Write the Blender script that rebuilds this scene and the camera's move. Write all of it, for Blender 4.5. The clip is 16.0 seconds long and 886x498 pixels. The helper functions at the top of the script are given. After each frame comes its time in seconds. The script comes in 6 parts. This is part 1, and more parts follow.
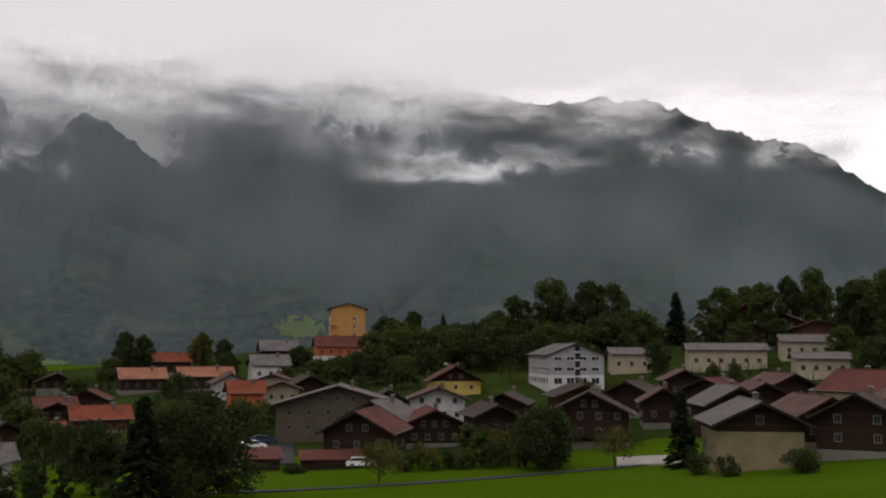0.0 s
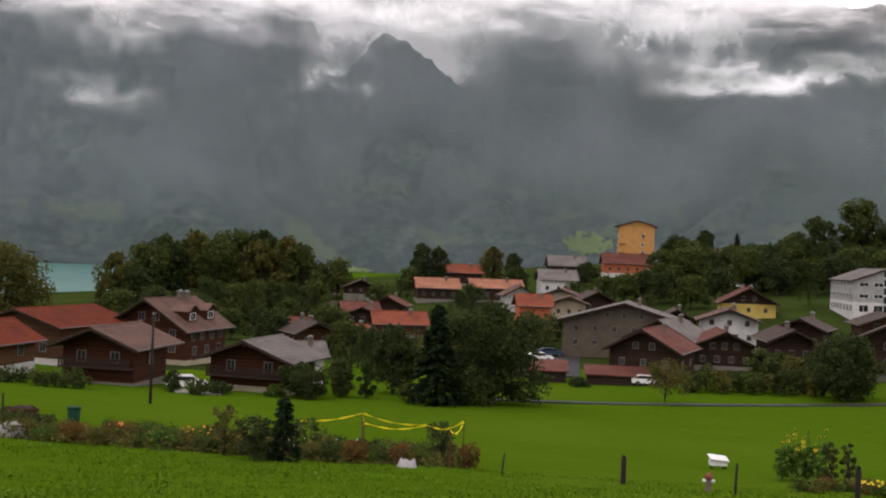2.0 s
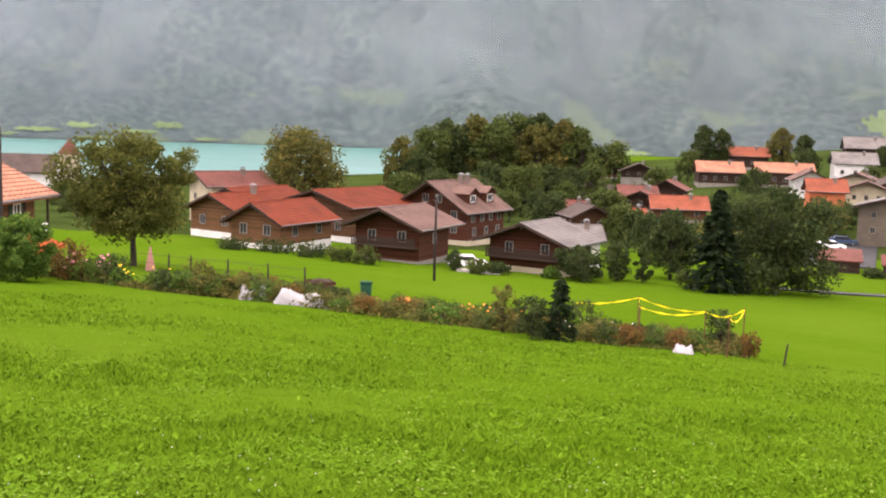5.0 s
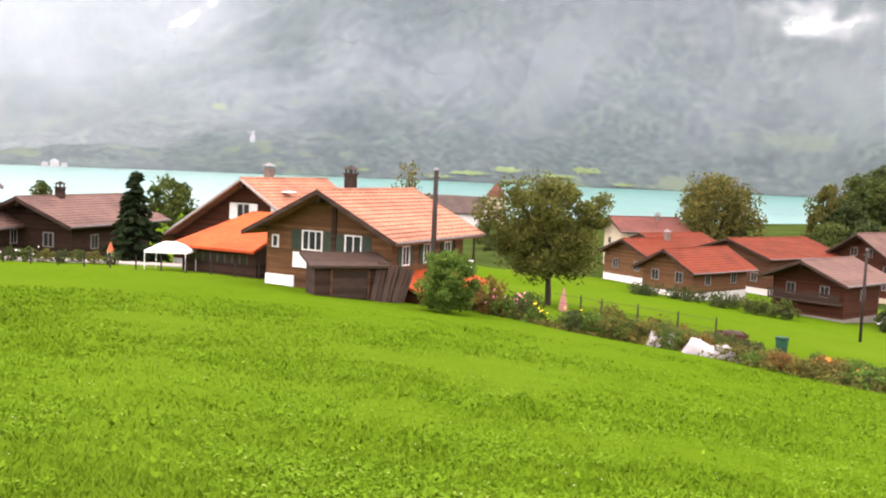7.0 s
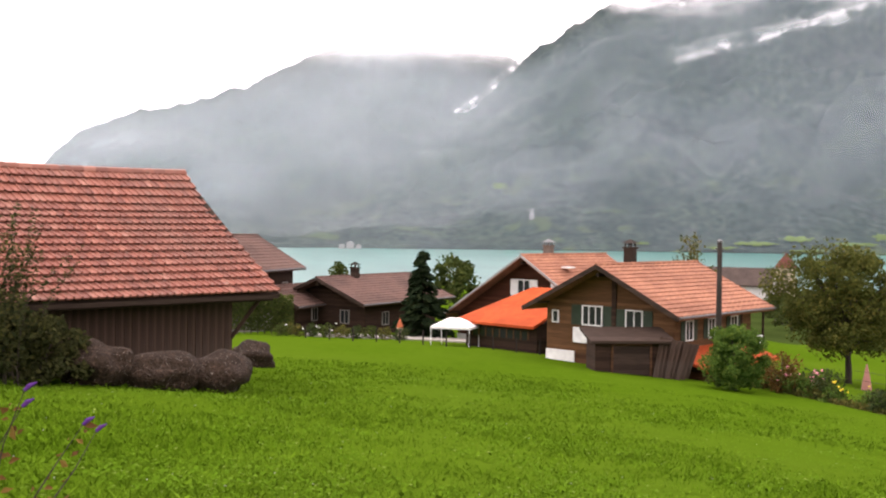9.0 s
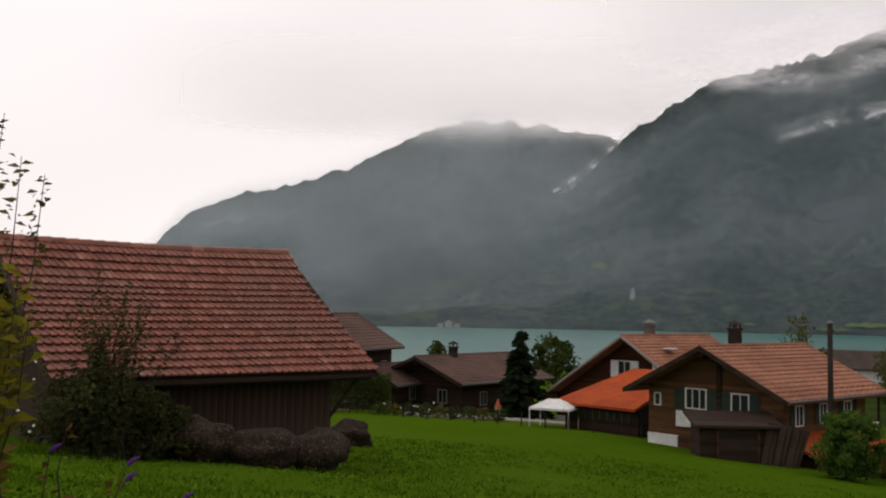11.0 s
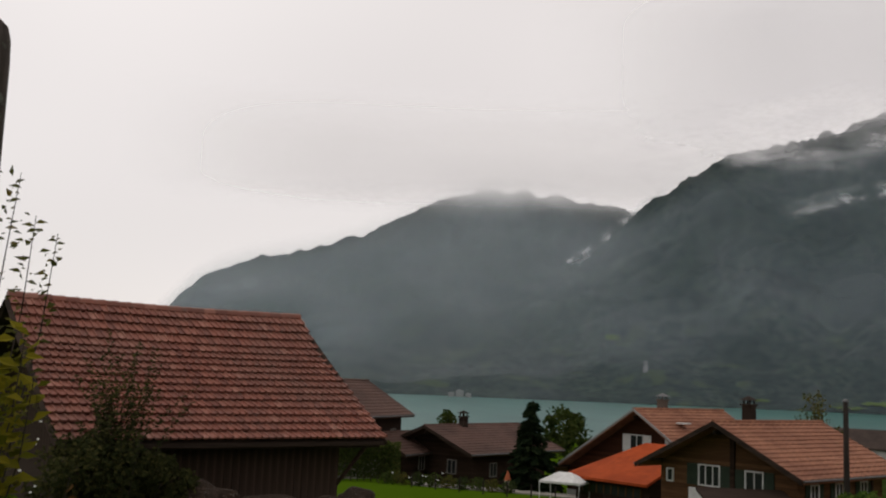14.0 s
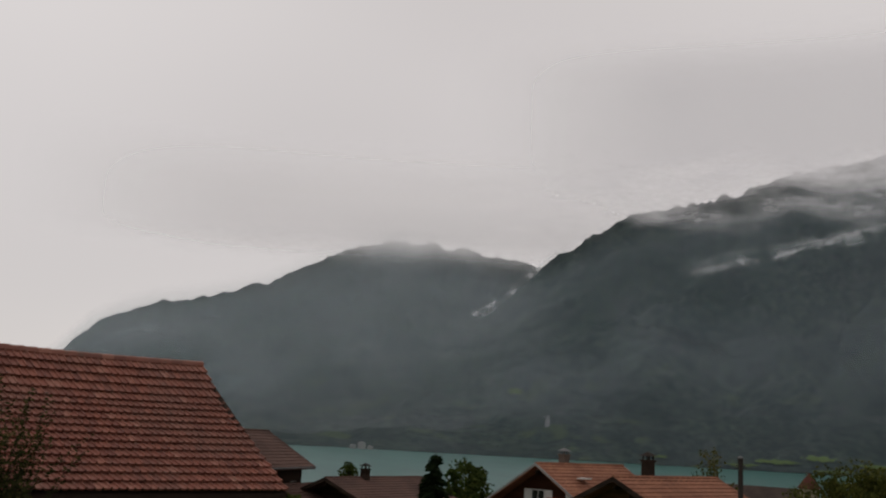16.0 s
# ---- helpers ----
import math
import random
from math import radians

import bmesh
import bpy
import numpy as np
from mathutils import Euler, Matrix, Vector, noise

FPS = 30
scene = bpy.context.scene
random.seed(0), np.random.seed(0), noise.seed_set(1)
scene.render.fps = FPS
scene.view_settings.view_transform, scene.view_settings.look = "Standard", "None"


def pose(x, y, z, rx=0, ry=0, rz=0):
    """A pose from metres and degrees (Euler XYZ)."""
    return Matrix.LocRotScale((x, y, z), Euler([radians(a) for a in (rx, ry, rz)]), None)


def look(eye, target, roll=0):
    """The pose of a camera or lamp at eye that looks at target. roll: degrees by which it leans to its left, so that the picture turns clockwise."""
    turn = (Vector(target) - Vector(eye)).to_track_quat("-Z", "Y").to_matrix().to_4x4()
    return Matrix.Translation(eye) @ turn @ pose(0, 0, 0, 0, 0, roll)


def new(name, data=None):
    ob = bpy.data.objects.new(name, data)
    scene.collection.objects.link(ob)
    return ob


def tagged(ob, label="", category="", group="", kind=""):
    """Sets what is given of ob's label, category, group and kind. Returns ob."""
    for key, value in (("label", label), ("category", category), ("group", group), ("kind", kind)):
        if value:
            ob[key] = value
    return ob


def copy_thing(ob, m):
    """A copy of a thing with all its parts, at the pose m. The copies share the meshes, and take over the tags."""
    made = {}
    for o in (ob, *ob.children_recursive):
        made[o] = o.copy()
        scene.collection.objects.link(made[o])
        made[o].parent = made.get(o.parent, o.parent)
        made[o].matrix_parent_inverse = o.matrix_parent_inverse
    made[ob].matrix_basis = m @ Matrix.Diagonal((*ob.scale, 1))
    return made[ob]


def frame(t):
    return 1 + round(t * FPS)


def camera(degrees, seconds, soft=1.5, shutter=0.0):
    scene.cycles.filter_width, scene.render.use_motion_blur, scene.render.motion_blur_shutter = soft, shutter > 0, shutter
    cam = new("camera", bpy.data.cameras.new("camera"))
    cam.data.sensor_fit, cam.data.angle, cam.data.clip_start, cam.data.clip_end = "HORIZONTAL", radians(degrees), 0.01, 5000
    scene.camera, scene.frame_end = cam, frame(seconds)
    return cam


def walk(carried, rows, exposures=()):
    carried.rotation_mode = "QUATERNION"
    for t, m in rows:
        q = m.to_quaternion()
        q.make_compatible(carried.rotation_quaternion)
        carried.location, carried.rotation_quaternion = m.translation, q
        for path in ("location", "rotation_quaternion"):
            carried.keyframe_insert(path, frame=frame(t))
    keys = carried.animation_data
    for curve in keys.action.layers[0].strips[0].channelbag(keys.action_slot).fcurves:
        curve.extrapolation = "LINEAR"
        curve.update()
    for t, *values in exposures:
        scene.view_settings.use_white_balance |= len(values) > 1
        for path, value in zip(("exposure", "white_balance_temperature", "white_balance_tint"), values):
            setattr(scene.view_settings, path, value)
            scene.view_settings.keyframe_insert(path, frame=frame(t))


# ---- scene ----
# camera -----------------------------------------------------------------
cam = camera(48.15, 16.0, soft=2.1)
PATH = [
    (0.0, pose(0, 0, 0, 95.76, -0.21, 0.20)),
    (0.5, pose(0, 0, 0, 97.24, -0.26, 5.46)),
    (1.0, pose(0, 0, 0, 97.49, -0.19, 9.52)),
    (1.5, pose(0, 0, 0, 95.09, -1.14, 14.43)),
    (2.0, pose(0, 0, 0, 90.59, -2.15, 16.67)),
    (2.5, pose(0, 0, 0, 88.48, -2.21, 15.66)),
    (3.0, pose(0, 0, 0, 87.09, -2.15, 14.89)),
    (3.2, pose(0, 0, 0, 86.59, -1.62, 14.51)),
    (5.3, pose(0, 0, 0, 83.39, -1.87, 35.66)),
    (5.5, pose(0, 0, 0, 83.65, -2.02, 37.57)),
    (6.0, pose(0, 0, 0, 83.04, -2.49, 44.66)),
    (6.5, pose(0, 0, 0, 84.19, -0.93, 49.29)),
    (7.0, pose(0, 0, 0, 85.10, -2.33, 56.19)),
    (7.5, pose(0, 0, 0, 85.45, -2.67, 61.89)),
    (8.0, pose(0, 0, 0, 85.17, -2.32, 65.39)),
    (8.5, pose(0, 0, 0, 86.43, -1.32, 68.10)),
    (9.0, pose(0, 0, 0, 89.03, -0.59, 72.16)),
    (9.5, pose(0, 0, 0, 91.47, -0.07, 75.00)),
    (10.0, pose(0, 0, 0, 92.52, -0.08, 76.53)),
    (10.2, pose(0, 0, 0, 92.37, -0.05, 77.70)),
    (12.3, pose(0.007, 0.039, 0, 94.97, -1.71, 77.26)),
    (12.5, pose(0.007, 0.039, 0, 94.91, -1.49, 77.31)),
    (13.0, pose(0.007, 0.039, 0, 95.83, -1.59, 76.88)),
    (13.5, pose(0.007, 0.039, 0, 95.70, -1.82, 77.19)),
    (14.0, pose(0.007, 0.039, 0, 97.45, -2.21, 78.49)),
    (14.5, pose(0.006, 0.034, 0, 99.30, -2.22, 79.82)),
    (15.0, pose(-0.002, -0.014, 0, 101.46, -2.53, 81.16)),
    (15.5, pose(-0.005, -0.027, 0, 101.82, -2.82, 77.83)),
    (16.0, pose(-0.005, -0.029, 0, 100.65, -3.02, 72.93)),
]
STOPS = [(0, -0.05), (1.0, -0.15), (1.5, -0.1), (2.0, 0.75), (2.5, 1.7), (3.2, 1.95), (5.3, 2.38), (7.0, 2.6), (8.5, 2.35),
         (9.0, 1.8), (9.5, 1.1), (10.2, 0.4), (12.3, -0.12), (14.0, -0.25), (15.0, -0.4), (16.0, -0.62)]
EXPOSURES = [(t, e, 6600 + 130 * e + (150 if t > 9 else 0), 13 if t > 11 else 17 + 3.6 * max(e, 0)) for t, e in STOPS]
walk(cam, PATH, EXPOSURES)

# light: an overcast sky with a weak, very soft sun ----------------------
world = bpy.data.worlds.new("overcast_sky")
scene.world = world
world.use_nodes = True
wn, wl = world.node_tree.nodes, world.node_tree.links
wn.clear()
sky = wn.new("ShaderNodeTexSky")
sky.sky_type, sky.sun_disc = "NISHITA", False
sky.sun_elevation, sky.sun_rotation = radians(48), radians(200)
wtex = wn.new("ShaderNodeTexCoord")
wmap = wn.new("ShaderNodeMapping")
wmap.inputs["Scale"].default_value = (1.2, 1.2, 3.0)
wnoise = wn.new("ShaderNodeTexNoise")
wnoise.inputs["Scale"].default_value, wnoise.inputs["Detail"].default_value = 1.1, 1
wramp = wn.new("ShaderNodeValToRGB")
wramp.color_ramp.elements[0].color, wramp.color_ramp.elements[1].color = (9.7, 9.4, 9.25, 1), (11.4, 11.1, 10.9, 1)
wramp.color_ramp.elements[0].position, wramp.color_ramp.elements[1].position = 0.35, 0.65
wmix = wn.new("ShaderNodeMixRGB")
wmix.inputs[0].default_value = 0.9
wback = wn.new("ShaderNodeBackground")
wback.inputs["Strength"].default_value = 0.1
wout = wn.new("ShaderNodeOutputWorld")
wl.new(wtex.outputs["Generated"], wmap.inputs["Vector"])
wl.new(wmap.outputs[0], wnoise.inputs["Vector"])
wl.new(wnoise.outputs[0], wramp.inputs[0])
wl.new(sky.outputs[0], wmix.inputs[1])
wl.new(wramp.outputs[0], wmix.inputs[2])
wl.new(wmix.outputs[0], wback.inputs["Color"])
wl.new(wback.outputs[0], wout.inputs["Surface"])
sun = new("sun", bpy.data.lights.new("sun", "SUN"))
sun.data.energy, sun.data.angle, sun.data.color = 0.5, radians(25), (1.0, 0.96, 0.9)
sun.matrix_world = look((0, 0, 100), (30, 55, 0))

# materials --------------------------------------------------------------


class Nodes:
    """A small wrapper for node materials in object coordinates."""

    def __init__(self, name, soft=False):
        self.soft = soft
        self.mat = bpy.data.materials.new(name)
        self.mat.use_nodes = True
        self.n, self.l = self.mat.node_tree.nodes, self.mat.node_tree.links
        self.bsdf = self.n["Principled BSDF"]
        self.co = self.n.new("ShaderNodeTexCoord").outputs["Object"]

    def put(self, socket, value):
        if hasattr(value, "links"):
            self.l.new(value, socket)
        else:
            socket.default_value = value

    def scaled(self, s, co=None):
        m = self.n.new("ShaderNodeMapping")
        self.put(m.inputs["Vector"], co or self.co)
        m.inputs["Scale"].default_value = s
        return m.outputs[0]

    def noise(self, scale, detail=3, co=None, rough=0.5):
        t = self.n.new("ShaderNodeTexNoise")
        self.put(t.inputs["Vector"], co or self.co)
        t.inputs["Scale"].default_value, t.inputs["Detail"].default_value = scale, detail
        t.inputs["Roughness"].default_value = rough
        return t.outputs[0]

    def ramp(self, fac, *stops):
        r = self.n.new("ShaderNodeValToRGB")
        r.color_ramp.interpolation = "EASE" if self.soft else "LINEAR"
        self.put(r.inputs[0], fac)
        e = r.color_ramp.elements
        while len(e) < len(stops):
            e.new(0.5)
        for i, (p, c) in enumerate(stops):
            e[i].position = p
            e[i].color = (*c, 1) if hasattr(c, "__len__") else (c, c, c, 1)
        return r.outputs[0]

    def mix(self, fac, a, b, mode="MIX"):
        m = self.n.new("ShaderNodeMixRGB")
        m.blend_type = mode
        for s, v in zip(m.inputs, (fac, a, b)):
            self.put(s, (*v, 1) if isinstance(v, tuple) and len(v) == 3 else v)
        return m.outputs[0]

    def math(self, op, a, b=0.0):
        m = self.n.new("ShaderNodeMath")
        m.operation = op
        self.put(m.inputs[0], a), self.put(m.inputs[1], b)
        return m.outputs[0]

    def axis(self, which, co=None):
        s = self.n.new("ShaderNodeSeparateXYZ")
        self.put(s.inputs[0], co or self.co)
        return s.outputs[which]

    def bump(self, height, strength=0.4, distance=0.02):
        b = self.n.new("ShaderNodeBump")
        self.put(b.inputs["Height"], height)
        b.inputs["Strength"].default_value, b.inputs["Distance"].default_value = strength, distance
        self.l.new(b.outputs[0], self.bsdf.inputs["Normal"])

    def done(self, colour, rough=0.8, metal=0.0, spec=0.3):
        self.put(self.bsdf.inputs["Base Color"], colour if not isinstance(colour, tuple) else (*colour, 1))
        self.put(self.bsdf.inputs["Roughness"], rough)
        self.bsdf.inputs["Metallic"].default_value = metal
        self.bsdf.inputs["Specular IOR Level"].default_value = spec
        return self.mat


def shade(c, k):
    return tuple(min(1.0, v * k) for v in c)


def plain(name, c, rough=0.7, small=9.0, large=0.7, depth=0.3, metal=0.0, spec=0.12, vary=0.25):
    """Paint, plaster, metal: fine grain over wide stains."""
    k = Nodes(name)
    a = k.mix(k.ramp(k.noise(large, 4), (0.3, 0.0), (0.7, 1.0)), shade(c, 1 - vary), shade(c, 1 + vary * 0.6))
    b = k.mix(0.35, a, k.mix(k.noise(small, 4), shade(c, 0.6), shade(c, 1.3)))
    k.bump(k.noise(small * 3, 3), depth, 0.01)
    return k.done(b, rough, metal, spec)


def timber(name, c, along="z", board=0.18, groove=0.55, grey=0.0):
    """Boards: darker joints across, long grain and weathering along."""
    k = Nodes(name)
    cross = {"z": (1, 1, 0), "x": (0, 0, 1)}[along]
    s = k.n.new("ShaderNodeSeparateXYZ")
    k.put(s.inputs[0], k.co)
    u = k.math("ADD", s.outputs[0], s.outputs[1]) if along == "z" else s.outputs[2]
    saw = k.math("FRACT", k.math("DIVIDE", u, board))
    cell = k.math("FLOOR", k.math("DIVIDE", u, board))
    white = k.n.new("ShaderNodeTexWhiteNoise")
    white.noise_dimensions = "1D"
    k.put(white.inputs["W"], cell)
    stretch = (9, 9, 0.7) if along == "z" else (0.7, 0.7, 9)
    grain = k.noise(2.2, 5, k.scaled(stretch))
    base = k.mix(white.outputs[0], shade(c, 0.65), shade(c, 1.3))
    base = k.mix(k.ramp(grain, (0.35, 0.0), (0.7, 1.0)), k.mix(0.6, base, shade(c, 0.45)), base)
    wear = k.ramp(k.noise(0.6, 4), (0.45, 0.0), (0.75, 1.0))
    if grey:
        base = k.mix(k.math("MULTIPLY", wear, grey), base, (0.075, 0.066, 0.058))
    line = k.ramp(saw, (0.0, 1.0), (0.1, 0.0), (0.94, 0.0), (1.0, 1.0))
    col = k.mix(k.math("MULTIPLY", line, groove), base, shade(c, 0.25))
    k.bump(k.math("SUBTRACT", k.math("MULTIPLY", grain, 0.4), line), 0.6, 0.02)
    return k.done(col, 0.85, 0, 0.1)


def tiling(name, c, d, moss=0.2, rough=0.75):
    """Roof tiles: each course and column a little different, with stains and moss."""
    k = Nodes(name)
    br = k.n.new("ShaderNodeTexBrick")
    k.put(br.inputs["Vector"], k.scaled((1, 1, 0.001)))
    br.offset = 0.5
    for key, v in (("Scale", 1.0), ("Mortar Size", 0.012), ("Brick Width", 0.26), ("Row Height", 0.33)):
        br.inputs[key].default_value = v
    br.inputs["Color1"].default_value, br.inputs["Color2"].default_value = (*shade(c, 1.15), 1), (*d, 1)
    br.inputs["Mortar"].default_value = (*shade(d, 0.4), 1)
    geo = k.n.new("ShaderNodeNewGeometry")
    col = k.mix(k.math("MULTIPLY", geo.outputs["Random Per Island"], 0.55), br.outputs[0], shade(c, 1.35))
    col = k.mix(k.ramp(k.noise(0.35, 5), (0.4, 0.0), (0.7, 0.75)), col, shade(d, 0.7))
    col = k.mix(k.math("MULTIPLY", k.ramp(k.noise(1.3, 6, rough=0.7), (0.55, 0.0), (0.75, 1.0)), moss), col, (0.06, 0.07, 0.04))
    k.bump(k.math("SUBTRACT", k.noise(14, 3), br.outputs["Fac"]), 0.5, 0.02)
    return k.done(col, 0.85, 0, 0.1)


def leafage(name, a, b, c):
    k = Nodes(name)
    geo = k.n.new("ShaderNodeNewGeometry")
    oi = k.n.new("ShaderNodeObjectInfo")
    col = k.ramp(geo.outputs["Random Per Island"], (0.0, a), (0.6, b), (1.0, c))
    col = k.mix(k.ramp(k.noise(0.45, 3), (0.35, 0.0), (0.65, 0.7)), col, shade(a, 0.75))
    col = k.mix(k.math("MULTIPLY", oi.outputs["Random"], 0.35), col, shade(b, 0.7))
    k.bsdf.inputs["Transmission Weight"].default_value = 0.0
    m = k.done(col, 0.8, 0, 0.04)
    tr = k.n.new("ShaderNodeBsdfTranslucent")
    k.put(tr.inputs["Color"], col)
    mx = k.n.new("ShaderNodeMixShader")
    mx.inputs[0].default_value = 0.35
    k.l.new(k.bsdf.outputs[0], mx.inputs[1])
    k.l.new(tr.outputs[0], mx.inputs[2])
    k.l.new(mx.outputs[0], k.n["Material Output"].inputs["Surface"])
    return m


GRASS = ((0.028, 0.058, 0.0025), (0.041, 0.081, 0.0035), (0.062, 0.106, 0.008))


def meadow_material():
    k = Nodes("meadow_grass")
    fine = k.noise(7.0, 6, rough=0.75)
    mid = k.noise(0.9, 5)
    wide = k.noise(0.045, 4)
    col = k.ramp(fine, (0.25, GRASS[0]), (0.5, GRASS[1]), (0.75, GRASS[2]))
    col = k.mix(k.ramp(mid, (0.4, 0.0), (0.66, 0.6)), col, shade(GRASS[0], 1.2))
    col = k.mix(k.ramp(wide, (0.42, 0.0), (0.62, 0.5)), col, shade(GRASS[2], 0.9))
    col = k.mix(k.ramp(k.noise(1.7, 4, rough=0.6), (0.57, 0.0), (0.68, 0.4)), col, shade(GRASS[0], 0.8))
    k.bump(fine, 0.7, 0.05)
    return k.done(col, 1.0, 0, 0.0)


def mountain_material(name, warm):
    k = Nodes(name)
    fine = k.noise(0.055, 4, rough=0.6)
    mid = k.noise(0.006, 5)
    col = k.ramp(fine, (0.32, (0.016, 0.025, 0.026)), (0.5, (0.025, 0.037, 0.036)), (0.7, (0.036, 0.051, 0.045)))
    col = k.mix(k.ramp(mid, (0.42, 0.0), (0.62, 0.6)), col, k.mix(k.ramp(fine, (0.4, 0.0), (0.62, 1.0)), (0.022, 0.036, 0.033), (0.044, 0.064, 0.048)))
    gully = k.noise(0.02, 6, k.scaled((1, 1, 0.16)), 0.65)
    col = k.mix(k.ramp(gully, (0.36, 0.5), (0.54, 0.0)), col, (0.012, 0.018, 0.021))
    rock = k.ramp(k.noise(0.012, 7, k.scaled((1, 1, 0.3)), 0.7), (0.56, 0.0), (0.74, 0.5))
    col = k.mix(rock, col, (0.066, 0.073, 0.079))
    z = k.axis(2)
    low = k.ramp(k.math("DIVIDE", k.math("ADD", z, 35), 330), (0.0, 1.0), (0.55, 0.45), (1.0, 0.0))
    field = k.math("MULTIPLY", low, k.ramp(k.noise(0.0075, 4), (0.6, 0.0), (0.66, 1.0)))
    col = k.mix(k.math("MULTIPLY", field, warm), col, (0.046, 0.066, 0.036))
    k.bump(fine, 0.4, 4.0)
    return k.done(col, 0.95, 0, 0.05)


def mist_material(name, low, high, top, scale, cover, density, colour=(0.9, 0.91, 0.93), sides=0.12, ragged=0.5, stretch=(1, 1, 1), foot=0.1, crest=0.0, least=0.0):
    """Cloud, and the added sheets that imitate haze: a thin scattering layer, whose thickness follows drifting noise.
    UV v runs up the sheet, u along it.
    """
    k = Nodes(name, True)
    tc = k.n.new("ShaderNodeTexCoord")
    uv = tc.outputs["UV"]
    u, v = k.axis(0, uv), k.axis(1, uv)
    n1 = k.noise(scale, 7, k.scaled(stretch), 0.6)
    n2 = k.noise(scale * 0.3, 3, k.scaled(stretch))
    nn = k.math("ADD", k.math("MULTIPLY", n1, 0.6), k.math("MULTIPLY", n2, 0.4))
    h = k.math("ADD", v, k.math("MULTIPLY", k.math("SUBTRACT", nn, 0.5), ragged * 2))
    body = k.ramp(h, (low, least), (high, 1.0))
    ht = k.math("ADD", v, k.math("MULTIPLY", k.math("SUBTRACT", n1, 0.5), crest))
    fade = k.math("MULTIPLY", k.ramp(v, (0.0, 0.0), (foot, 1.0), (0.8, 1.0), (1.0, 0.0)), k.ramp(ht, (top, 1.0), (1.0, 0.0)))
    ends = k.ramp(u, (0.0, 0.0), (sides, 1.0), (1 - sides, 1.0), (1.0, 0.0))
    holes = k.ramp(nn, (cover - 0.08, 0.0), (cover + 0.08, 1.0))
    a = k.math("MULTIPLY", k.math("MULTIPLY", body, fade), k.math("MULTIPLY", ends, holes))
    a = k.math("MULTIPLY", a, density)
    dif, tra, clear = k.n.new("ShaderNodeBsdfDiffuse"), k.n.new("ShaderNodeBsdfTranslucent"), k.n.new("ShaderNodeBsdfTransparent")
    dif.inputs[0].default_value = tra.inputs[0].default_value = (*colour, 1)
    m1, m2 = k.n.new("ShaderNodeMixShader"), k.n.new("ShaderNodeMixShader")
    m1.inputs[0].default_value = 0.15
    k.l.new(dif.outputs[0], m1.inputs[1]), k.l.new(tra.outputs[0], m1.inputs[2])
    k.put(m2.inputs[0], a)
    k.l.new(clear.outputs[0], m2.inputs[1]), k.l.new(m1.outputs[0], m2.inputs[2])
    k.l.new(m2.outputs[0], k.n["Material Output"].inputs["Surface"])
    return k.mat


def water_material():
    k = Nodes("lake_water")
    col = k.mix(k.ramp(k.noise(0.004, 3, k.scaled((1, 4, 1))), (0.35, 0.0), (0.65, 1.0)), (0.026, 0.1, 0.09), (0.038, 0.135, 0.12))
    k.bump(k.noise(0.35, 4), 0.5, 0.4)
    return k.done(col, 0.33, 0, 0.25)


def glass_material():
    k = Nodes("window_glass")
    return k.done(k.mix(k.noise(0.8, 2), (0.008, 0.009, 0.01), (0.03, 0.033, 0.036)), 0.15, 0, 0.3)


MEADOW = meadow_material()
GLASS = glass_material()
WATER = water_material()
FOREST = mountain_material("forested_slope", 0.8)
FOREST_FAR = mountain_material("far_forested_slope", 0.5)
W_DARK = timber("dark_larch_boards", (0.033, 0.0192, 0.0132), "x", 0.2)
W_BROWN = timber("brown_larch_boards", (0.072, 0.0348, 0.018), "x", 0.2)
W_RED = timber("reddish_larch_boards", (0.05, 0.0175, 0.009), "x", 0.2)
W_GOLD = timber("ochre_larch_boards", (0.1, 0.05, 0.023), "x", 0.22)
W_BARN = timber("weathered_barn_boards", (0.05, 0.031, 0.022), "z", 0.19, 0.5, 0.45)
W_TRIM = timber("trim_boards", (0.036, 0.024, 0.018), "x", 0.3, 0.2)
WHITE = plain("white_plaster", (0.434, 0.428, 0.409), 0.85)
CREAM = plain("cream_plaster", (0.303, 0.264, 0.187), 0.85)
KHAKI = plain("khaki_plaster", (0.18, 0.15, 0.085), 0.85)
CONCRETE = plain("grey_render", (0.08, 0.067, 0.05), 0.9)
SCHOOL = plain("pale_grey_cladding", (0.25, 0.25, 0.245), 0.7)
YELLOW = plain("yellow_plaster", (0.372, 0.282, 0.072), 0.85)
ORANGE_PL = plain("orange_plaster", (0.372, 0.198, 0.066), 0.85)
RED_PL = plain("salmon_plaster", (0.33, 0.096, 0.042), 0.85)
PAINT = plain("white_paint", (0.562, 0.562, 0.547), 0.5, 20, 2, 0.1)
GREEN_PAINT = plain("dark_green_paint", (0.0225, 0.0338, 0.0225), 0.6, 20, 2, 0.1)
T_CLAY = tiling("clay_tiles", (0.25, 0.115, 0.07), (0.185, 0.077, 0.05), 0.14)
T_ORANGE = tiling("orange_tiles", (0.31, 0.055, 0.014), (0.25, 0.042, 0.012), 0.05)
T_SALMON = tiling("salmon_tiles", (0.165, 0.046, 0.024), (0.125, 0.037, 0.021), 0.12)
T_RED = tiling("red_tiles", (0.112, 0.022, 0.009), (0.086, 0.018, 0.008), 0.08)
T_BROWN = tiling("brown_tiles", (0.102, 0.0598, 0.0476), (0.0782, 0.0476, 0.0394), 0.15)
T_GREY = tiling("grey_slates", (0.12, 0.108, 0.1), (0.09, 0.082, 0.078), 0.15)
T_DARK = tiling("dark_brown_tiles", (0.0578, 0.0422, 0.0354), (0.0442, 0.034, 0.0299), 0.15)
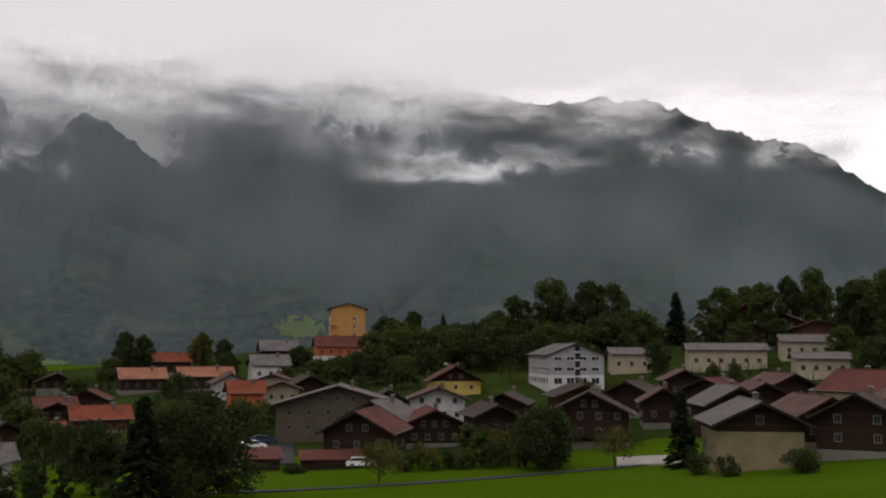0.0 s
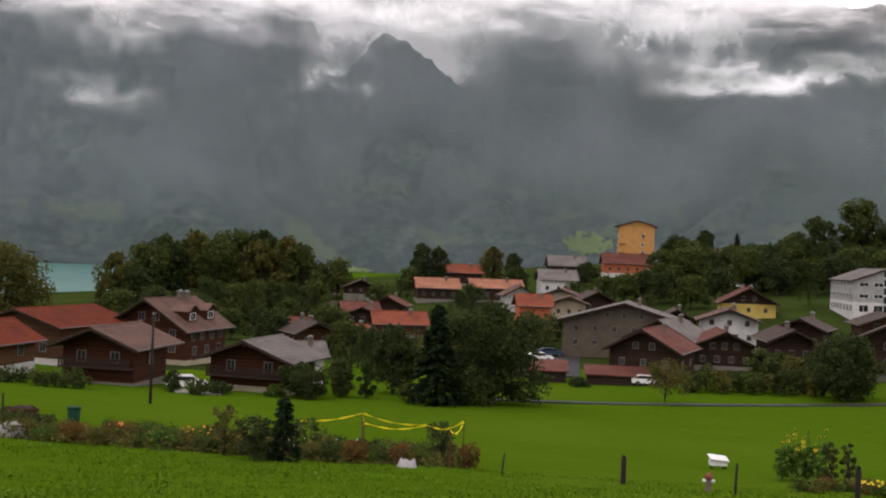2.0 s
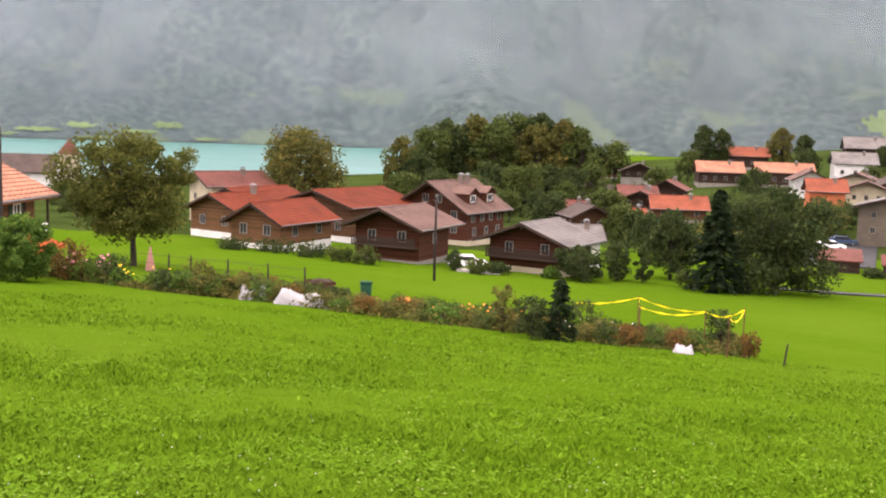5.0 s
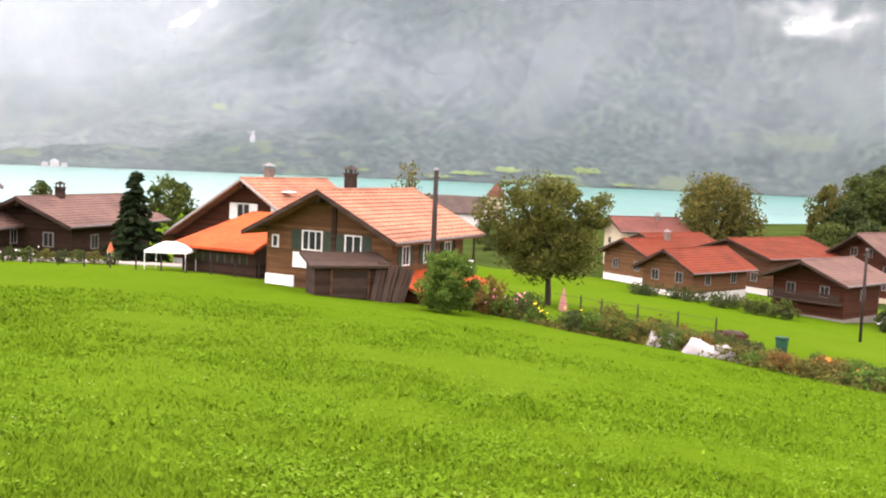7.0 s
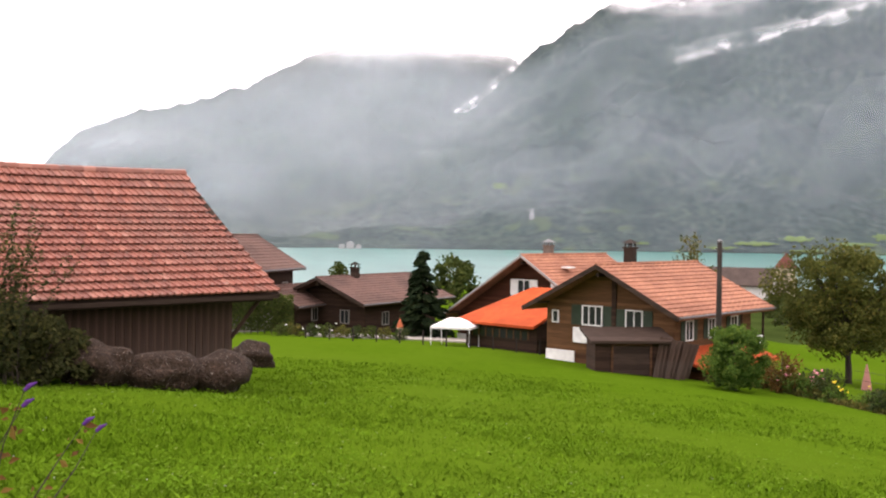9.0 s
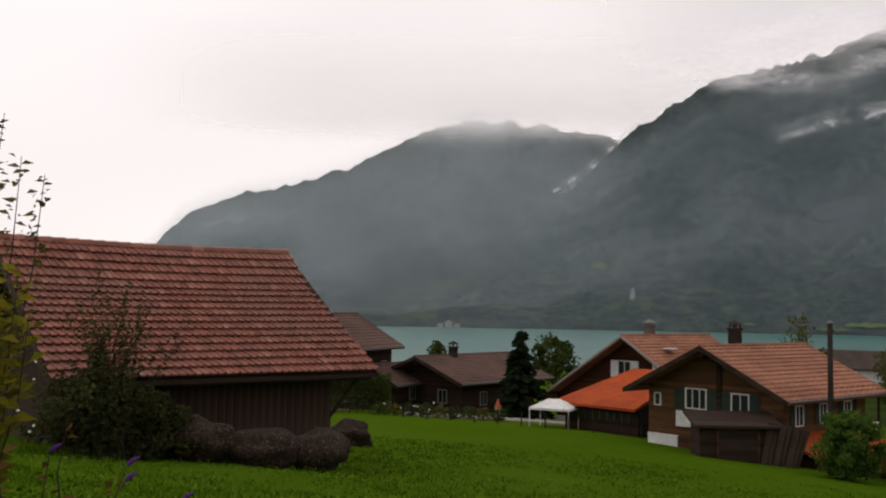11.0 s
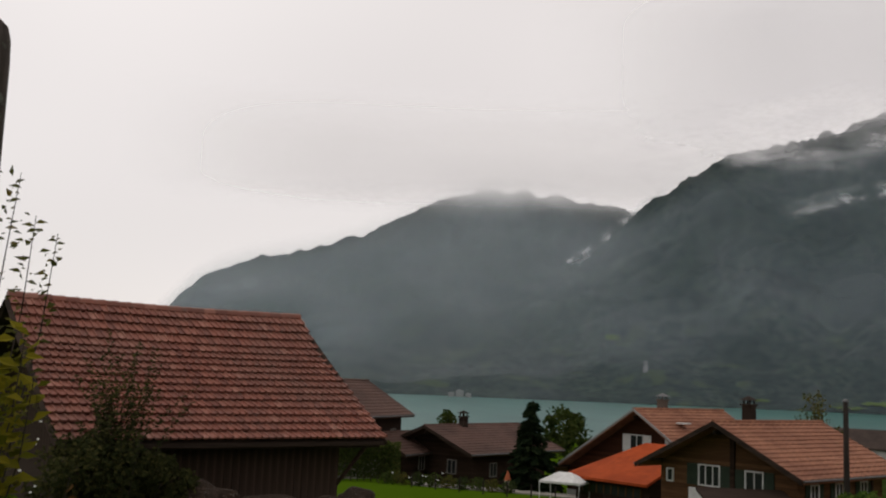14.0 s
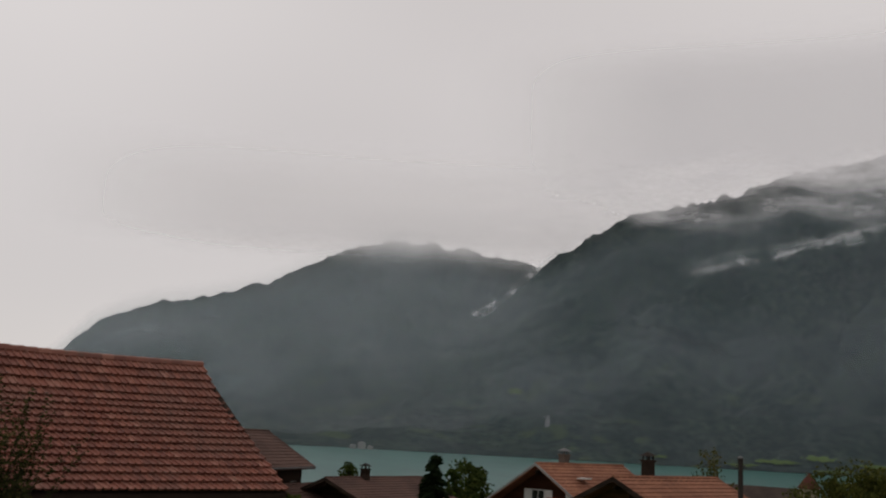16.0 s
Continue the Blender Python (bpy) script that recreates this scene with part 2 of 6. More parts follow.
T_RUST = tiling("rusty_red_tiles", (0.1, 0.036, 0.027), (0.075, 0.03, 0.024), 0.2)
PLINTH = plain("dull_basement_render", (0.15, 0.14, 0.12), 0.9)
FRAME = plain("dull_window_paint", (0.17, 0.16, 0.145), 0.7, 20, 2, 0.1)
STONE = plain("chimney_render", (0.12, 0.095, 0.08), 0.9)
IRON = plain("dull_metal", (0.12, 0.12, 0.12), 0.5, 15, 2, 0.2, 0.7)
BARK = timber("bark", (0.05, 0.04, 0.032), "z", 0.09, 0.5, 0.3)
POLE = timber("tarred_pole", (0.035, 0.028, 0.024), "z", 0.07, 0.4, 0.25)
L_TREE = leafage("broad_leaves", (0.032, 0.05, 0.0135), (0.062, 0.086, 0.021), (0.115, 0.12, 0.03))
L_OLIVE = leafage("autumn_leaves", (0.0473, 0.0567, 0.0162), (0.101, 0.101, 0.0243), (0.189, 0.135, 0.0338))
L_WALNUT = leafage("walnut_leaves", (0.04, 0.052, 0.012), (0.09, 0.1, 0.022), (0.18, 0.155, 0.036))
L_DARK = leafage("dark_leaves", (0.021, 0.036, 0.013), (0.044, 0.063, 0.02), (0.085, 0.094, 0.027))
L_ELDER = leafage("elder_leaves", (0.022, 0.029, 0.011), (0.05, 0.054, 0.018), (0.1, 0.09, 0.03))
L_FIR = leafage("fir_needles", (0.009, 0.017, 0.008), (0.017, 0.03, 0.012), (0.032, 0.046, 0.018))
L_BRIGHT = leafage("fresh_leaves", (0.035, 0.075, 0.014), (0.07, 0.13, 0.02), (0.13, 0.18, 0.03))
L_RUST = leafage("russet_leaves", (0.08, 0.04, 0.015), (0.14, 0.075, 0.022), (0.2, 0.13, 0.03))
L_YELLOW = leafage("yellow_leaves", (0.07, 0.08, 0.008), (0.16, 0.14, 0.012), (0.27, 0.22, 0.018))
ASPHALT = plain("wet_asphalt", (0.03, 0.03, 0.031), 0.7, 30, 0.6, 0.4)
GRAVEL = plain("pale_gravel", (0.27, 0.25, 0.22), 0.9, 12, 0.6, 0.5)

# geometry helpers -------------------------------------------------------


class Geo:
    """Collects vertices and faces of one mesh."""

    def __init__(self):
        self.v, self.f = [], []

    def add(self, verts, faces, m=None):
        o = len(self.v)
        self.v += [tuple(m @ Vector(p)) if m else tuple(p) for p in verts]
        self.f += [tuple(o + i for i in q) for q in faces]
        return self

    def box(self, c, s, m=None):
        x, y, z = (k / 2 for k in s)
        p = [(c[0] + a * x, c[1] + b * y, c[2] + d * z) for d in (-1, 1) for a, b in ((-1, -1), (1, -1), (1, 1), (-1, 1))]
        return self.add(p, [(3, 2, 1, 0), (4, 5, 6, 7), (0, 1, 5, 4), (1, 2, 6, 5), (2, 3, 7, 6), (3, 0, 4, 7)], m)

    def tube(self, path, radii, n=8, m=None):
        rings, verts, faces = len(path), [], []
        for i, p in enumerate(path):
            a, b = Vector(path[max(i - 1, 0)]), Vector(path[min(i + 1, rings - 1)])
            q = (b - a).to_track_quat("Z", "Y")
            for k in range(n):
                t = 2 * math.pi * k / n
                verts.append(Vector(p) + q @ Vector((math.cos(t) * radii[i], math.sin(t) * radii[i], 0)))
        for i in range(rings - 1):
            for k in range(n):
                faces.append((i * n + k, i * n + (k + 1) % n, (i + 1) * n + (k + 1) % n, (i + 1) * n + k))
        faces += [tuple(range(n - 1, -1, -1)), tuple(range((rings - 1) * n, rings * n))]
        return self.add(verts, faces, m)

    def slab(self, outline, depth, m=None):
        """A prism: an outline in x, z pushed along y by depth, from y = 0."""
        n = len(outline)
        v = [(x, 0, z) for x, z in outline] + [(x, depth, z) for x, z in outline]
        return self.add(v, [tuple(range(n)), tuple(range(2 * n - 1, n - 1, -1))] + [((i + 1) % n, i, n + i, n + (i + 1) % n) for i in range(n)], m)

    def blob(self, c, r, seed=0, rough=0.25, n=12, rings=8, freq=1.2):
        verts, faces = [], []
        for i in range(rings + 1):
            for k in range(n):
                th, ph = math.pi * i / rings, 2 * math.pi * k / n
                d = Vector((math.sin(th) * math.cos(ph), math.sin(th) * math.sin(ph), math.cos(th)))
                g = 1 + rough * noise.noise(d * freq + Vector((seed * 3.1, seed * 1.7, seed)))
                verts.append((c[0] + d.x * r[0] * g, c[1] + d.y * r[1] * g, c[2] + d.z * r[2] * g))
        for i in range(rings):
            for k in range(n):
                faces.append((i * n + k, (i + 1) * n + k, (i + 1) * n + (k + 1) % n, i * n + (k + 1) % n))
        return self.add(verts, faces)

    def mesh(self, name, mat, smooth=False):
        me = bpy.data.meshes.new(name)
        me.from_pydata(self.v, [], self.f)
        me.materials.append(mat)
        if smooth:
            me.polygons.foreach_set("use_smooth", [True] * len(me.polygons))
        me.update()
        return me


def part(name, geo, mat, parent, label="", smooth=False):
    ob = new(name, geo.mesh(name, mat, smooth) if isinstance(geo, Geo) else geo)
    ob.parent = parent
    return tagged(ob, label)


def single(name, geo, mat, m, label, category, group="", kind="", smooth=False):
    ob = new(name, geo.mesh(name, mat, smooth))
    ob.matrix_world = m
    return tagged(ob, label, category, group, kind)


def thing(name, m, label, category, group=""):
    ob = new(name)
    ob.empty_display_size = 0.3
    ob.matrix_world = m
    return tagged(ob, label, category, group)


# ground -----------------------------------------------------------------
SLOPE = (9.36, -16.55, 0.93, -18.22, -18.1, 12.91, 25.67, 7.35, -11.55, 2.52, 14.66, 1.91, 20.6, 43.6)
LAKE = -35.0


def blend(a, b, t):
    t = min(1.0, max(0.0, t))
    t = t * t * (3 - 2 * t)
    return a + (b - a) * t


def ground(x, y):
    """Height of the land: the meadow slope, the village and its hill, then the plain and the lake bed."""
    r = math.hypot(x, y)
    if r < 0.01:
        return -1.7
    a = math.degrees(math.atan2(-x, y))
    s = 1 + r / 150
    u, v = x / s / 100, y / s / 100
    t = (u, v, u * u, u * v, v * v, u**3, u * u * v, u * v * v, v**3, u**4, u**3 * v, u * u * v * v, u * v**3, v**4)
    near = -1.7 + sum(c * k for c, k in zip(SLOPE, t))
    up = -1.7 - 0.15 * min(r, 900) * math.cos(radians(a - 31))
    off = max(-40 - a, a - 112, 0) if a > -150 else 90
    near = blend(near, up, min(off, 30) / 30)
    far = blend(-33.0, -42.0, (a - 33) / 5) if a < 120 else up
    if off > 0:
        far = blend(far, up, off / 30)
    return blend(near, far, (r - 380) / 200)


def at(az, d, dz=0.0):
    """A place on the land, by bearing (degrees to the left of north) and distance."""
    x, y = -math.sin(radians(az)) * d, math.cos(radians(az)) * d
    return Vector((x, y, ground(x, y) + dz))


def stand(az, d, turn=0.0, dz=0.0, size=1.0):
    p = at(az, d, dz)
    return pose(p.x, p.y, p.z, 0, 0, az + turn) @ Matrix.Scale(size, 4)


def build_ground():
    g = Geo()
    rings = [0.0] + [0.6 * 1.075**i for i in range(126)]
    rings = [r for r in rings if r < 4900] + [4900]
    bear = [-180 + 5 * i for i in range(26)] + [-50 + 0.8 * i for i in range(213)] + [121 + 5 * i for i in range(12)]
    n = len(bear)
    for r in rings:
        for b in bear:
            x, y = -math.sin(radians(b)) * r, math.cos(radians(b)) * r
            z = ground(x, y)
            if r > 6:
                z += (noise.noise(Vector((x, y, 0)) * 0.16) * 0.1 + noise.noise(Vector((x, y, 3)) * 0.5) * 0.04) * min(1, (r - 6) / 10)
            g.v.append((x, y, z))
    for i in range(len(rings) - 1):
        for k in range(n):
            j = (k + 1) % n
            g.f.append((i * n + k, i * n + j, (i + 1) * n + j, (i + 1) * n + k))
    single("ground", g, MEADOW, Matrix(), "sloping bright green meadow falling away to the village", "ground", kind="structure", smooth=True)


def build_lake():
    g = Geo()
    for b in range(20, 126, 2):
        for r in (380, 700, 1100, 1600, 2300, 3200, 4850):
            g.v.append((-math.sin(radians(b)) * r, math.cos(radians(b)) * r, LAKE))
    for i in range(52):
        for k in range(6):
            g.f.append((i * 7 + k, i * 7 + k + 1, (i + 1) * 7 + k + 1, (i + 1) * 7 + k))
    single("water", g, WATER, Matrix(), "calm turquoise mountain lake below the slopes", "lake", kind="structure")


def skyline(stops, a):
    for (a0, e0), (a1, e1) in zip(stops, stops[1:]):
        if a0 <= a <= a1:
            return e0 + (e1 - e0) * (a - a0) / (a1 - a0)
    return stops[-1][1]


def build_mountain(name, stops, r0, r1, mat, label, seed, rough=55, teeth=0.16):
    g, a, n, cols = Geo(), stops[0][0], 54, 0
    while a <= stops[-1][0] + 0.01:
        e = skyline(stops, a) + noise.noise(Vector((a * 1.3, seed, 0))) * 0.22 + noise.noise(Vector((a * 4.7, seed, 5))) * teeth
        zc = r1 * math.tan(radians(e))
        for j in range(n + 2):
            s = min(1.0, j / (n - 1))
            r = r0 + (r1 - r0) * s
            x, y = -math.sin(radians(a)), math.cos(radians(a))
            p = Vector((x * r1, y * r1, 0)) * 0.0016 + Vector((seed, s * 1.3, seed))
            spur = 1 - 2 * abs(noise.noise(p * 1.6))
            r += spur * 260 * s * (1 - s) * 2
            z = LAKE - 6 + (zc - LAKE + 6) * s**1.12
            q = Vector((x * r, y * r, z))
            z += (noise.fractal(q * 0.006, 1.0, 2.1, 5) * rough * 2.2 * s * (1 - s) + spur * rough * s * (1 - s) * 2)
            z += noise.noise(q * 0.045) * 56 * teeth * s + noise.noise(q * 0.02) * 75 * teeth * s
            if j >= n:
                r, z = r + 120 * (j - n + 1), z - 160 * (j - n + 1)
            g.v.append((x * r, y * r, z))
        cols, a = cols + 1, a + 0.22
    h = n + 2
    for i in range(cols - 1):
        for j in range(h - 1):
            g.f.append((i * h + j, (i + 1) * h + j, (i + 1) * h + j + 1, i * h + j + 1))
    single(name, g, mat, Matrix(), label, "mountain", kind="structure", smooth=True)


def build_cloud(name, a0, a1, e0, e1, r0, r1, mat, label, line=None):
    """A layer of cloud or a haze sheet that leans back from (e0, r0) to (e1, r1) along the mountains, over a rising or
    falling line if one is given.
    """
    g, na, ne = Geo(), max(12, int((a1 - a0) / 1.5)), 14
    uv = []
    for i in range(na + 1):
        for j in range(ne + 1):
            a, s = a0 + (a1 - a0) * i / na, j / ne
            r = r0 + (r1 - r0) * s + noise.noise(Vector((a * 0.3, s * 3, r0))) * 60
            top = e1(a) if callable(e1) else e1
            g.v.append((-math.sin(radians(a)) * r, math.cos(radians(a)) * r, r * math.tan(radians(e0 + (top - e0) * s + (line(a) if line else 0)))))
            uv.append((i / na, s))
    for i in range(na):
        for j in range(ne):
            g.f.append((i * (ne + 1) + j, (i + 1) * (ne + 1) + j, (i + 1) * (ne + 1) + j + 1, i * (ne + 1) + j + 1))
    ob = single(name, g, mat, Matrix(), label, "cloud", kind="structure", smooth=True)
    layer = ob.data.uv_layers.new(name="UVMap")
    for lp in ob.data.loops:
        layer.data[lp.index].uv = uv[lp.vertex_index]
    ob.visible_shadow = False
    return ob


def patch(name, a0, a1, d0, d1, mat, label, lift=0.1, na=60, nd=24):
    """A piece of other ground cover, laid over the land."""
    g = Geo()
    for i in range(na + 1):
        for j in range(nd + 1):
            a, d = a0 + (a1 - a0) * i / na, d0 + (d1 - d0) * j / nd
            d += 3.5 * noise.noise(Vector((a * 0.35, 0, d0))) if j == 0 else 0
            g.v.append(tuple(at(a, d, lift if 0 < j < nd and 0 < i < na else -0.4)))
    for i in range(na):
        for j in range(nd):
            k = i * (nd + 1) + j
            g.f.append((k, k + nd + 1, k + nd + 2, k + 1))
    single(name, g, mat, Matrix(), label, "ground", kind="structure", smooth=True)


build_ground()
build_lake()
GARDEN = plain("rough_garden_grass", (0.024, 0.037, 0.009), 1.0, 2.5, 0.08, 0.8, spec=0.0, vary=0.55)
patch("ground_gardens", 26.5, -32, 139, 620, GARDEN, "rough dark grass of the village gardens")
patch("ground_shore", 62, 39, 112, 620, GARDEN, "rough dark grass between chalets and shore", na=30)
patch("ground_lawns", 40, 25.5, 118, 620, GARDEN, "rough dark grass round the chalets", na=30)
RIGHT = [(-50, 9), (-35, 7.5), (-24, 8.2), (-21.7, 10), (-19.7, 11.2), (-17.3, 11.7), (-15.5, 12.4), (-12.7, 13.8), (-9.5, 14.2), (-5.6, 14.0), (-1.9, 12.6), (0, 11.0),
         (3, 8.8), (7, 7.5), (12, 8.6), (16, 10.0), (18.2, 11.4), (19.3, 12.4), (20.5, 12.6), (21.2, 12.2), (22.6, 10.2), (23.8, 10.8), (24.8, 13.6), (25.4, 15.6), (27, 16.3), (29, 16.0), (31.1, 14.6), (33, 13.2), (35.1, 11.6), (37.5, 10.4), (41, 9.8), (45, 9.5),
         (52, 9.0), (60, 8.2), (66, 6.0), (74, 2.5), (82, -0.6), (86, -1.4)]
BACK = [(-14, 13), (-5, 14), (2, 16), (10, 17.5), (18, 15.5), (23, 16.0), (27, 16.8), (30, 16.2), (33, 14.8), (36, 13.5), (42, 15.5), (49, 15.8), (53, 15.2), (58, 13.8),
        (62.6, 13.0), (64.7, 11.8), (67.1, 10.2), (70.4, 7.3), (74, 5.1), (78, 2.8), (82, 0.8), (86, -0.6)]
FAR = [(56, 9.0), (64, 9.6), (68, 9.9), (70.5, 10.3), (72.2, 10.75), (73.1, 10.55), (74.2, 10.95), (75.4, 10.8), (76.4, 11.05), (77.2, 10.7), (78.4, 10.5), (79.6, 9.95), (81, 9.4), (83.5, 8.1), (86.1, 7.2), (89.6, 6.4), (91, 5.9), (92.4, 5.2), (93.6, 4.2), (95, 2.0), (98, 0.6), (106, -0.3)]
build_mountain("mountain_near", RIGHT, 2010, 2750, FOREST, "steep forested mountain with cloud hanging on its shoulders", 1.3)
build_mountain("mountain_behind", BACK, 2150, 3500, FOREST, "high dark forested mountain wall vanishing into cloud", 5.1, 80)
build_mountain("mountain_far", FAR, 2320, 4350, FOREST_FAR, "distant hazy mountain ridge beyond the lake", 9.4, 70, 0.07)


def crest_line(a):
    """The highest skyline at a bearing, a little over the crests."""
    return max(skyline(m, a) for m in (RIGHT, BACK, FAR) if m[0][0] <= a <= m[-1][0]) + 1.2


CEILING = mist_material("cloud_ceiling", 0.08, 0.42, 0.7, 0.0048, 0.0, 0.97, (0.84, 0.84, 0.86), sides=0.1, ragged=0.42, stretch=(1, 1, 1.3), foot=0.1)
CEILING_FAR = mist_material("cloud_ceiling_behind", 0.02, 0.34, 0.5, 0.0022, 0.0, 0.96, (0.88, 0.88, 0.89), foot=0.2, sides=0.3, ragged=0.2)
# aerial haze imitated by bluish see-through sheets, denser with height
VEIL = mist_material("haze_sheet", 0.0, 0.42, 0.75, 0.0007, 0.0, 0.15, (0.66, 0.77, 0.87), sides=0.03, ragged=0.0, foot=0.015, least=0.4)
FAR_VEIL = mist_material("far_haze_sheet", 0.1, 0.95, 0.85, 0.0006, 0.0, 0.24, (0.74, 0.80, 0.84), sides=0.3, ragged=0.0, foot=0.02, least=0.4)
SOFT_WISP = mist_material("soft_cloud_wisp", 0.15, 0.6, 0.35, 0.01, 0.5, 0.5, sides=0.45, ragged=0.7, crest=1.2, foot=0.3, stretch=(1, 1, 0.7))
MID_CLOUD = mist_material("drifting_cloud", 0.1, 0.4, 0.6, 0.006, 0.44, 0.75, sides=0.2, ragged=0.5, crest=1.0)
STREAKS = mist_material("streaming_cloud", 0.0, 0.5, 0.55, 0.013, 0.5, 0.5, sides=0.4, ragged=0.4, crest=0.8, foot=0.45, stretch=(1.1, 1.1, 0.6))
BRIGHT_WISP = mist_material("bright_cloud_wisp", 0.12, 0.5, 0.3, 0.011, 0.46, 0.9, sides=0.3, ragged=0.75, crest=1.8, foot=0.25)
SMALL_WISP = mist_material("small_cloud_wisp", 0.1, 0.5, 0.5, 0.019, 0.48, 0.45, sides=0.25, ragged=0.6, crest=1.0, foot=0.25)
RIDGE_WISP = mist_material("ridge_cloud_wisp", 0.0, 0.5, 0.6, 0.016, 0.5, 0.5, sides=0.25, ragged=0.5, crest=1.0, foot=0.25)
build_cloud("cloud", -78, 74, 10.6, 24, 1990, 3300, CEILING, "low grey rain cloud covering the summits")
build_cloud("cloud", 50, 98, 8.9, 17, 3620, 4700, CEILING_FAR, "pale flat cloud base over the far ridge")
build_cloud("cloud", -10.5, 6.5, 9.1, 12.2, 1960, 2000, BRIGHT_WISP, "white wisp of cloud lying across the mountain flank")
build_cloud("cloud", -3, 11, 9.6, 16.5, 1960, 1985, STREAKS, "ragged cloud streaming up the gully")
build_cloud("cloud", 9, 34, 11.0, 17.5, 1960, 1985, STREAKS, "ragged cloud streaming below the summits")
build_cloud("cloud", 13, 34, 8.6, 15.5, 2830, 2980, MID_CLOUD, "white wisp of cloud between two peaks")
build_cloud("cloud", -16, -10.5, 9.8, 12.6, 1960, 2000, SMALL_WISP, "thin wisp of cloud on the mountain shoulder")
build_cloud("cloud", -23.5, -16.5, 9.4, 12.4, 1960, 2000, SMALL_WISP, "thin wisp of cloud below the crest")
build_cloud("cloud", 43, 60.6, -0.7, 0.75, 1960, 2000, SMALL_WISP, "thin bright wisp of cloud along the slope", lambda a: 9.75 + (60 - a) * 0.2)
build_cloud("cloud", 65.5, 75, -0.7, 0.75, 3540, 3560, RIDGE_WISP, "small wisps of cloud behind the falling ridge", lambda a: skyline(BACK, a))
build_cloud("cloud", 20.4, 25.6, 7.8, 12.8, 1960, 2000, BRIGHT_WISP, "white wisp of cloud in the notch between two peaks")
build_cloud("cloud", 28, 43, 9.0, 16, 1960, 2000, SOFT_WISP, "ragged cloud drifting across the summits")
build_cloud("cloud", 31.5, 41, 6.8, 10.0, 1955, 1960, SOFT_WISP, "faint wisp of cloud drifting along the forest")
# two added sheets that pale the slopes behind them, in place of aerial haze
build_cloud("cloud", 64, 105, -1.04, lambda a: skyline(FAR, a) + 1.4, 2310, 2310, FAR_VEIL, "pale see-through sheet imitating aerial haze over the far end of the lake")
build_cloud("cloud", -50, 105, -1.05, crest_line, 1900, 1900, VEIL, "faint bluish sheet imitating aerial haze in front of the mountains")


def drape(name, a0, a1, e0, e1, mat, label, seed, cut=0.0, na=56, ne=26):
    """A field, clearing or rock lying on the mountain side, with a ragged edge."""
    from mathutils.bvhtree import BVHTree
    if not TREES:
        for n in ("mountain_near", "mountain_behind", "mountain_far"):
            me = bpy.data.objects[n].data
            TREES.append(BVHTree.FromPolygons([v.co for v in me.vertices], [tuple(q.vertices) for q in me.polygons]))
    g, idx = Geo(), {}
    for i in range(na + 1):
        for j in range(ne + 1):
            u, v = i / na * 2 - 1, j / ne * 2 - 1
            if u * u + v * v > 0.65 + 0.9 * noise.noise(Vector((u * 5, v * 2.5, seed))) - cut:
                continue
            a, e = a0 + (a1 - a0) * i / na, e0 + (e1 - e0) * j / ne
            way = Vector((-math.sin(radians(a)), math.cos(radians(a)), math.tan(radians(e)))).normalized()
            hits = [h for h in (t.ray_cast(Vector((0, 0, 0)), way) for t in TREES) if h[0]]
            if hits:
                h = min(hits, key=lambda k: k[3])
                idx[i, j] = len(g.v)
                g.v.append(tuple(h[0] - way * 9))
    for i, j in idx:
        q = [(i, j), (i + 1, j), (i + 1, j + 1), (i, j + 1)]
        if all(k in idx for k in q):
            g.f.append(tuple(idx[k] for k in q))
    if g.f:
        single(name, g, mat, Matrix(), label, "field", kind="structure", smooth=True)


TREES = []
FIELD = plain("alpine_field", (0.07, 0.105, 0.034), 0.95, 0.06, 0.012, 0.2, spec=0.0, vary=0.5)
FOAM = plain("waterfall_foam", (0.11, 0.115, 0.12), 0.8, 0.2, 0.05, 0.2)
for a0, a1, e0, e1 in ((6.9, 10.1, 0.5, 1.9), (20.5, 23.5, -1.0, -0.6), (46.9, 49.0, -0.3, 0.2), (48.2, 51.0, -0.6, -0.3), (51.5, 53.6, -0.35, 0.0), (53.2, 56.0, -0.6, -0.3), (55.4, 57.5, -0.85, -0.6),
                       (50.5, 53.0, -0.9, -0.7), (68.3, 69.5, 2.5, 2.9), (44.8, 46.8, -0.9, -0.65), (40.5, 42.0, -0.8, -0.5), (60.2, 61.4, -0.6, -0.4), (32, 34, -0.6, -0.35)):
    drape("field", a0, a1, e0, e1, FIELD, "pale green alpine field on the far slope", a0, -0.15 if a0 < 7 else 0.0)
drape("waterfall", 66.8, 67.25, 0.65, 1.5, FOAM, "white waterfall on the forested slope", 3.3, -0.2, 8, 14)
drape("waterfall", 66.75, 67.5, 1.25, 1.5, FOAM, "white foaming cascade on the forested slope", 7.7, 0.2, 12, 6)

# houses -----------------------------------------------------------------


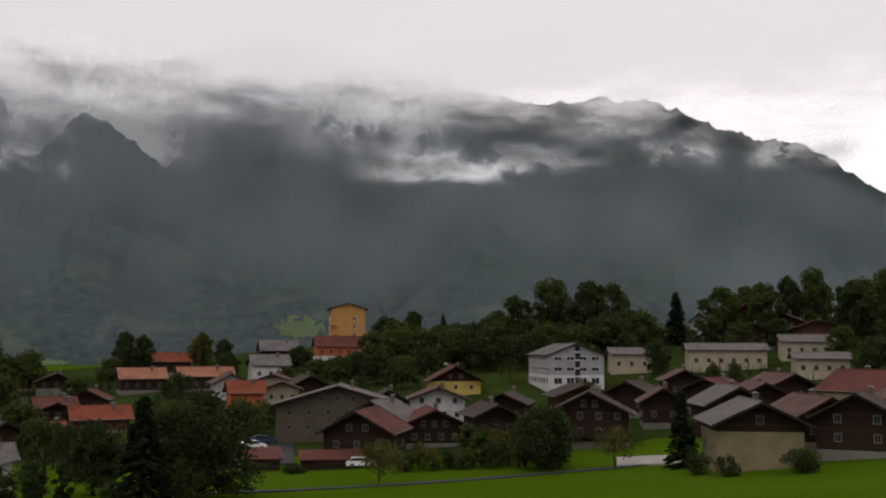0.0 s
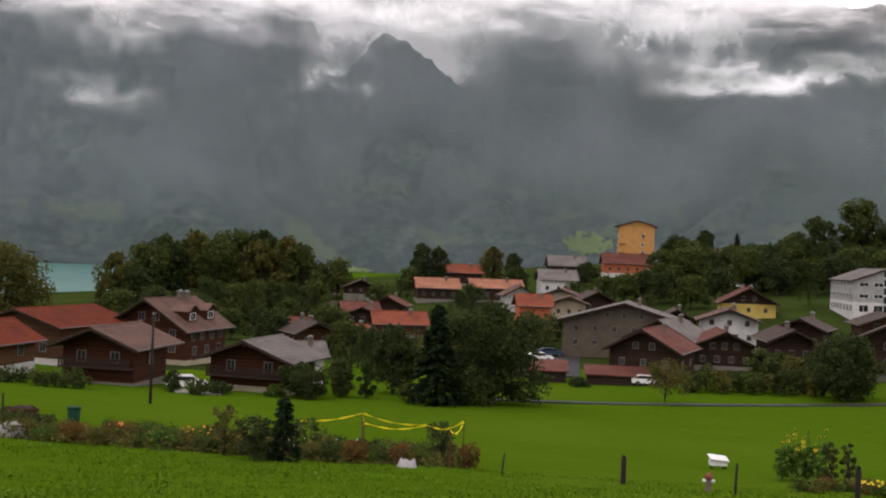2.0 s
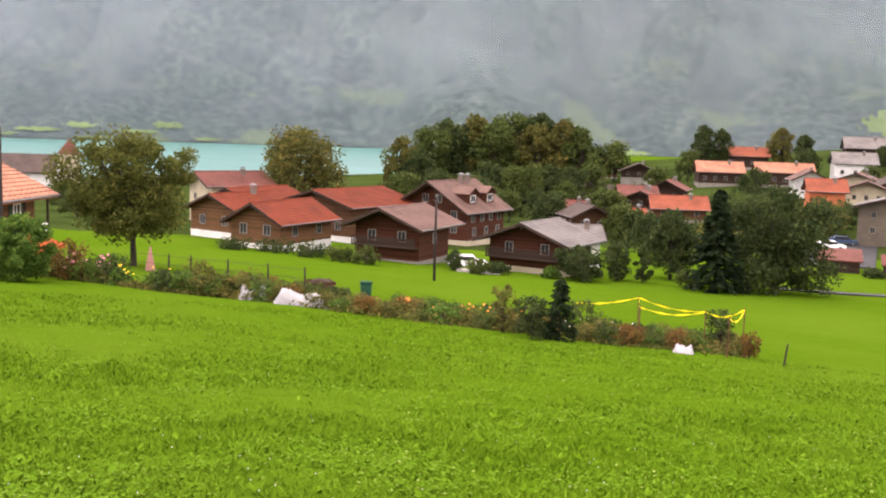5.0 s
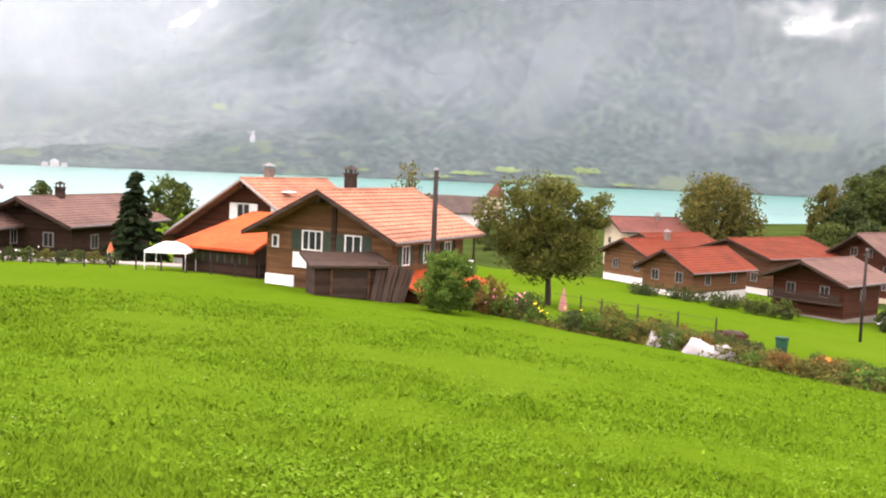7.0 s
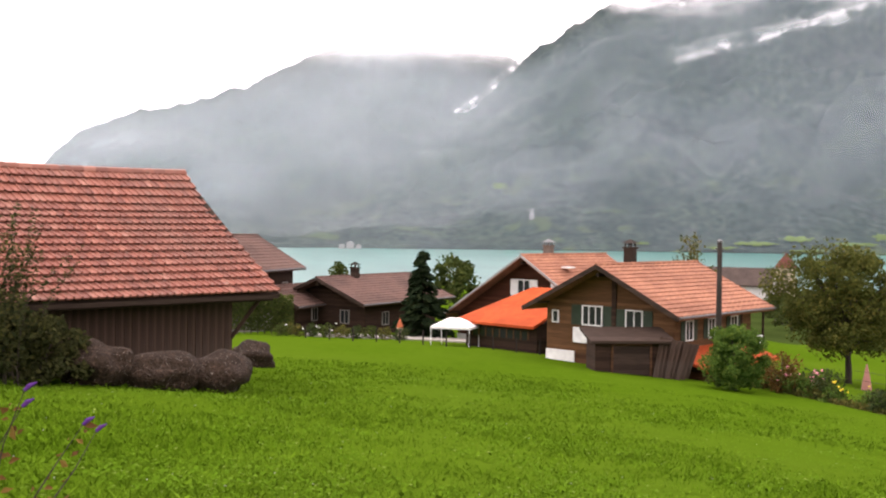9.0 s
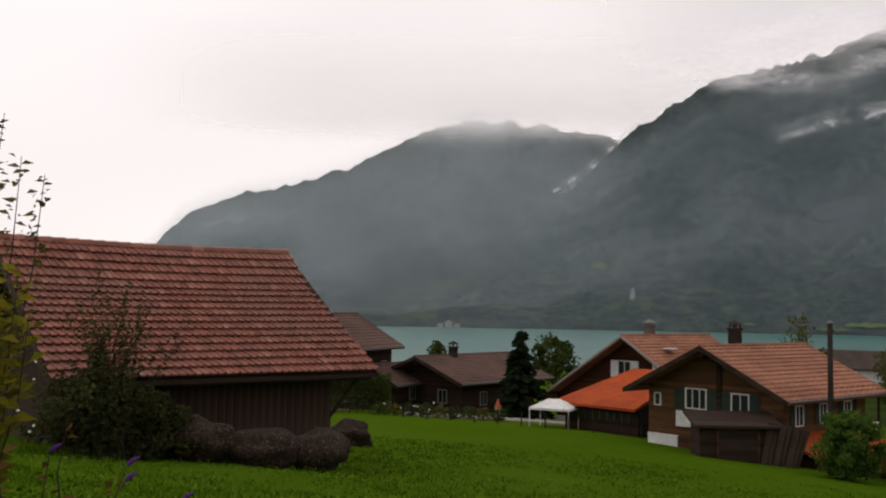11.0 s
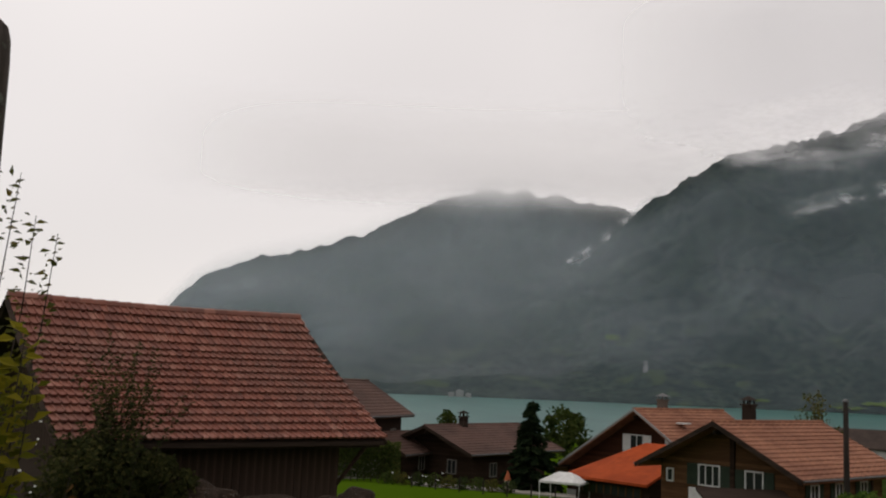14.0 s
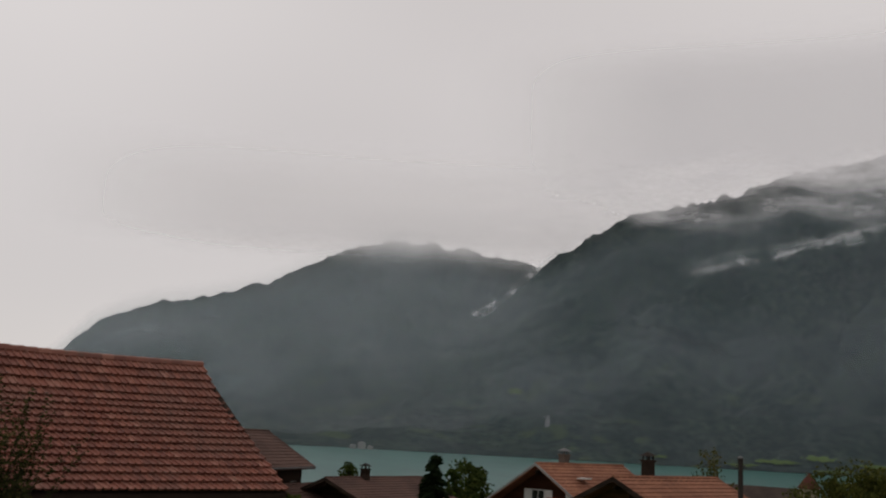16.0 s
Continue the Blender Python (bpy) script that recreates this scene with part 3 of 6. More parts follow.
def window(house, m, w, h, shutters=None, mullions=2, frame_mat=None):
    """A casement with its frame, panes and, where it has them, shutters; m stands on the wall with -y outward."""
    t = 0.07
    o, n = [(-w / 2, -h / 2), (w / 2, -h / 2), (w / 2, h / 2), (-w / 2, h / 2)], [(-w / 2 + t, -h / 2 + t), (w / 2 - t, -h / 2 + t), (w / 2 - t, h / 2 - t), (-w / 2 + t, h / 2 - t)]
    v = [(x, y, z) for y in (-0.1, 0.0) for ring in (o, n) for x, z in ring]
    fc = []
    for a in range(4):
        b = (a + 1) % 4
        fc += [(a, b, 4 + b, 4 + a), (b, a, 8 + a, 8 + b), (4 + a, 4 + b, 12 + b, 12 + a)]
    g = Geo().add(v, fc, m)
    f = part("window", g, frame_mat or PAINT, house)
    part("pane", Geo().box((0, -0.02, 0), (w - 2 * t + 0.02, 0.03, h - 2 * t + 0.02), m), GLASS, f)
    for i in range(1, mullions):
        part("mullion", Geo().box((-w / 2 + w * i / mullions, -0.045, 0), (0.05, 0.07, h - 2 * t + 0.01), m), frame_mat or PAINT, f)
    if shutters:
        for s in (-1, 1):
            b = Geo()
            sw = w * 0.52
            b.box((s * (w / 2 + sw / 2 + 0.03), -0.04, 0), (sw, 0.05, h), m)
            part("shutter", b, shutters, f)
    return f


def slope_mesh(run, rise, length, course, thick):
    """One roof slope from the ridge (x = 0) to the eave (x = run): lapped courses over boarding."""
    n = max(3, int(math.hypot(run, rise) / course))
    line = [(0, 0)]
    for i in range(1, n + 1):
        x, z = run * i / n, -rise * i / n
        line += [(x, z + (0.062 if course < 0.5 else 0.028)), (x, z)]
    line += [(run - 0.05, -rise - thick), (0, -thick)]
    c = len(line)
    g = Geo()
    for e in (-length / 2, length / 2):
        g.v += [(x, e, z) for x, z in line]
    g.f = [(k, (k + 1) % c, c + (k + 1) % c, c + k) for k in range(c)]
    g.f = [tuple(reversed(q)) for q in g.f] + [tuple(range(c)), tuple(range(2 * c - 1, c - 1, -1))]
    return g


HOUSES = []


def house(label, x, y, yaw, w, l, he, hr, roof, wall, plinth=None, ph=1.0, rows=(), side=(), shutters=None, chimneys=(), ov=0.8, og=1.0,
          asym=1.0, course=0.45, balcony=0, name="house", dz=0.0, trim=None, wsize=(1.0, 1.2), low=None, fascia=None, chimney_mat=None, win=None, board=0.27, group="houses of the village"):
    """A gabled house; the ridge runs along local y, the gable at -y looks to the meadow. rows and side: (height, windows) in the gable and the flanks."""
    ob = thing(name, pose(x, y, ground(x, y) + dz, 0, 0, yaw), label, "house", group)
    HOUSES.append((x, y, max(w, l)))
    k = (hr - he) / (w / 2)
    hx, hy = w / 2 - ov, l / 2 - og
    rx = w / 2 * asym
    hrx = rx - ov
    th = 0.22
    top = [(-hx, ph), (hrx, ph), (hrx, hr - hrx * k - th), (0, hr - th), (-hx, hr - hx * k - th)]
    part("wall", Geo().slab([(a, b) for a, b in top], 2 * hy, pose(0, -hy, 0)), wall, ob)
    part("plinth", Geo().slab([(-hx - 0.03, -2.5), (hrx + 0.03, -2.5), (hrx + 0.03, ph), (-hx - 0.03, ph)], 2 * hy + 0.06, pose(0, -hy - 0.03, 0)), plinth or wall, ob)
    for s, run in ((-1, w / 2), (1, rx)):
        g = slope_mesh(run, run * k, l, course, th)
        m = pose(0, 0, hr) @ (Matrix.Diagonal((s, 1, 1, 1)))
        h = Geo().add(g.v, [tuple(reversed(q)) for q in g.f] if s < 0 else g.f, m)
        part("roof_slope", h, roof, ob)
        for e in (-1, 1):
            b = Geo().add([(0, 0, 0.03), (s * run, 0, -run * k + 0.03), (s * run, 0, -run * k - board), (0, 0, -board),
                           (0, 0.05, 0.03), (s * run, 0.05, -run * k + 0.03), (s * run, 0.05, -run * k - board), (0, 0.05, -board)],
                          [(0, 1, 2, 3), (7, 6, 5, 4), (0, 4, 5, 1), (1, 5, 6, 2), (2, 6, 7, 3), (3, 7, 4, 0)], pose(0, e * (l / 2 + 0.03) - 0.025, hr))
            part("barge_board", b, fascia or trim or W_TRIM, ob)
        part("gutter", Geo().tube([(s * (run + 0.06), -l / 2, hr - run * k - 0.05), (s * (run + 0.06), l / 2, hr - run * k - 0.05)], [0.07, 0.07], 6), IRON, ob)
    part("ridge_cap", Geo().tube([(0, -l / 2, hr), (0, l / 2, hr)], [0.13, 0.13], 6), roof, ob)
    for z in (hr - 0.55, he - 0.05 + ov * k):
        for sx in ((0,) if z == hr - 0.55 else (-hx, hrx)):
            part("purlin", Geo().box((sx * 0.98, -hy - og / 2 + 0.05, z - (0.1 if sx else 0.05)), (0.18, og - 0.12, 0.22)), trim or W_TRIM, ob)
    for z, n in rows:
        wide = hx * 2 if z < he else max(1.5, hx * 2 * (hr - z - 0.8) / (hr - he + 0.01))
        for i in range(n):
            u = (-0.5 + (i + 0.5) / n) * wide * 0.94
            window(ob, pose(u, -hy, z), *wsize, shutters, 2, win)
            if low and z < low:
                break
    for z, n in side:
        for i in range(n):
            u = (-0.5 + (i + 0.5) / n) * hy * 1.9
            window(ob, pose(hrx, u, z, 0, 0, 90), *wsize, shutters, 2, win)
            window(ob, pose(-hx, u, z, 0, 0, -90), *wsize, shutters, 2, win)
    for cx, cy, ch in chimneys:
        z = hr - abs(cx) * k
        g = Geo().box((cx, cy, z + ch / 2 - 0.3), (0.6, 0.6, ch + 0.6)).box((cx, cy, z + ch + 0.04), (0.76, 0.76, 0.1))
        c = part("chimney", g, chimney_mat or STONE, ob)
        cap = Geo()
        for dx in (-0.22, 0.22):
            for dy in (-0.22, 0.22):
                cap.box((cx + dx, cy + dy, z + ch + 0.2), (0.08, 0.08, 0.24))
        cap.add([(cx - 0.42, cy - 0.42, z + ch + 0.32), (cx + 0.42, cy - 0.42, z + ch + 0.32), (cx + 0.42, cy + 0.42, z + ch + 0.32), (cx - 0.42, cy + 0.42, z + ch + 0.32),
                 (cx, cy, z + ch + 0.6)], [(3, 2, 1, 0), (0, 1, 4), (1, 2, 4), (2, 3, 4), (3, 0, 4)])
        part("cap", cap, chimney_mat or IRON, c)
    if balcony:
        b = part("balcony", Geo().box((0, -hy - 0.55, balcony), (2 * hx, 1.1, 0.14)).box((0, -hy - 1.06, balcony + 0.98), (2 * hx, 0.1, 0.08)), trim or W_TRIM, ob)
        n = int(2 * hx / 0.3)
        sl = Geo().box((0, 0, 0), (0.22, 0.03, 0.82)).mesh("slat", trim or W_TRIM)
        for i in range(n):
            o = part("slat", sl, None, b)
            o.location = (-hx + (i + 0.5) * 2 * hx / n, -hy - 1.06, balcony + 0.5)
    return ob


def dormer(ob, x, y, z, w, h, depth, roof, wall, side=1):
    """A small gabled dormer on the slope at side."""
    d = part("dormer", Geo().slab([(-w / 2, -0.8), (w / 2, -0.8), (w / 2, h), (0, h + w * 0.3), (-w / 2, h)], depth, pose(x, y, z, 0, 0, 90 * side)), wall, ob)
    g = Geo()
    for s in (-1, 1):
        g.add([(0, -0.4, h + w * 0.3 + 0.1), (s * (w / 2 + 0.3), -0.4, h - 0.08), (s * (w / 2 + 0.3), depth, h - 0.08), (0, depth, h + w * 0.3 + 0.1),
               (0, -0.4, h + w * 0.3), (s * (w / 2 + 0.3), -0.4, h - 0.18), (s * (w / 2 + 0.3), depth, h - 0.18), (0, depth, h + w * 0.3)],
              [(0, 1, 2, 3), (7, 6, 5, 4), (0, 4, 5, 1), (1, 5, 6, 2)])
    part("dormer_roof", Geo().add(g.v, g.f, pose(x, y, z, 0, 0, 90 * side)), roof, d)
    window(ob, pose(x, y, z + h * 0.45, 0, 0, 90 * side) @ pose(0, -0.01, 0), w * 0.6, h * 0.7)


# the barn on the meadow
def barn():
    ob = thing("barn", pose(-30.5, -2.2, -4.05, 0, 0, 27), "weathered timber barn with an old red clay tile roof", "barn")
    w, l, he, hr, ov, og = 10.3, 9.0, 2.3, 5.8, 1.0, 0.9
    k, hx, hy = (hr - he) / (w / 2), w / 2 - ov, l / 2 - og
    part("wall", Geo().slab([(-hx, -2), (hx, -2), (hx, hr - hx * k - 0.25), (0, hr - 0.25), (-hx, hr - hx * k - 0.25)], 2 * hy, pose(0, -hy, 0)), W_BARN, ob)
    random.seed(4)
    plank = [Geo().box((0, 0, 0), (0.2 + 0.02 * i, 0.035, 1)).mesh("plank", W_BARN) for i in range(3)]
    n = int(2 * hy / 0.23)
    for i in range(n):
        o = part("plank", random.choice(plank), None, ob)
        z0, z1 = -0.9 - random.random() * 0.15, hr - hx * k - 0.3
        o.matrix_local = pose(hx + 0.02 + random.random() * 0.015, -hy + (i + 0.5) * 0.232, (z0 + z1) / 2, 0, 0, 90) @ Matrix.Diagonal((1, 1, z1 - z0, 1))
    for side in (-1, 1):
        n = int(2 * hx / 0.23)
        for i in range(n):
            u = -hx + (i + 0.5) * 2 * hx / n
            o = part("plank", random.choice(plank), None, ob)
            z1 = hr - abs(u) * k - 0.35
            o.matrix_local = pose(u, side * (hy + 0.03), (z1 - 0.9) / 2, 0, 0, 0) @ Matrix.Diagonal((1, 1, z1 + 0.9, 1))
    # roof: boarding, then tiles course by course; the ridge sags a little and the upper courses lie steeper
    def surf(s, y, side):
        """A point of the roof at s from ridge (0) to eave (1)."""
        sag = 0.07 * math.cos(math.pi * y / l)
        x = s * w / 2
        drop = s * 1.24 if s < 0.27 else 0.335 + (s - 0.27) * 0.911
        z = hr - (hr - he) * drop - sag * (1 - s)
        return Vector((side * x, y, z))
    for side in (-1, 1):
        g, e = Geo(), 13 * 13
        for drop in (0.06, 0.16):
            g.v += [tuple(surf(i / 12, -l / 2 + l * k / 12, side) - Vector((0, 0, drop))) for i in range(13) for k in range(13)]
        for i in range(12):
            for k in range(12):
                a = i * 13 + k
                g.f += [(a, a + 13, a + 14, a + 1), (e + a + 1, e + a + 14, e + a + 13, e + a)]
        for i in range(12):
            for a, b in ((i, i + 1), (156 + i, 157 + i), (13 * i, 13 * i + 13), (13 * i + 12, 13 * i + 25)):
                g.f.append((a, b, e + b, e + a))
        part("boarding", g, W_TRIM, ob)
    courses, cols = 17, 44
    tw = l / cols
    def tile_shape():
        """A flat interlocking tile with a raised roll along one edge and a rounded foot."""
        v, f = [], []
        prof = [(-0.5, 0.0), (-0.32, 0.0), (0.2, 0.0), (0.3, 0.045), (0.42, 0.045), (0.52, 0.0)]
        for x, h in prof:
            for y, zz in ((0.0, 0.0), (1.0, 0.095)):
                v.append((x * tw, y, h + zz))
        for x, h in prof:
            v.append((x * tw, 1.0, h + 0.095 - 0.05))
        n = len(prof)
        for i in range(n - 1):
            f.append((2 * i, 2 * i + 1, 2 * i + 3, 2 * i + 2))
            f.append((2 * i + 1, 2 * n + i, 2 * n + i + 1, 2 * i + 3))
        return v, f
    tv, tf = tile_shape()
    me = Geo().add(tv, tf).mesh("tile", T_TILE)
    rest = Geo()
    random.seed(7)
    for side in (1, -1):
        for c in range(courses):
            for q in range(cols):
                y = -l / 2 + (q + 0.5) * tw
                a, b = surf(c / courses, y, side), surf((c + 1.12) / courses, y, side)
                d = b - a
                xa = Vector((0, side, 0))
                za = xa.cross(d).normalized()
                za = za if za.z > 0 else -za
                m = Matrix((xa, d, za)).transposed().to_4x4()
                m.translation = a + za * (0.03 + random.random() * 0.01) + xa * random.uniform(-0.008, 0.008)
                if side > 0 and 9 <= c < 16 and q >= 3:
                    part("tile", me, None, ob).matrix_local = m
                else:
                    rest.add(tv, tf, m)
    part("tiles", rest, T_TILE, ob)["kind"] = "stuff"
    ridge = Geo().tube([(0, -0.2, 0), (0, 0.2, 0)], [0.13, 0.15], 8).mesh("ridge_tile", T_TILE)
    for i in range(24):
        y = -l / 2 + (i + 0.5) * l / 24
        part("ridge_tile", ridge, None, ob).matrix_local = pose(0, y, surf(0, y, 1).z + 0.02)
    for e in (-1, 1):
        for side in (-1, 1):
            a, b = surf(0, e * l / 2, side), surf(1, e * l / 2, side)
            part("barge_board", Geo().tube([a - Vector((0, 0, 0.1)), b - Vector((0, 0, 0.1))], [0.09, 0.09], 4), W_TRIM, ob)
    for side in (-1, 1):
        part("eave_beam", Geo().box((side * (w / 2 - 0.25), 0, he - 0.14), (0.16, l - 0.1, 0.18)), W_TRIM, ob)
    for y in (-hy, hy):
        part("brace", Geo().tube([(hx, y, 1.0), (w / 2 - 0.35, y + (0.5 if y > 0 else -0.5), he - 0.2)], [0.06, 0.06], 6), W_BARN, ob)


def tile_material():
    k = Nodes("old_barn_tile")
    oi, geo = k.n.new("ShaderNodeObjectInfo"), k.n.new("ShaderNodeNewGeometry")
    r = k.math("FRACT", k.math("ADD", oi.outputs["Random"], geo.outputs["Random Per Island"]))
    col = k.ramp(r, (0.0, (0.135, 0.047, 0.034)), (0.5, (0.19, 0.066, 0.045)), (0.9, (0.225, 0.081, 0.055)), (1.0, (0.28, 0.125, 0.09)))
    pos = geo.outputs["Position"]
    col = k.mix(k.ramp(k.noise(0.5, 5, pos), (0.42, 0.0), (0.7, 0.7)), col, (0.165, 0.082, 0.062))
    col = k.mix(k.ramp(k.noise(5.0, 5, pos, 0.7), (0.58, 0.0), (0.72, 0.6)), col, (0.1, 0.09, 0.07))
    k.bump(k.noise(18, 3, pos), 0.4, 0.01)
    return k.done(col, 0.6, 0, 0.25)


T_TILE = tile_material()
barn()

# the chalets by the meadow
B = house("ochre timber chalet with a clay tile roof and green shutters", -56.7, 32.3, 29, 11.2, 12.2, 3.9, 6.7, T_CLAY, W_GOLD, W_BROWN, 1.1,
          rows=(), side=(), chimneys=((-0.5, -1.6, 1.2),), chimney_mat=W_TRIM, ov=1.0, og=1.3, course=0.42)
for u, z, ww in ((-1.1, 3.5, 1.5), (1.9, 3.4, 1.2)):
    window(B, pose(u, -4.8, z), ww, 1.25, GREEN_PAINT, 3 if ww > 1.3 else 2)
window(B, pose(-3.9, -4.8, 3.3), 0.5, 0.8, None, 1)
for u in (-3.2, -0.5, 2.4):
    window(B, pose(4.6, u, 2.9, 0, 0, 90), 0.9, 1.2, GREEN_PAINT)
part("limewashed_wall", Geo().box((-3.5, -4.86, 0.2), (2.2, 0.1, 2.0)), PAINT, B, "limewashed lower wall")
part("corner_post", Geo().box((0.5, -4.86, 3.9), (0.3, 0.14, 4.6)), W_DARK, B)
part("wall_panel", Geo().box((-1.75, -4.95, 2.25), (1.4, 0.06, 0.95)), PAINT, B, "white board on the wall")
part("lower_roof", Geo().add([(4.3, -5.6, 2.0), (7.2, -5.6, 1.0), (7.2, 3.5, 1.0), (4.3, 3.5, 2.0), (4.3, -5.6, 1.85), (7.2, -5.6, 0.85), (7.2, 3.5, 0.85), (4.3, 3.5, 1.85)],
     [(0, 1, 2, 3), (7, 6, 5, 4), (0, 4, 5, 1), (1, 5, 6, 2), (2, 6, 7, 3)]), T_ORANGE, B, "orange tiled lean-to roof")
part("lean_to", Geo().box((5.6, -1, -0.4), (2.4, 8.4, 2.6)), W_RED, B)
for y in (-1.0, 2.0, 5.0):
    part("roof_post", Geo().box((5.35, y, 2.4), (0.12, 0.12, 2.9)), W_DARK, B)
part("gallery_rail", Geo().box((5.35, 2, 2.1), (0.08, 6.2, 0.1)).box((5.35, 2, 1.7), (0.06, 6.2, 0.08)), PAINT, B, "pale gallery rail")

A = house("dark timber chalet with clay tiles and a white barge board", -73.5, 34.1, 28, 17.4, 11.3, 2.2, 7.5, T_CLAY, W_RED, WHITE, 0.8,
          chimneys=((-0.4, -1.7, 0.9),), ov=1.0, og=1.2, asym=0.55, course=0.42, fascia=SCHOOL, board=0.14)
window(A, pose(-0.6, -4.45, 4.9), 1.3, 1.3, PAINT, 2)
window(A, pose(2.8, -4.45, 4.9), 0.7, 1.3, PAINT, 1)
part("roof_window", Geo().box((2.2, -2.5, 6.55), (0.7, 0.9, 0.1)), PAINT, A)
X = thing("annex", pose(-66.6, 27.6, ground(-66.6, 27.6), 0, 0, 28), "low workshop annex with a bright orange tiled roof", "annex", "houses of the village")
part("wall", Geo().box((0, 0, 0.6), (6.6, 5.0, 3.2)), W_DARK, X)
part("roof_slope", Geo().add([(-3.9, -3.2, 2.1), (3.6, -3.2, 2.1), (3.6, 2.6, 4.4), (-1.2, 2.6, 4.4), (-3.9, -3.2, 1.92), (3.6, -3.2, 1.92), (3.6, 2.6, 4.2), (-1.2, 2.6, 4.2)],
     [(0, 1, 2, 3), (7, 6, 5, 4), (0, 4, 5, 1), (1, 5, 6, 2), (3, 7, 4, 0), (2, 6, 7, 3)]), T_ORANGE, X)
part("window_band", Geo().box((0, -2.53, 1.35), (5.2, 0.08, 0.6)), GLASS, X)
for i in range(9):
    part("window_bar", Geo().box((-2.6 + i * 0.65, -2.58, 1.35), (0.09, 0.06, 0.62)), W_GOLD, X)
tent = thing("awning", stand(71.4, 71, -20, 0, 0.74), "white fabric garden pavilion on slim posts", "pavilion")
part("canopy", Geo().add([(-2, -1.5, 1.9), (2, -1.5, 1.9), (2, 1.5, 1.9), (-2, 1.5, 1.9), (-0.6, 0, 2.7), (0.6, 0, 2.7), (-2, -1.5, 1.7), (2, -1.5, 1.7), (2, 1.5, 1.7), (-2, 1.5, 1.7)],
     [(0, 1, 5, 4), (1, 2, 5), (2, 3, 4, 5), (3, 0, 4), (0, 6, 7, 1), (1, 7, 8, 2), (2, 8, 9, 3), (3, 9, 6, 0)]), PAINT, tent)
for px in (-1.95, 1.95):
    for py in (-1.45, 1.45):
        part("post", Geo().box((px, py, 0.7), (0.07, 0.07, 2.3)), PAINT, tent)

p = at(80.9, 89)
house("low dark outbuilding with a brown tile roof", p.x, p.y, 50, 6.5, 8.0, 2.4, 4.0, T_BROWN, W_DARK, W_DARK, 0.5, side=((1.5, 1),), win=FRAME)
house("dark brown chalet with a brown tile roof", -89.3, 21.3, 39, 10.5, 14.1, 3.0, 5.1, T_BROWN, W_DARK, W_DARK, 0.6, rows=((1.7, 2),), side=((1.5, 2),), chimneys=((0.3, -2, 0.8),), og=1.6, ov=1.1, chimney_mat=W_TRIM, win=FRAME)
house("dark chalet with a brown tile roof and wide eaves", -87.2, 8.5, 57, 9.6, 11.8, 5.3, 8.2, T_BROWN, W_DARK, PLINTH, 1.6, rows=((2.6, 2),), side=((3.5, 3),), win=FRAME)
house("brown timber chalet with brown tiles and basement steps", -63.9, 92.3, 8, 10.3, 11.6, 4.1, 6.2, T_BROWN, W_RED, PLINTH, 0.5, rows=((3.1, 2),), side=((2.8, 1),), balcony=2.0, og=1.9, ov=1.2, win=FRAME)
house("brown timber chalet with pale grey slates", -50.4, 100.0, 2, 11.7, 10.3, 3.6, 5.8, T_GREY, W_RED, CREAM, 0.8, rows=((2.9, 2),), side=(), balcony=1.8, og=1.9, ov=1.2, win=FRAME)
H2 = house("large dark chalet with a brown roof and dormers", -78.5, 126.0, 2, 13.5, 14.5, 5.0, 9.3, T_BROWN, W_RED, CREAM, 1.0, rows=((2.6, 3), (4.6, 3), (6.8, 2)), side=((2.2, 3), (4.2, 4)), og=1.6, chimneys=((0.6, 1.5, 0.9), (0.6, 3.5, 0.8)), win=FRAME)
dormer(H2, 5.0, -2.6, 6.2, 2.6, 1.5, 3.0, T_BROWN, W_RED)
dormer(H2, 5.0, 2.6, 6.2, 2.6, 1.5, 3.0, T_BROWN, W_RED)
house("timber house with a red tile roof and white basement", -77.4, 87.1, 6, 8.5, 12.2, 3.3, 5.6, T_RED, W_GOLD, WHITE, 1.0, rows=((2.6, 2),), side=((2.4, 2),), win=FRAME)
house("timber house with a red tile roof and white basement", -90.1, 93.1, -2, 10.0, 10.5, 3.9, 5.9, T_RED, W_GOLD, WHITE, 1.2, rows=((2.6, 2),), side=((2.4, 3),), chimneys=((0.5, 2, 0.8),), win=FRAME)
house("timber house with a red tile roof", -87.8, 113.0, 1, 13.9, 17.0, 5.2, 7.3, T_RED, W_BROWN, WHITE, 1.2, rows=((2.6, 3),), side=((2.4, 3),), win=FRAME)
house("timber house with a red tile roof", -99.0, 106.0, 1, 11.0, 13.0, 4.6, 6.6, T_RED, W_BROWN, WHITE, 1.2, rows=((2.6, 3),), side=((2.4, 3),), win=FRAME)

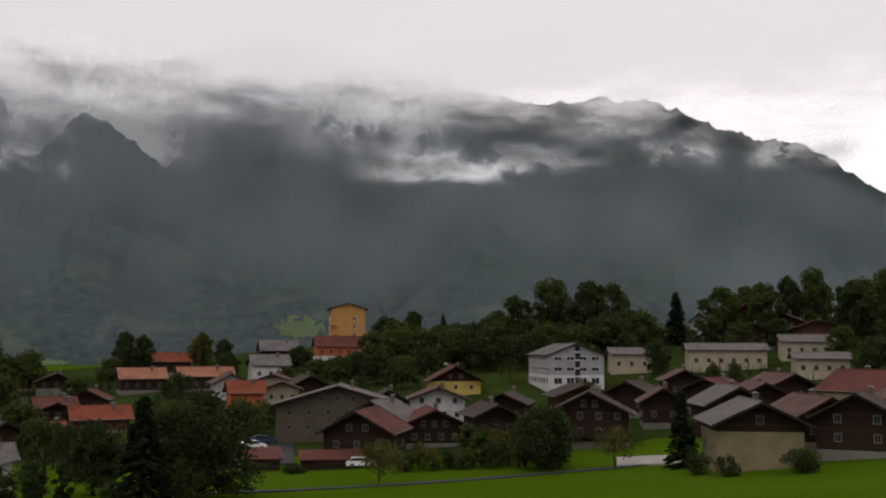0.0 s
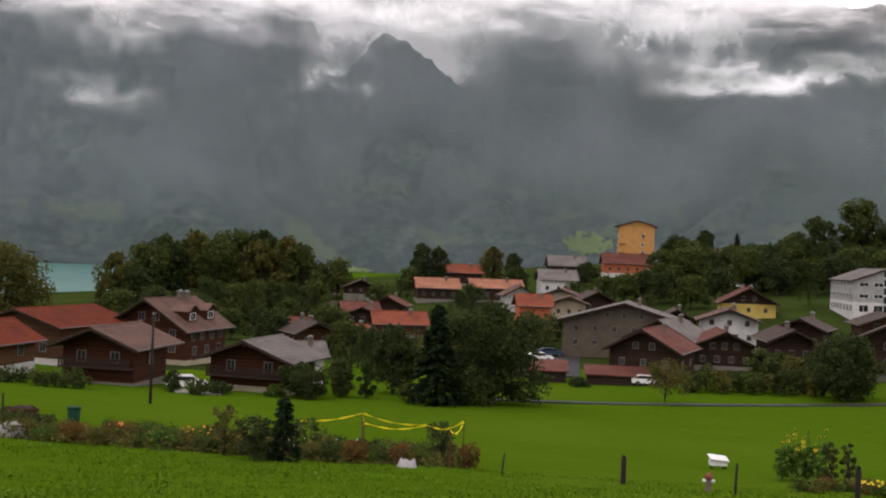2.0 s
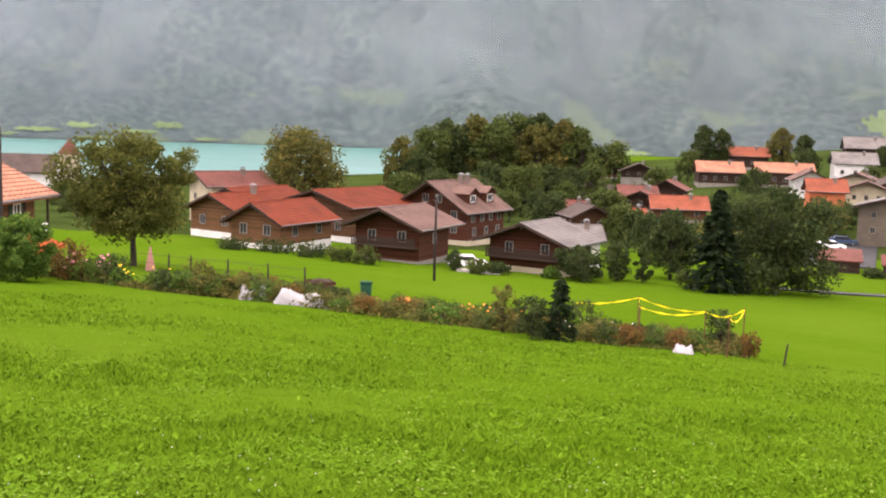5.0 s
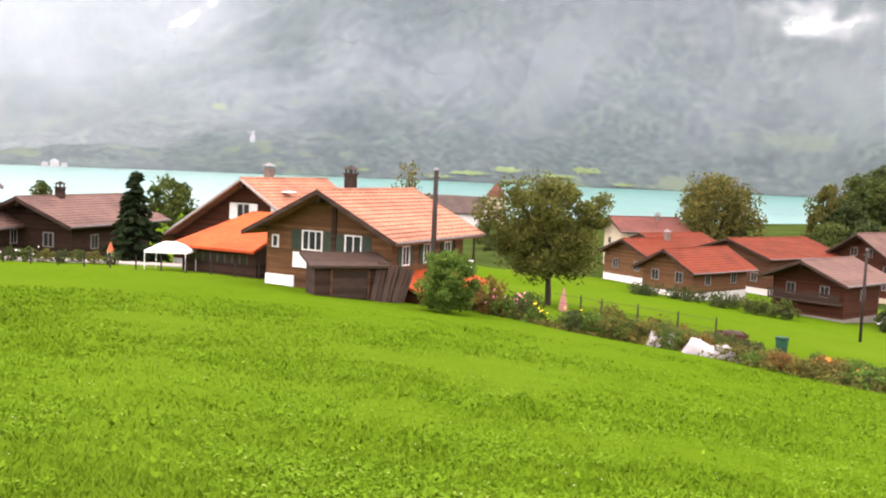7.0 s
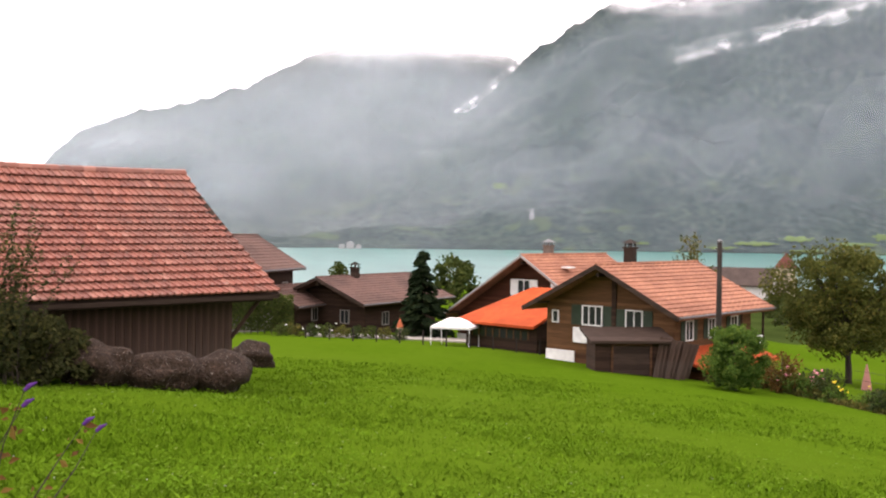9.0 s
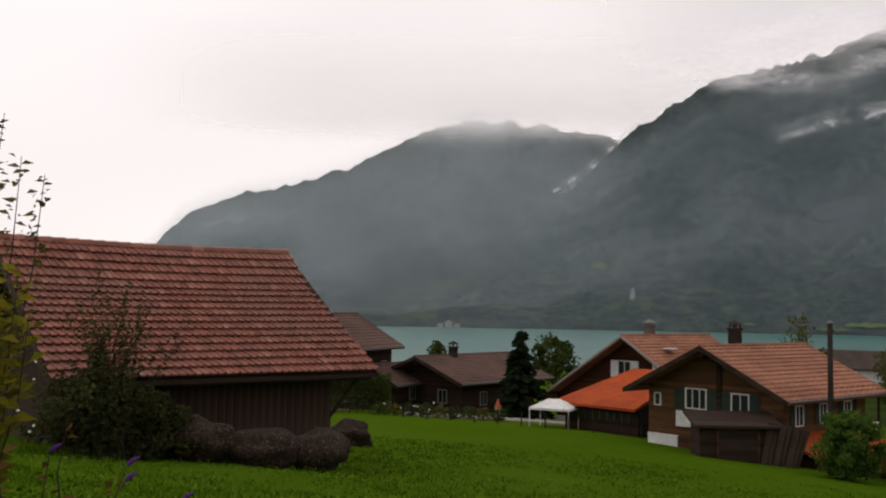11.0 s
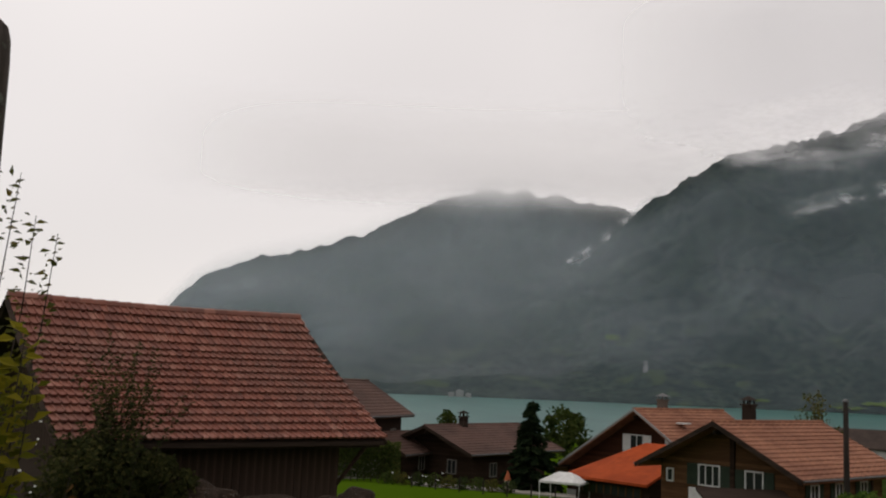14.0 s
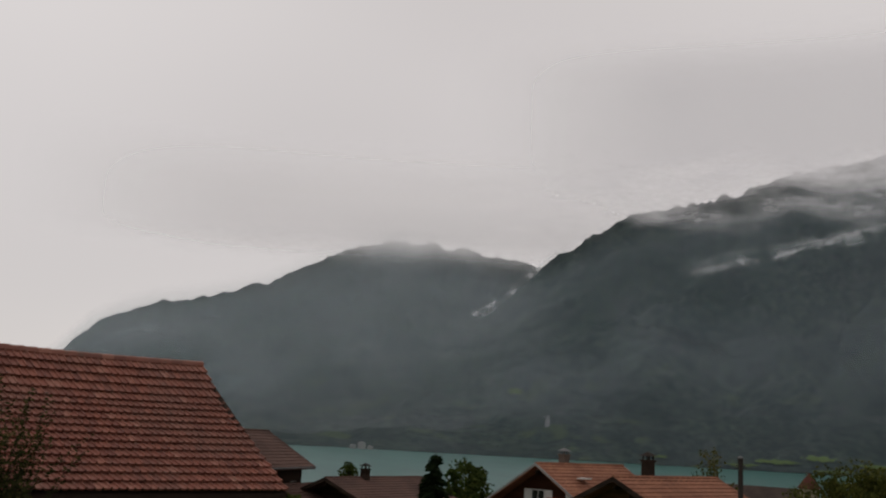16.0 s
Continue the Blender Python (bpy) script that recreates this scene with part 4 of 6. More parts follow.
# the village
VILLAGE = [
    ("dark timber house with rusty red tiles", -11.6, 145.5, -9, 11.3, 13.6, 4.2, 7.3, T_RUST, W_DARK, W_DARK, 0.8, ((2.6, 3), (4.9, 2)), 0),
    ("dark timber house with grey tiles", -10.4, 162.7, -12, 11.5, 13.8, 4.2, 7.3, T_GREY, W_DARK, W_DARK, 0.8, ((2.6, 3),), 0),
    ("large grey rendered house with a shallow slate roof", -18.6, 173.7, 4, 22.0, 15.3, 5.9, 9.1, T_GREY, CONCRETE, CONCRETE, 0.8, ((2.2, 6), (4.6, 6), (6.9, 3)), 0),
    ("brown chalet with a rusty tile roof", -2.5, 160.4, 9, 10.6, 11.8, 3.5, 5.9, T_RUST, W_DARK, PLINTH, 0.6, ((1.6, 4), (3.6, 3)), 0),
    ("white gabled house with a brown roof", -1.7, 182.2, 4, 11.0, 11.7, 5.3, 7.4, T_BROWN, WHITE, WHITE, 0.6, ((2.6, 4), (5.0, 3)), 0),
    ("yellow house with a rust red roof and dark timber gable", 1.6, 232.8, 7, 13.0, 12.0, 3.1, 6.6, T_RUST, W_DARK, YELLOW, 3.0, ((1.7, 3), (4.2, 2)), 0),
    ("dark chalet with brown tiles", 10.8, 177.2, -12, 8.6, 11.8, 4.4, 6.3, T_DARK, W_DARK, PLINTH, 0.6, ((2.6, 3),), 0),
    ("dark chalet with brown tiles", 6.9, 160.8, 12, 8.0, 11.7, 4.3, 6.2, T_DARK, W_DARK, PLINTH, 0.8, ((2.6, 3),), 2.0),
    ("tall dark brown chalet with many windows", 21.6, 150.6, -10, 13.0, 11.7, 4.9, 8.2, T_DARK, W_DARK, PLINTH, 0.9, ((2.4, 4), (4.6, 4), (6.4, 2)), 1.6),
    ("brown chalet with a dark roof", 23.3, 178.9, 5, 10.3, 11.7, 4.8, 6.8, T_DARK, W_BROWN, PLINTH, 0.8, ((2.4, 3), (4.6, 2)), 0),
    ("dark chalet on the hillside with a brown roof", -26.2, 288.5, 8, 12.9, 12.0, 3.5, 5.8, T_DARK, W_DARK, W_DARK, 0.8, ((2.6, 3),), 0),
    ("brown chalet beside the tower house", -22.5, 362.0, -1, 9.4, 12.2, 6.0, 9.0, T_RUST, W_BROWN, W_BROWN, 0.8, ((3.0, 2), (5.4, 2)), 0),
    ("cream gabled house with a brown roof", -41.5, 241.0, 4, 13.5, 11.9, 3.6, 6.0, T_BROWN, CREAM, CREAM, 0.8, ((2.4, 3),), 0),
    ("small cream house with a brown roof", -36.5, 222.0, 10, 9.0, 9.0, 4.3, 6.0, T_BROWN, CREAM, CREAM, 0.8, ((2.6, 3),), 0),
    ("dark chalet on a white basement", -107.1, 274.0, 23, 11.5, 11.9, 3.7, 6.1, T_DARK, W_DARK, PLINTH, 2.0, ((3.0, 3),), 0),
    ("dark chalet with a rusty roof and front gable", -77.9, 202.9, 14, 9.2, 11.9, 3.2, 5.0, T_RUST, W_DARK, PLINTH, 1.2, ((2.4, 3),), 0),
    ("khaki house with a timber gable and grey roof", 35.5, 117.4, -5, 11.1, 13.1, 5.1, 7.7, T_GREY, W_DARK, KHAKI, 4.3, ((5.6, 1),), 0),
    ("dark chalet with a grey slate roof", 42.3, 150.1, 1, 10.6, 11.7, 4.7, 7.5, T_GREY, W_DARK, W_DARK, 0.8, ((2.4, 3),), 0),
    ("brown chalet among trees on the hill", 42.0, 318.0, 8, 10.0, 11.0, 5.0, 7.4, T_DARK, W_BROWN, CREAM, 1.0, ((2.4, 2),), 0),
    ("white house on the hill with a brown roof", 3.0, 300.0, 30, 12.0, 11.0, 4.6, 7.2, T_DARK, WHITE, WHITE, 1.0, ((2.4, 3),), 0),
    ("pale house below the wood with a brown roof", -4.0, 350.0, 80, 9.0, 13.0, 4.2, 6.6, T_BROWN, CREAM, CREAM, 1.0, ((2.4, 3),), 0),
]
for lab, x, y, yaw, w, l, he, hr, roof, wall, pl, ph, rows, balc in VILLAGE:
    house(lab, x, y, yaw, w, l, he, hr, roof, wall, pl, ph, rows, ((2.4, 2),), balcony=balc, course=0.6, wsize=(0.8, 1.0), og=1.5, win=FRAME,
          chimneys=((w * 0.1, l * 0.15, 0.8),))
# the eastern end of the village, by bearing and distance
EAST = [
    ("small dark chalet with a brown roof", -12.1, 170, 5, 8.0, 10.0, 4.2, 6.6, T_BROWN, W_DARK),
    ("dark chalet with a rusty brown roof", -15.0, 186, -20, 10.0, 11.0, 4.0, 6.2, T_RUST, W_DARK),
    ("low dark chalet with a brown roof", -18.4, 190, 30, 9.5, 11.0, 3.8, 6.0, T_BROWN, W_DARK),
    ("dark house with a broad brown roof", -20.0, 140, 25, 10.0, 12.0, 4.0, 6.6, T_BROWN, W_DARK),
    ("dark chalet with pale windows", -22.4, 127, -5, 10.5, 11.0, 4.6, 7.4, T_DARK, W_DARK),
    ("chalet with a red roof and pale gable", -23.2, 156, 50, 10.0, 14.0, 5.2, 8.2, T_RUST, CREAM),
    ("dark chalet with a brown roof", -25.0, 140, 10, 11.0, 12.0, 4.6, 7.6, T_BROWN, W_DARK),
    ("dark chalet with a grey roof", -17.2, 168, 15, 10.0, 12.0, 4.4, 6.8, T_BROWN, W_DARK),
    ("dark chalet with a brown roof", -10.6, 186, -15, 10.0, 11.0, 4.0, 6.4, T_DARK, W_DARK),
    ("dark chalet with a brown roof", -13.2, 205, 10, 9.0, 10.0, 4.0, 6.2, T_BROWN, W_DARK),
    ("small white gabled house on the hill", -14.4, 335, -10, 7.5, 9.0, 5.6, 8.6, T_DARK, WHITE),
    ("broad dark chalet on the hill", -17.0, 300, 5, 14.0, 11.0, 5.0, 7.6, T_DARK, W_DARK),
    ("ochre timber chalet on the hill", -20.3, 300, 8, 15.0, 11.0, 5.0, 7.6, T_RUST, W_GOLD),
    ("dark chalet with a red roof on the hill", -16.7, 350, 20, 13.0, 11.0, 7.0, 10.6, T_RUST, W_DARK),
    ("dark chalet among trees on the hill", -18.8, 325, -10, 12.0, 11.0, 5.6, 8.2, T_DARK, W_DARK),
    ("small brown chalet on the hill", -11.6, 305, 10, 8.0, 9.0, 5.6, 8.0, T_DARK, W_BROWN),
    ("pale house with a grey and pink roof", 44.6, 165, -60, 9.0, 13.0, 6.2, 8.4, T_RUST, CREAM),
    ("brown chalet with a dark roof", 24.2, 172, 20, 8.0, 9.0, 3.4, 5.4, T_DARK, W_BROWN),
    ("dark chalet with a rusty roof", 19.6, 236, -10, 9.0, 10.0, 3.6, 5.8, T_RUST, W_DARK),
    ("white chalet with a brown roof", 12.3, 250, 10, 9.0, 10.0, 4.0, 6.4, T_BROWN, WHITE),
    ("dark chalet with a brown roof", 8.0, 236, 15, 9.0, 10.0, 3.8, 6.0, T_DARK, W_DARK),
    ("dark chalet with a brown roof", 3.4, 196, 5, 9.0, 10.0, 3.6, 6.0, T_DARK, W_DARK),
]
for lab, b, d, rel, w, l, he, hr, roof, wall in EAST:
    p = at(b, d)
    house(lab, p.x, p.y, b + rel, w, l, he, hr, roof, wall, PLINTH if wall in (W_DARK, W_BROWN, W_GOLD) else wall, 0.9, ((2.3, 2), (4.4, 2)) if he > 4.5 else ((2.3, 2),), ((2.2, 2),),
          course=0.6, wsize=(0.8, 1.0), og=1.4, win=FRAME, chimneys=((w * 0.1, l * 0.15, 0.7),))
# houses whose long roof slope faces the meadow
ACROSS = [
    ("chalet with a long bright orange tile roof", 15.6, 330, 11.0, 14.0, 4.2, 7.0, T_SALMON, W_DARK, PLINTH),
    ("chalet with an orange tile roof", 17.0, 282, 11.0, 13.0, 3.8, 6.6, T_CLAY, W_DARK, PLINTH),
    ("chalet with a long orange tile roof", 13.6, 272, 9.0, 15.0, 4.0, 6.4, T_CLAY, W_DARK, PLINTH),
    ("low house with a bright orange tile roof", 19.1, 200, 9.0, 11.5, 2.8, 5.2, T_SALMON, W_BROWN, PLINTH),
    ("house with a rusty tile roof", 21.4, 222, 9.5, 9.0, 3.4, 5.6, T_RUST, W_DARK, PLINTH),
    ("small house with a salmon tile roof", 21.6, 176, 7.0, 5.0, 2.6, 4.6, T_SALMON, W_BROWN, PLINTH),
    ("salmon red house with an orange roof", 11.4, 212, 9.0, 8.0, 5.2, 7.6, T_SALMON, RED_PL, RED_PL),
    ("white chalet with a grey slate roof", 10.1, 286, 11.0, 11.5, 4.4, 7.4, T_GREY, WHITE, WHITE),
    ("dark house with a grey roof on the slope", 9.6, 330, 11.0, 13.0, 4.8, 8.2, T_GREY, W_DARK, PLINTH),
    ("low dark shed with a grey roof", 23.8, 240, 8.0, 9.0, 2.6, 4.6, T_DARK, W_DARK, PLINTH),
    ("small house with an orange roof", 23.3, 318, 9.0, 9.0, 4.6, 7.4, T_SALMON, W_BROWN, PLINTH),
    ("small red roofed shed", 25.0, 190, 6.0, 6.0, 3.0, 4.8, T_RUST, W_BROWN, W_BROWN),
    ("house with a wet grey roof", 24.8, 126, 8.0, 7.0, 3.4, 5.0, T_GREY, WHITE, WHITE),
    ("annex of the tower house with a rusty roof", 6.2, 338, 10.0, 17.0, 4.0, 7.4, T_RUST, RED_PL, WHITE),
    ("flat cream school building with a grey roof", -10.4, 258, 9.0, 11.5, 4.6, 6.2, T_GREY, CREAM, CREAM),
    ("long cream school building with a grey roof", -15.6, 256, 9.0, 20.0, 4.8, 6.4, T_GREY, CREAM, CREAM),
    ("cream school wing with a grey roof", -19.8, 272, 9.0, 14.0, 4.4, 6.2, T_GREY, CREAM, CREAM),
    ("pillared cream school hall with a grey roof", -20.5, 232, 9.0, 12.5, 4.2, 5.6, T_GREY, CREAM, CREAM),
]
for lab, b, d, w, l, he, hr, roof, wall, pl in ACROSS:
    p = at(b, d)
    house(lab, p.x, p.y, b - 82, w, l, he, hr, roof, wall, pl, 0.8, (), ((2.2, max(2, int(l / 3))),), course=0.6, wsize=(0.9, 1.1), ov=0.7, og=0.7, win=FRAME,
          chimneys=((w * 0.12, l * 0.2, 0.7),) if "school" not in lab else ())

S = house("three storey white school with grey upper floors", 27.8, 234.8, 7, 13.5, 23.4, 7.4, 10.0, T_GREY, SCHOOL, WHITE, 2.9, (), (), ov=0.5, og=0.5, course=0.7, name="school")
for z, n in ((1.6, 4), (4.2, 4), (6.6, 4)):
    for i in range(n):
        window(S, pose((-0.5 + (i + 0.5) / n) * 11.4, -11.2, z), 1.9, 1.5 if z < 2 else 0.9, None, 2)
    for i in range(7):
        window(S, pose(-6.25, (-0.5 + (i + 0.5) / 7) * 21, z, 0, 0, -90), 2.2, 1.4 if z < 2 else 1.0, None, 2)
part("stair_glazing", Geo().box((0.2, -11.25, 5.2), (1.1, 0.12, 8.4)), GLASS, S)
for z in (2.6, 4.4, 6.2, 8.0):
    part("glazing_bar", Geo().box((0.2, -11.33, z), (1.3, 0.06, 0.35)), WHITE, S)

TW = thing("tower_house", pose(-34.5, 344.0, ground(-34.5, 344.0), 0, 0, 10), "tall orange plastered tower house with a shallow gabled roof", "house", "houses of the village")
part("wall", Geo().slab([(-5.8, -2), (5.8, -2), (5.8, 15.9), (0, 17.6), (-5.8, 15.9)], 11.0, pose(0, -5.5, 0)), ORANGE_PL, TW)
for e in (-1, 1):
    part("roof_slope", Geo().add([(0, -6.4, 17.7), (e * 7.0, -6.4, 15.65), (e * 7.0, 6.4, 15.65), (0, 6.4, 17.7), (0, -6.4, 18.05), (e * 7.0, -6.4, 16.0), (e * 7.0, 6.4, 16.0), (0, 6.4, 18.05)],
         [(0, 3, 2, 1), (4, 5, 6, 7), (0, 1, 5, 4), (1, 2, 6, 5), (2, 3, 7, 6)]), T_DARK, TW)
for z in (4.2, 7.0, 9.8, 12.6):
    window(TW, pose(2.1, -5.5, z), 1.1, 1.3, None, 2)
    for yy in (-2.5, 2.5):
        window(TW, pose(-5.8, yy, z, 0, 0, -90), 1.1, 1.3, None, 2)
for z in (4.0, 7.0, 10.0):
    part("balcony", Geo().box((-5.2, -5.9, z), (2.6, 0.9, 0.15)).box((-5.2, -6.3, z + 0.5), (2.6, 0.08, 0.9)), ORANGE_PL, TW)

CH = thing("church", pose(*at(53.05, 300, -6.5), 0, 0, 128), "small white church with a pointed brown tower", "church")
part("nave", Geo().slab([(-5, -3), (5, -3), (5, 6), (0, 10), (-5, 6)], 20, pose(0, 2, 5)), WHITE, CH)
part("nave_roof", Geo().slab([(-5.8, 5.4), (0, 10.2), (5.8, 5.4), (5.8, 5.8), (0, 10.7), (-5.8, 5.8)], 21, pose(0, 2.4, 5)), T_DARK, CH)
part("tower", Geo().box((0, 0, 6.5), (4.4, 4.4, 19)), CREAM, CH)
part("spire", Geo().add([(-2.7, -2.7, 16), (2.7, -2.7, 16), (2.7, 2.7, 16), (-2.7, 2.7, 16), (0, 0, 20.3)], [(3, 2, 1, 0), (0, 1, 4), (1, 2, 4), (2, 3, 4), (3, 0, 4)]), T_RUST, CH)
for rot in (0, -90, 90):
    part("belfry_opening", Geo().box((0, -2.31, 14.2), (0.9, 0.08, 1.5), pose(0, 0, 0, 0, 0, rot)), GLASS, CH)

# trees ------------------------------------------------------------------


def tree_meshes(seed, h, wide, trunk_h, leaves, size, clumps=14, squash=1.0, gaps=1.0):
    """Trunk with limbs, and a crown of many leaves gathered in uneven clumps."""
    rnd = random.Random(seed)
    t = Geo()
    bend = (rnd.uniform(-0.04, 0.04) * h, rnd.uniform(-0.04, 0.04) * h)
    t.tube([(0, 0, -0.5), (0, 0, trunk_h * 0.5), (bend[0], bend[1], trunk_h), (bend[0] * 1.5, bend[1] * 1.5, h * 0.8)], [h * 0.032, h * 0.024, h * 0.02, h * 0.006], 8)
    centres = []
    for i in range(clumps):
        a = 2 * math.pi * (i * 0.618 + rnd.random() * 0.2)
        f = (i + 0.5) / clumps
        z = trunk_h + (h - trunk_h) * ((0.12 if trunk_h > 1 else 0.05) + 0.78 * f)
        reach = wide / 2 * (0.95 + 0.45 * gaps * noise.noise(Vector((math.cos(a), math.sin(a), f * 2 + seed)))) * math.sqrt(max(0.05, 1 - ((z - trunk_h) / (h - trunk_h) * 1.9 - 0.75) ** 2 * 0.75)) * rnd.uniform(0.35, 0.92)
        if f > 0.93:
            reach *= 0.5
        c = Vector((math.cos(a) * reach, math.sin(a) * reach, z))
        centres.append((c, wide * rnd.uniform(0.12, 0.28) * (16 / clumps) ** (0.33 * gaps)))
        s = Vector((bend[0], bend[1], trunk_h * rnd.uniform(0.75, 1.1) + (z - trunk_h) * 0.3))
        t.tube([s, s.lerp(c, 0.55) + Vector((0, 0, 0.04 * h)), c], [h * 0.011, h * 0.007, h * 0.002], 5)
    g = Geo()
    for i in range(leaves):
        c, r = centres[i % clumps]
        d = Vector((rnd.gauss(0, 1), rnd.gauss(0, 1), rnd.gauss(0, 1))).normalized() * (rnd.random() ** 0.45)
        p = c + Vector((d.x * r, d.y * r, d.z * r * 0.8 * squash))
        if p.z < trunk_h * 0.7 or noise.noise(p * (7.5 / wide) + Vector((seed, 0, seed))) < -0.12 - 0.25 * rnd.random() - (1 - gaps):
            continue
        n = Vector((rnd.gauss(0, 1), rnd.gauss(0, 1), rnd.gauss(0.5, 1))).normalized()
        u = n.orthogonal().normalized()
        v = n.cross(u)
        k = rnd.uniform(0, 6.28)
        u, v = u * math.cos(k) + v * math.sin(k), v * math.cos(k) - u * math.sin(k)
        s = size * rnd.uniform(0.6, 1.3)
        g.add([p - u * s, p + v * s * 0.6 - n * s * 0.15, p + u * s, p - v * s * 0.6 - n * s * 0.15], [(0, 1, 2, 3)])
    return t, g


def tree(seed, h, wide, leaf, m, label, trunk_h=None, leaves=2600, size=0.3, clumps=16, name="tree", category="tree", group="trees of the village", squash=1.0, gaps=0.75):
    t, g = tree_meshes(seed, h, wide, trunk_h if trunk_h is not None else h * 0.22, leaves, size, clumps, squash, gaps)
    ob = thing(name, m, label, category, group)
    part("trunk", t, BARK, ob, smooth=True)
    part("crown", g, leaf, ob)
    return ob


def conifer(seed, h, wide, m, label, leaves=3000, size=0.25):
    rnd = random.Random(seed)
    ob = thing("fir_tree", m, label, "tree", "trees of the village")
    part("trunk", Geo().tube([(0, 0, -0.5), (0, 0, h * 0.5), (0, 0, h)], [h * 0.025, h * 0.016, h * 0.003], 8), BARK, ob)
    g = Geo()
    n = int(h * 2.2) + 8
    boughs = []
    for i in range(n):
        f = (i / n) ** 0.9
        for k in range(7):
            boughs.append((0.06 * h + f * h * 0.93, wide / 2 * (1 - f) ** 0.85 * rnd.uniform(0.8, 1.1) + 0.12, rnd.uniform(0, 6.28)))
    for i in range(leaves):
        z, reach, a = boughs[int(rnd.random() ** 1.4 * len(boughs))]
        s = rnd.random() ** 0.55
        p = Vector((math.cos(a) * reach * s, math.sin(a) * reach * s, z - 0.28 * reach * s + rnd.gauss(0, 0.06)))
        p += Vector((rnd.gauss(0, 1), rnd.gauss(0, 1), 0)) * size * 0.5
        out = Vector((math.cos(a + rnd.gauss(0, 0.4)), math.sin(a + rnd.gauss(0, 0.4)), -0.35))
        sd = Vector((-math.sin(a), math.cos(a), rnd.gauss(0, 1.3))).normalized()
        q = size * rnd.uniform(0.8, 1.5)
        g.add([p - out * q, p + sd * q * 0.5, p + out * q, p - sd * q * 0.6], [(0, 1, 2, 3)])
    part("crown", g, L_FIR, ob)
    return ob


def shrub(seed, h, wide, leaf, m, label, leaves=700, size=0.12, clumps=8, name="bush", group="bushes", category="bush"):
    return tree(seed, h, wide, leaf, m, label, h * 0.04, int(leaves * 1.3), size * 1.1, int(clumps * 1.8), name, category, group)


tree(11, 9.6, 9.8, L_WALNUT, stand(49.8, 74), "spreading walnut tree in early autumn leaf by the fence", 1.7, 30000, 0.125, 60, gaps=0.9)
conifer(12, 7.2, 5.0, stand(73.3, 81), "dense dark spruce beside the chalets", 5000, 0.22)
tree(13, 8.3, 7.4, L_TREE, stand(71.3, 130), "round green tree behind the chalets")
tree(14, 8.0, 4.5, L_TREE, stand(78.1, 160), "small green tree near the lake", leaves=1200)
tree(15, 12.5, 6.0, L_OLIVE, stand(58.1, 120), "thin half bare tree behind the chalet", leaves=700, size=0.2)
tree(16, 16.4, 18, L_OLIVE, stand(40.8, 170), "large yellowing tree at the lake shore", 2.0, 14000, 0.28, 36)
MASTER = [tree(21, 20, 13, L_TREE, stand(29.6, 245), "tall tree of the dark wood by the lake", 1.2, 6000, 0.46, 30, group="trees of the wood"),
          tree(22, 20, 13, L_OLIVE, stand(27.2, 250), "tall yellowing tree of the wood by the lake", 1.2, 6000, 0.46, 30, group="trees of the wood"),
          tree(23, 20, 12, L_DARK, stand(31.2, 252), "tall dark tree of the wood by the lake", 1.2, 6000, 0.46, 30, group="trees of the wood"),
          tree(24, 10, 9, L_TREE, stand(28.4, 222), "low green tree at the edge of the wood", 1.2, 2600, 0.34, 18, group="trees of the wood"),
          tree(25, 10, 9, L_DARK, stand(26.3, 226), "low dark tree at the edge of the wood", 1.2, 2600, 0.34, 18, group="trees of the wood")]
FIR = conifer(26, 20, 11, stand(-13.0, 320) @ Matrix.Scale(0.84, 4), "tall dark conifer above the roofs", 4600, 0.5)


def more(master, b, d, size, turn, sx=1.0):
    return copy_thing(MASTER[master] if master >= 0 else FIR, stand(b, d, turn) @ Matrix.Diagonal((size * sx, size * sx, size, 1)))


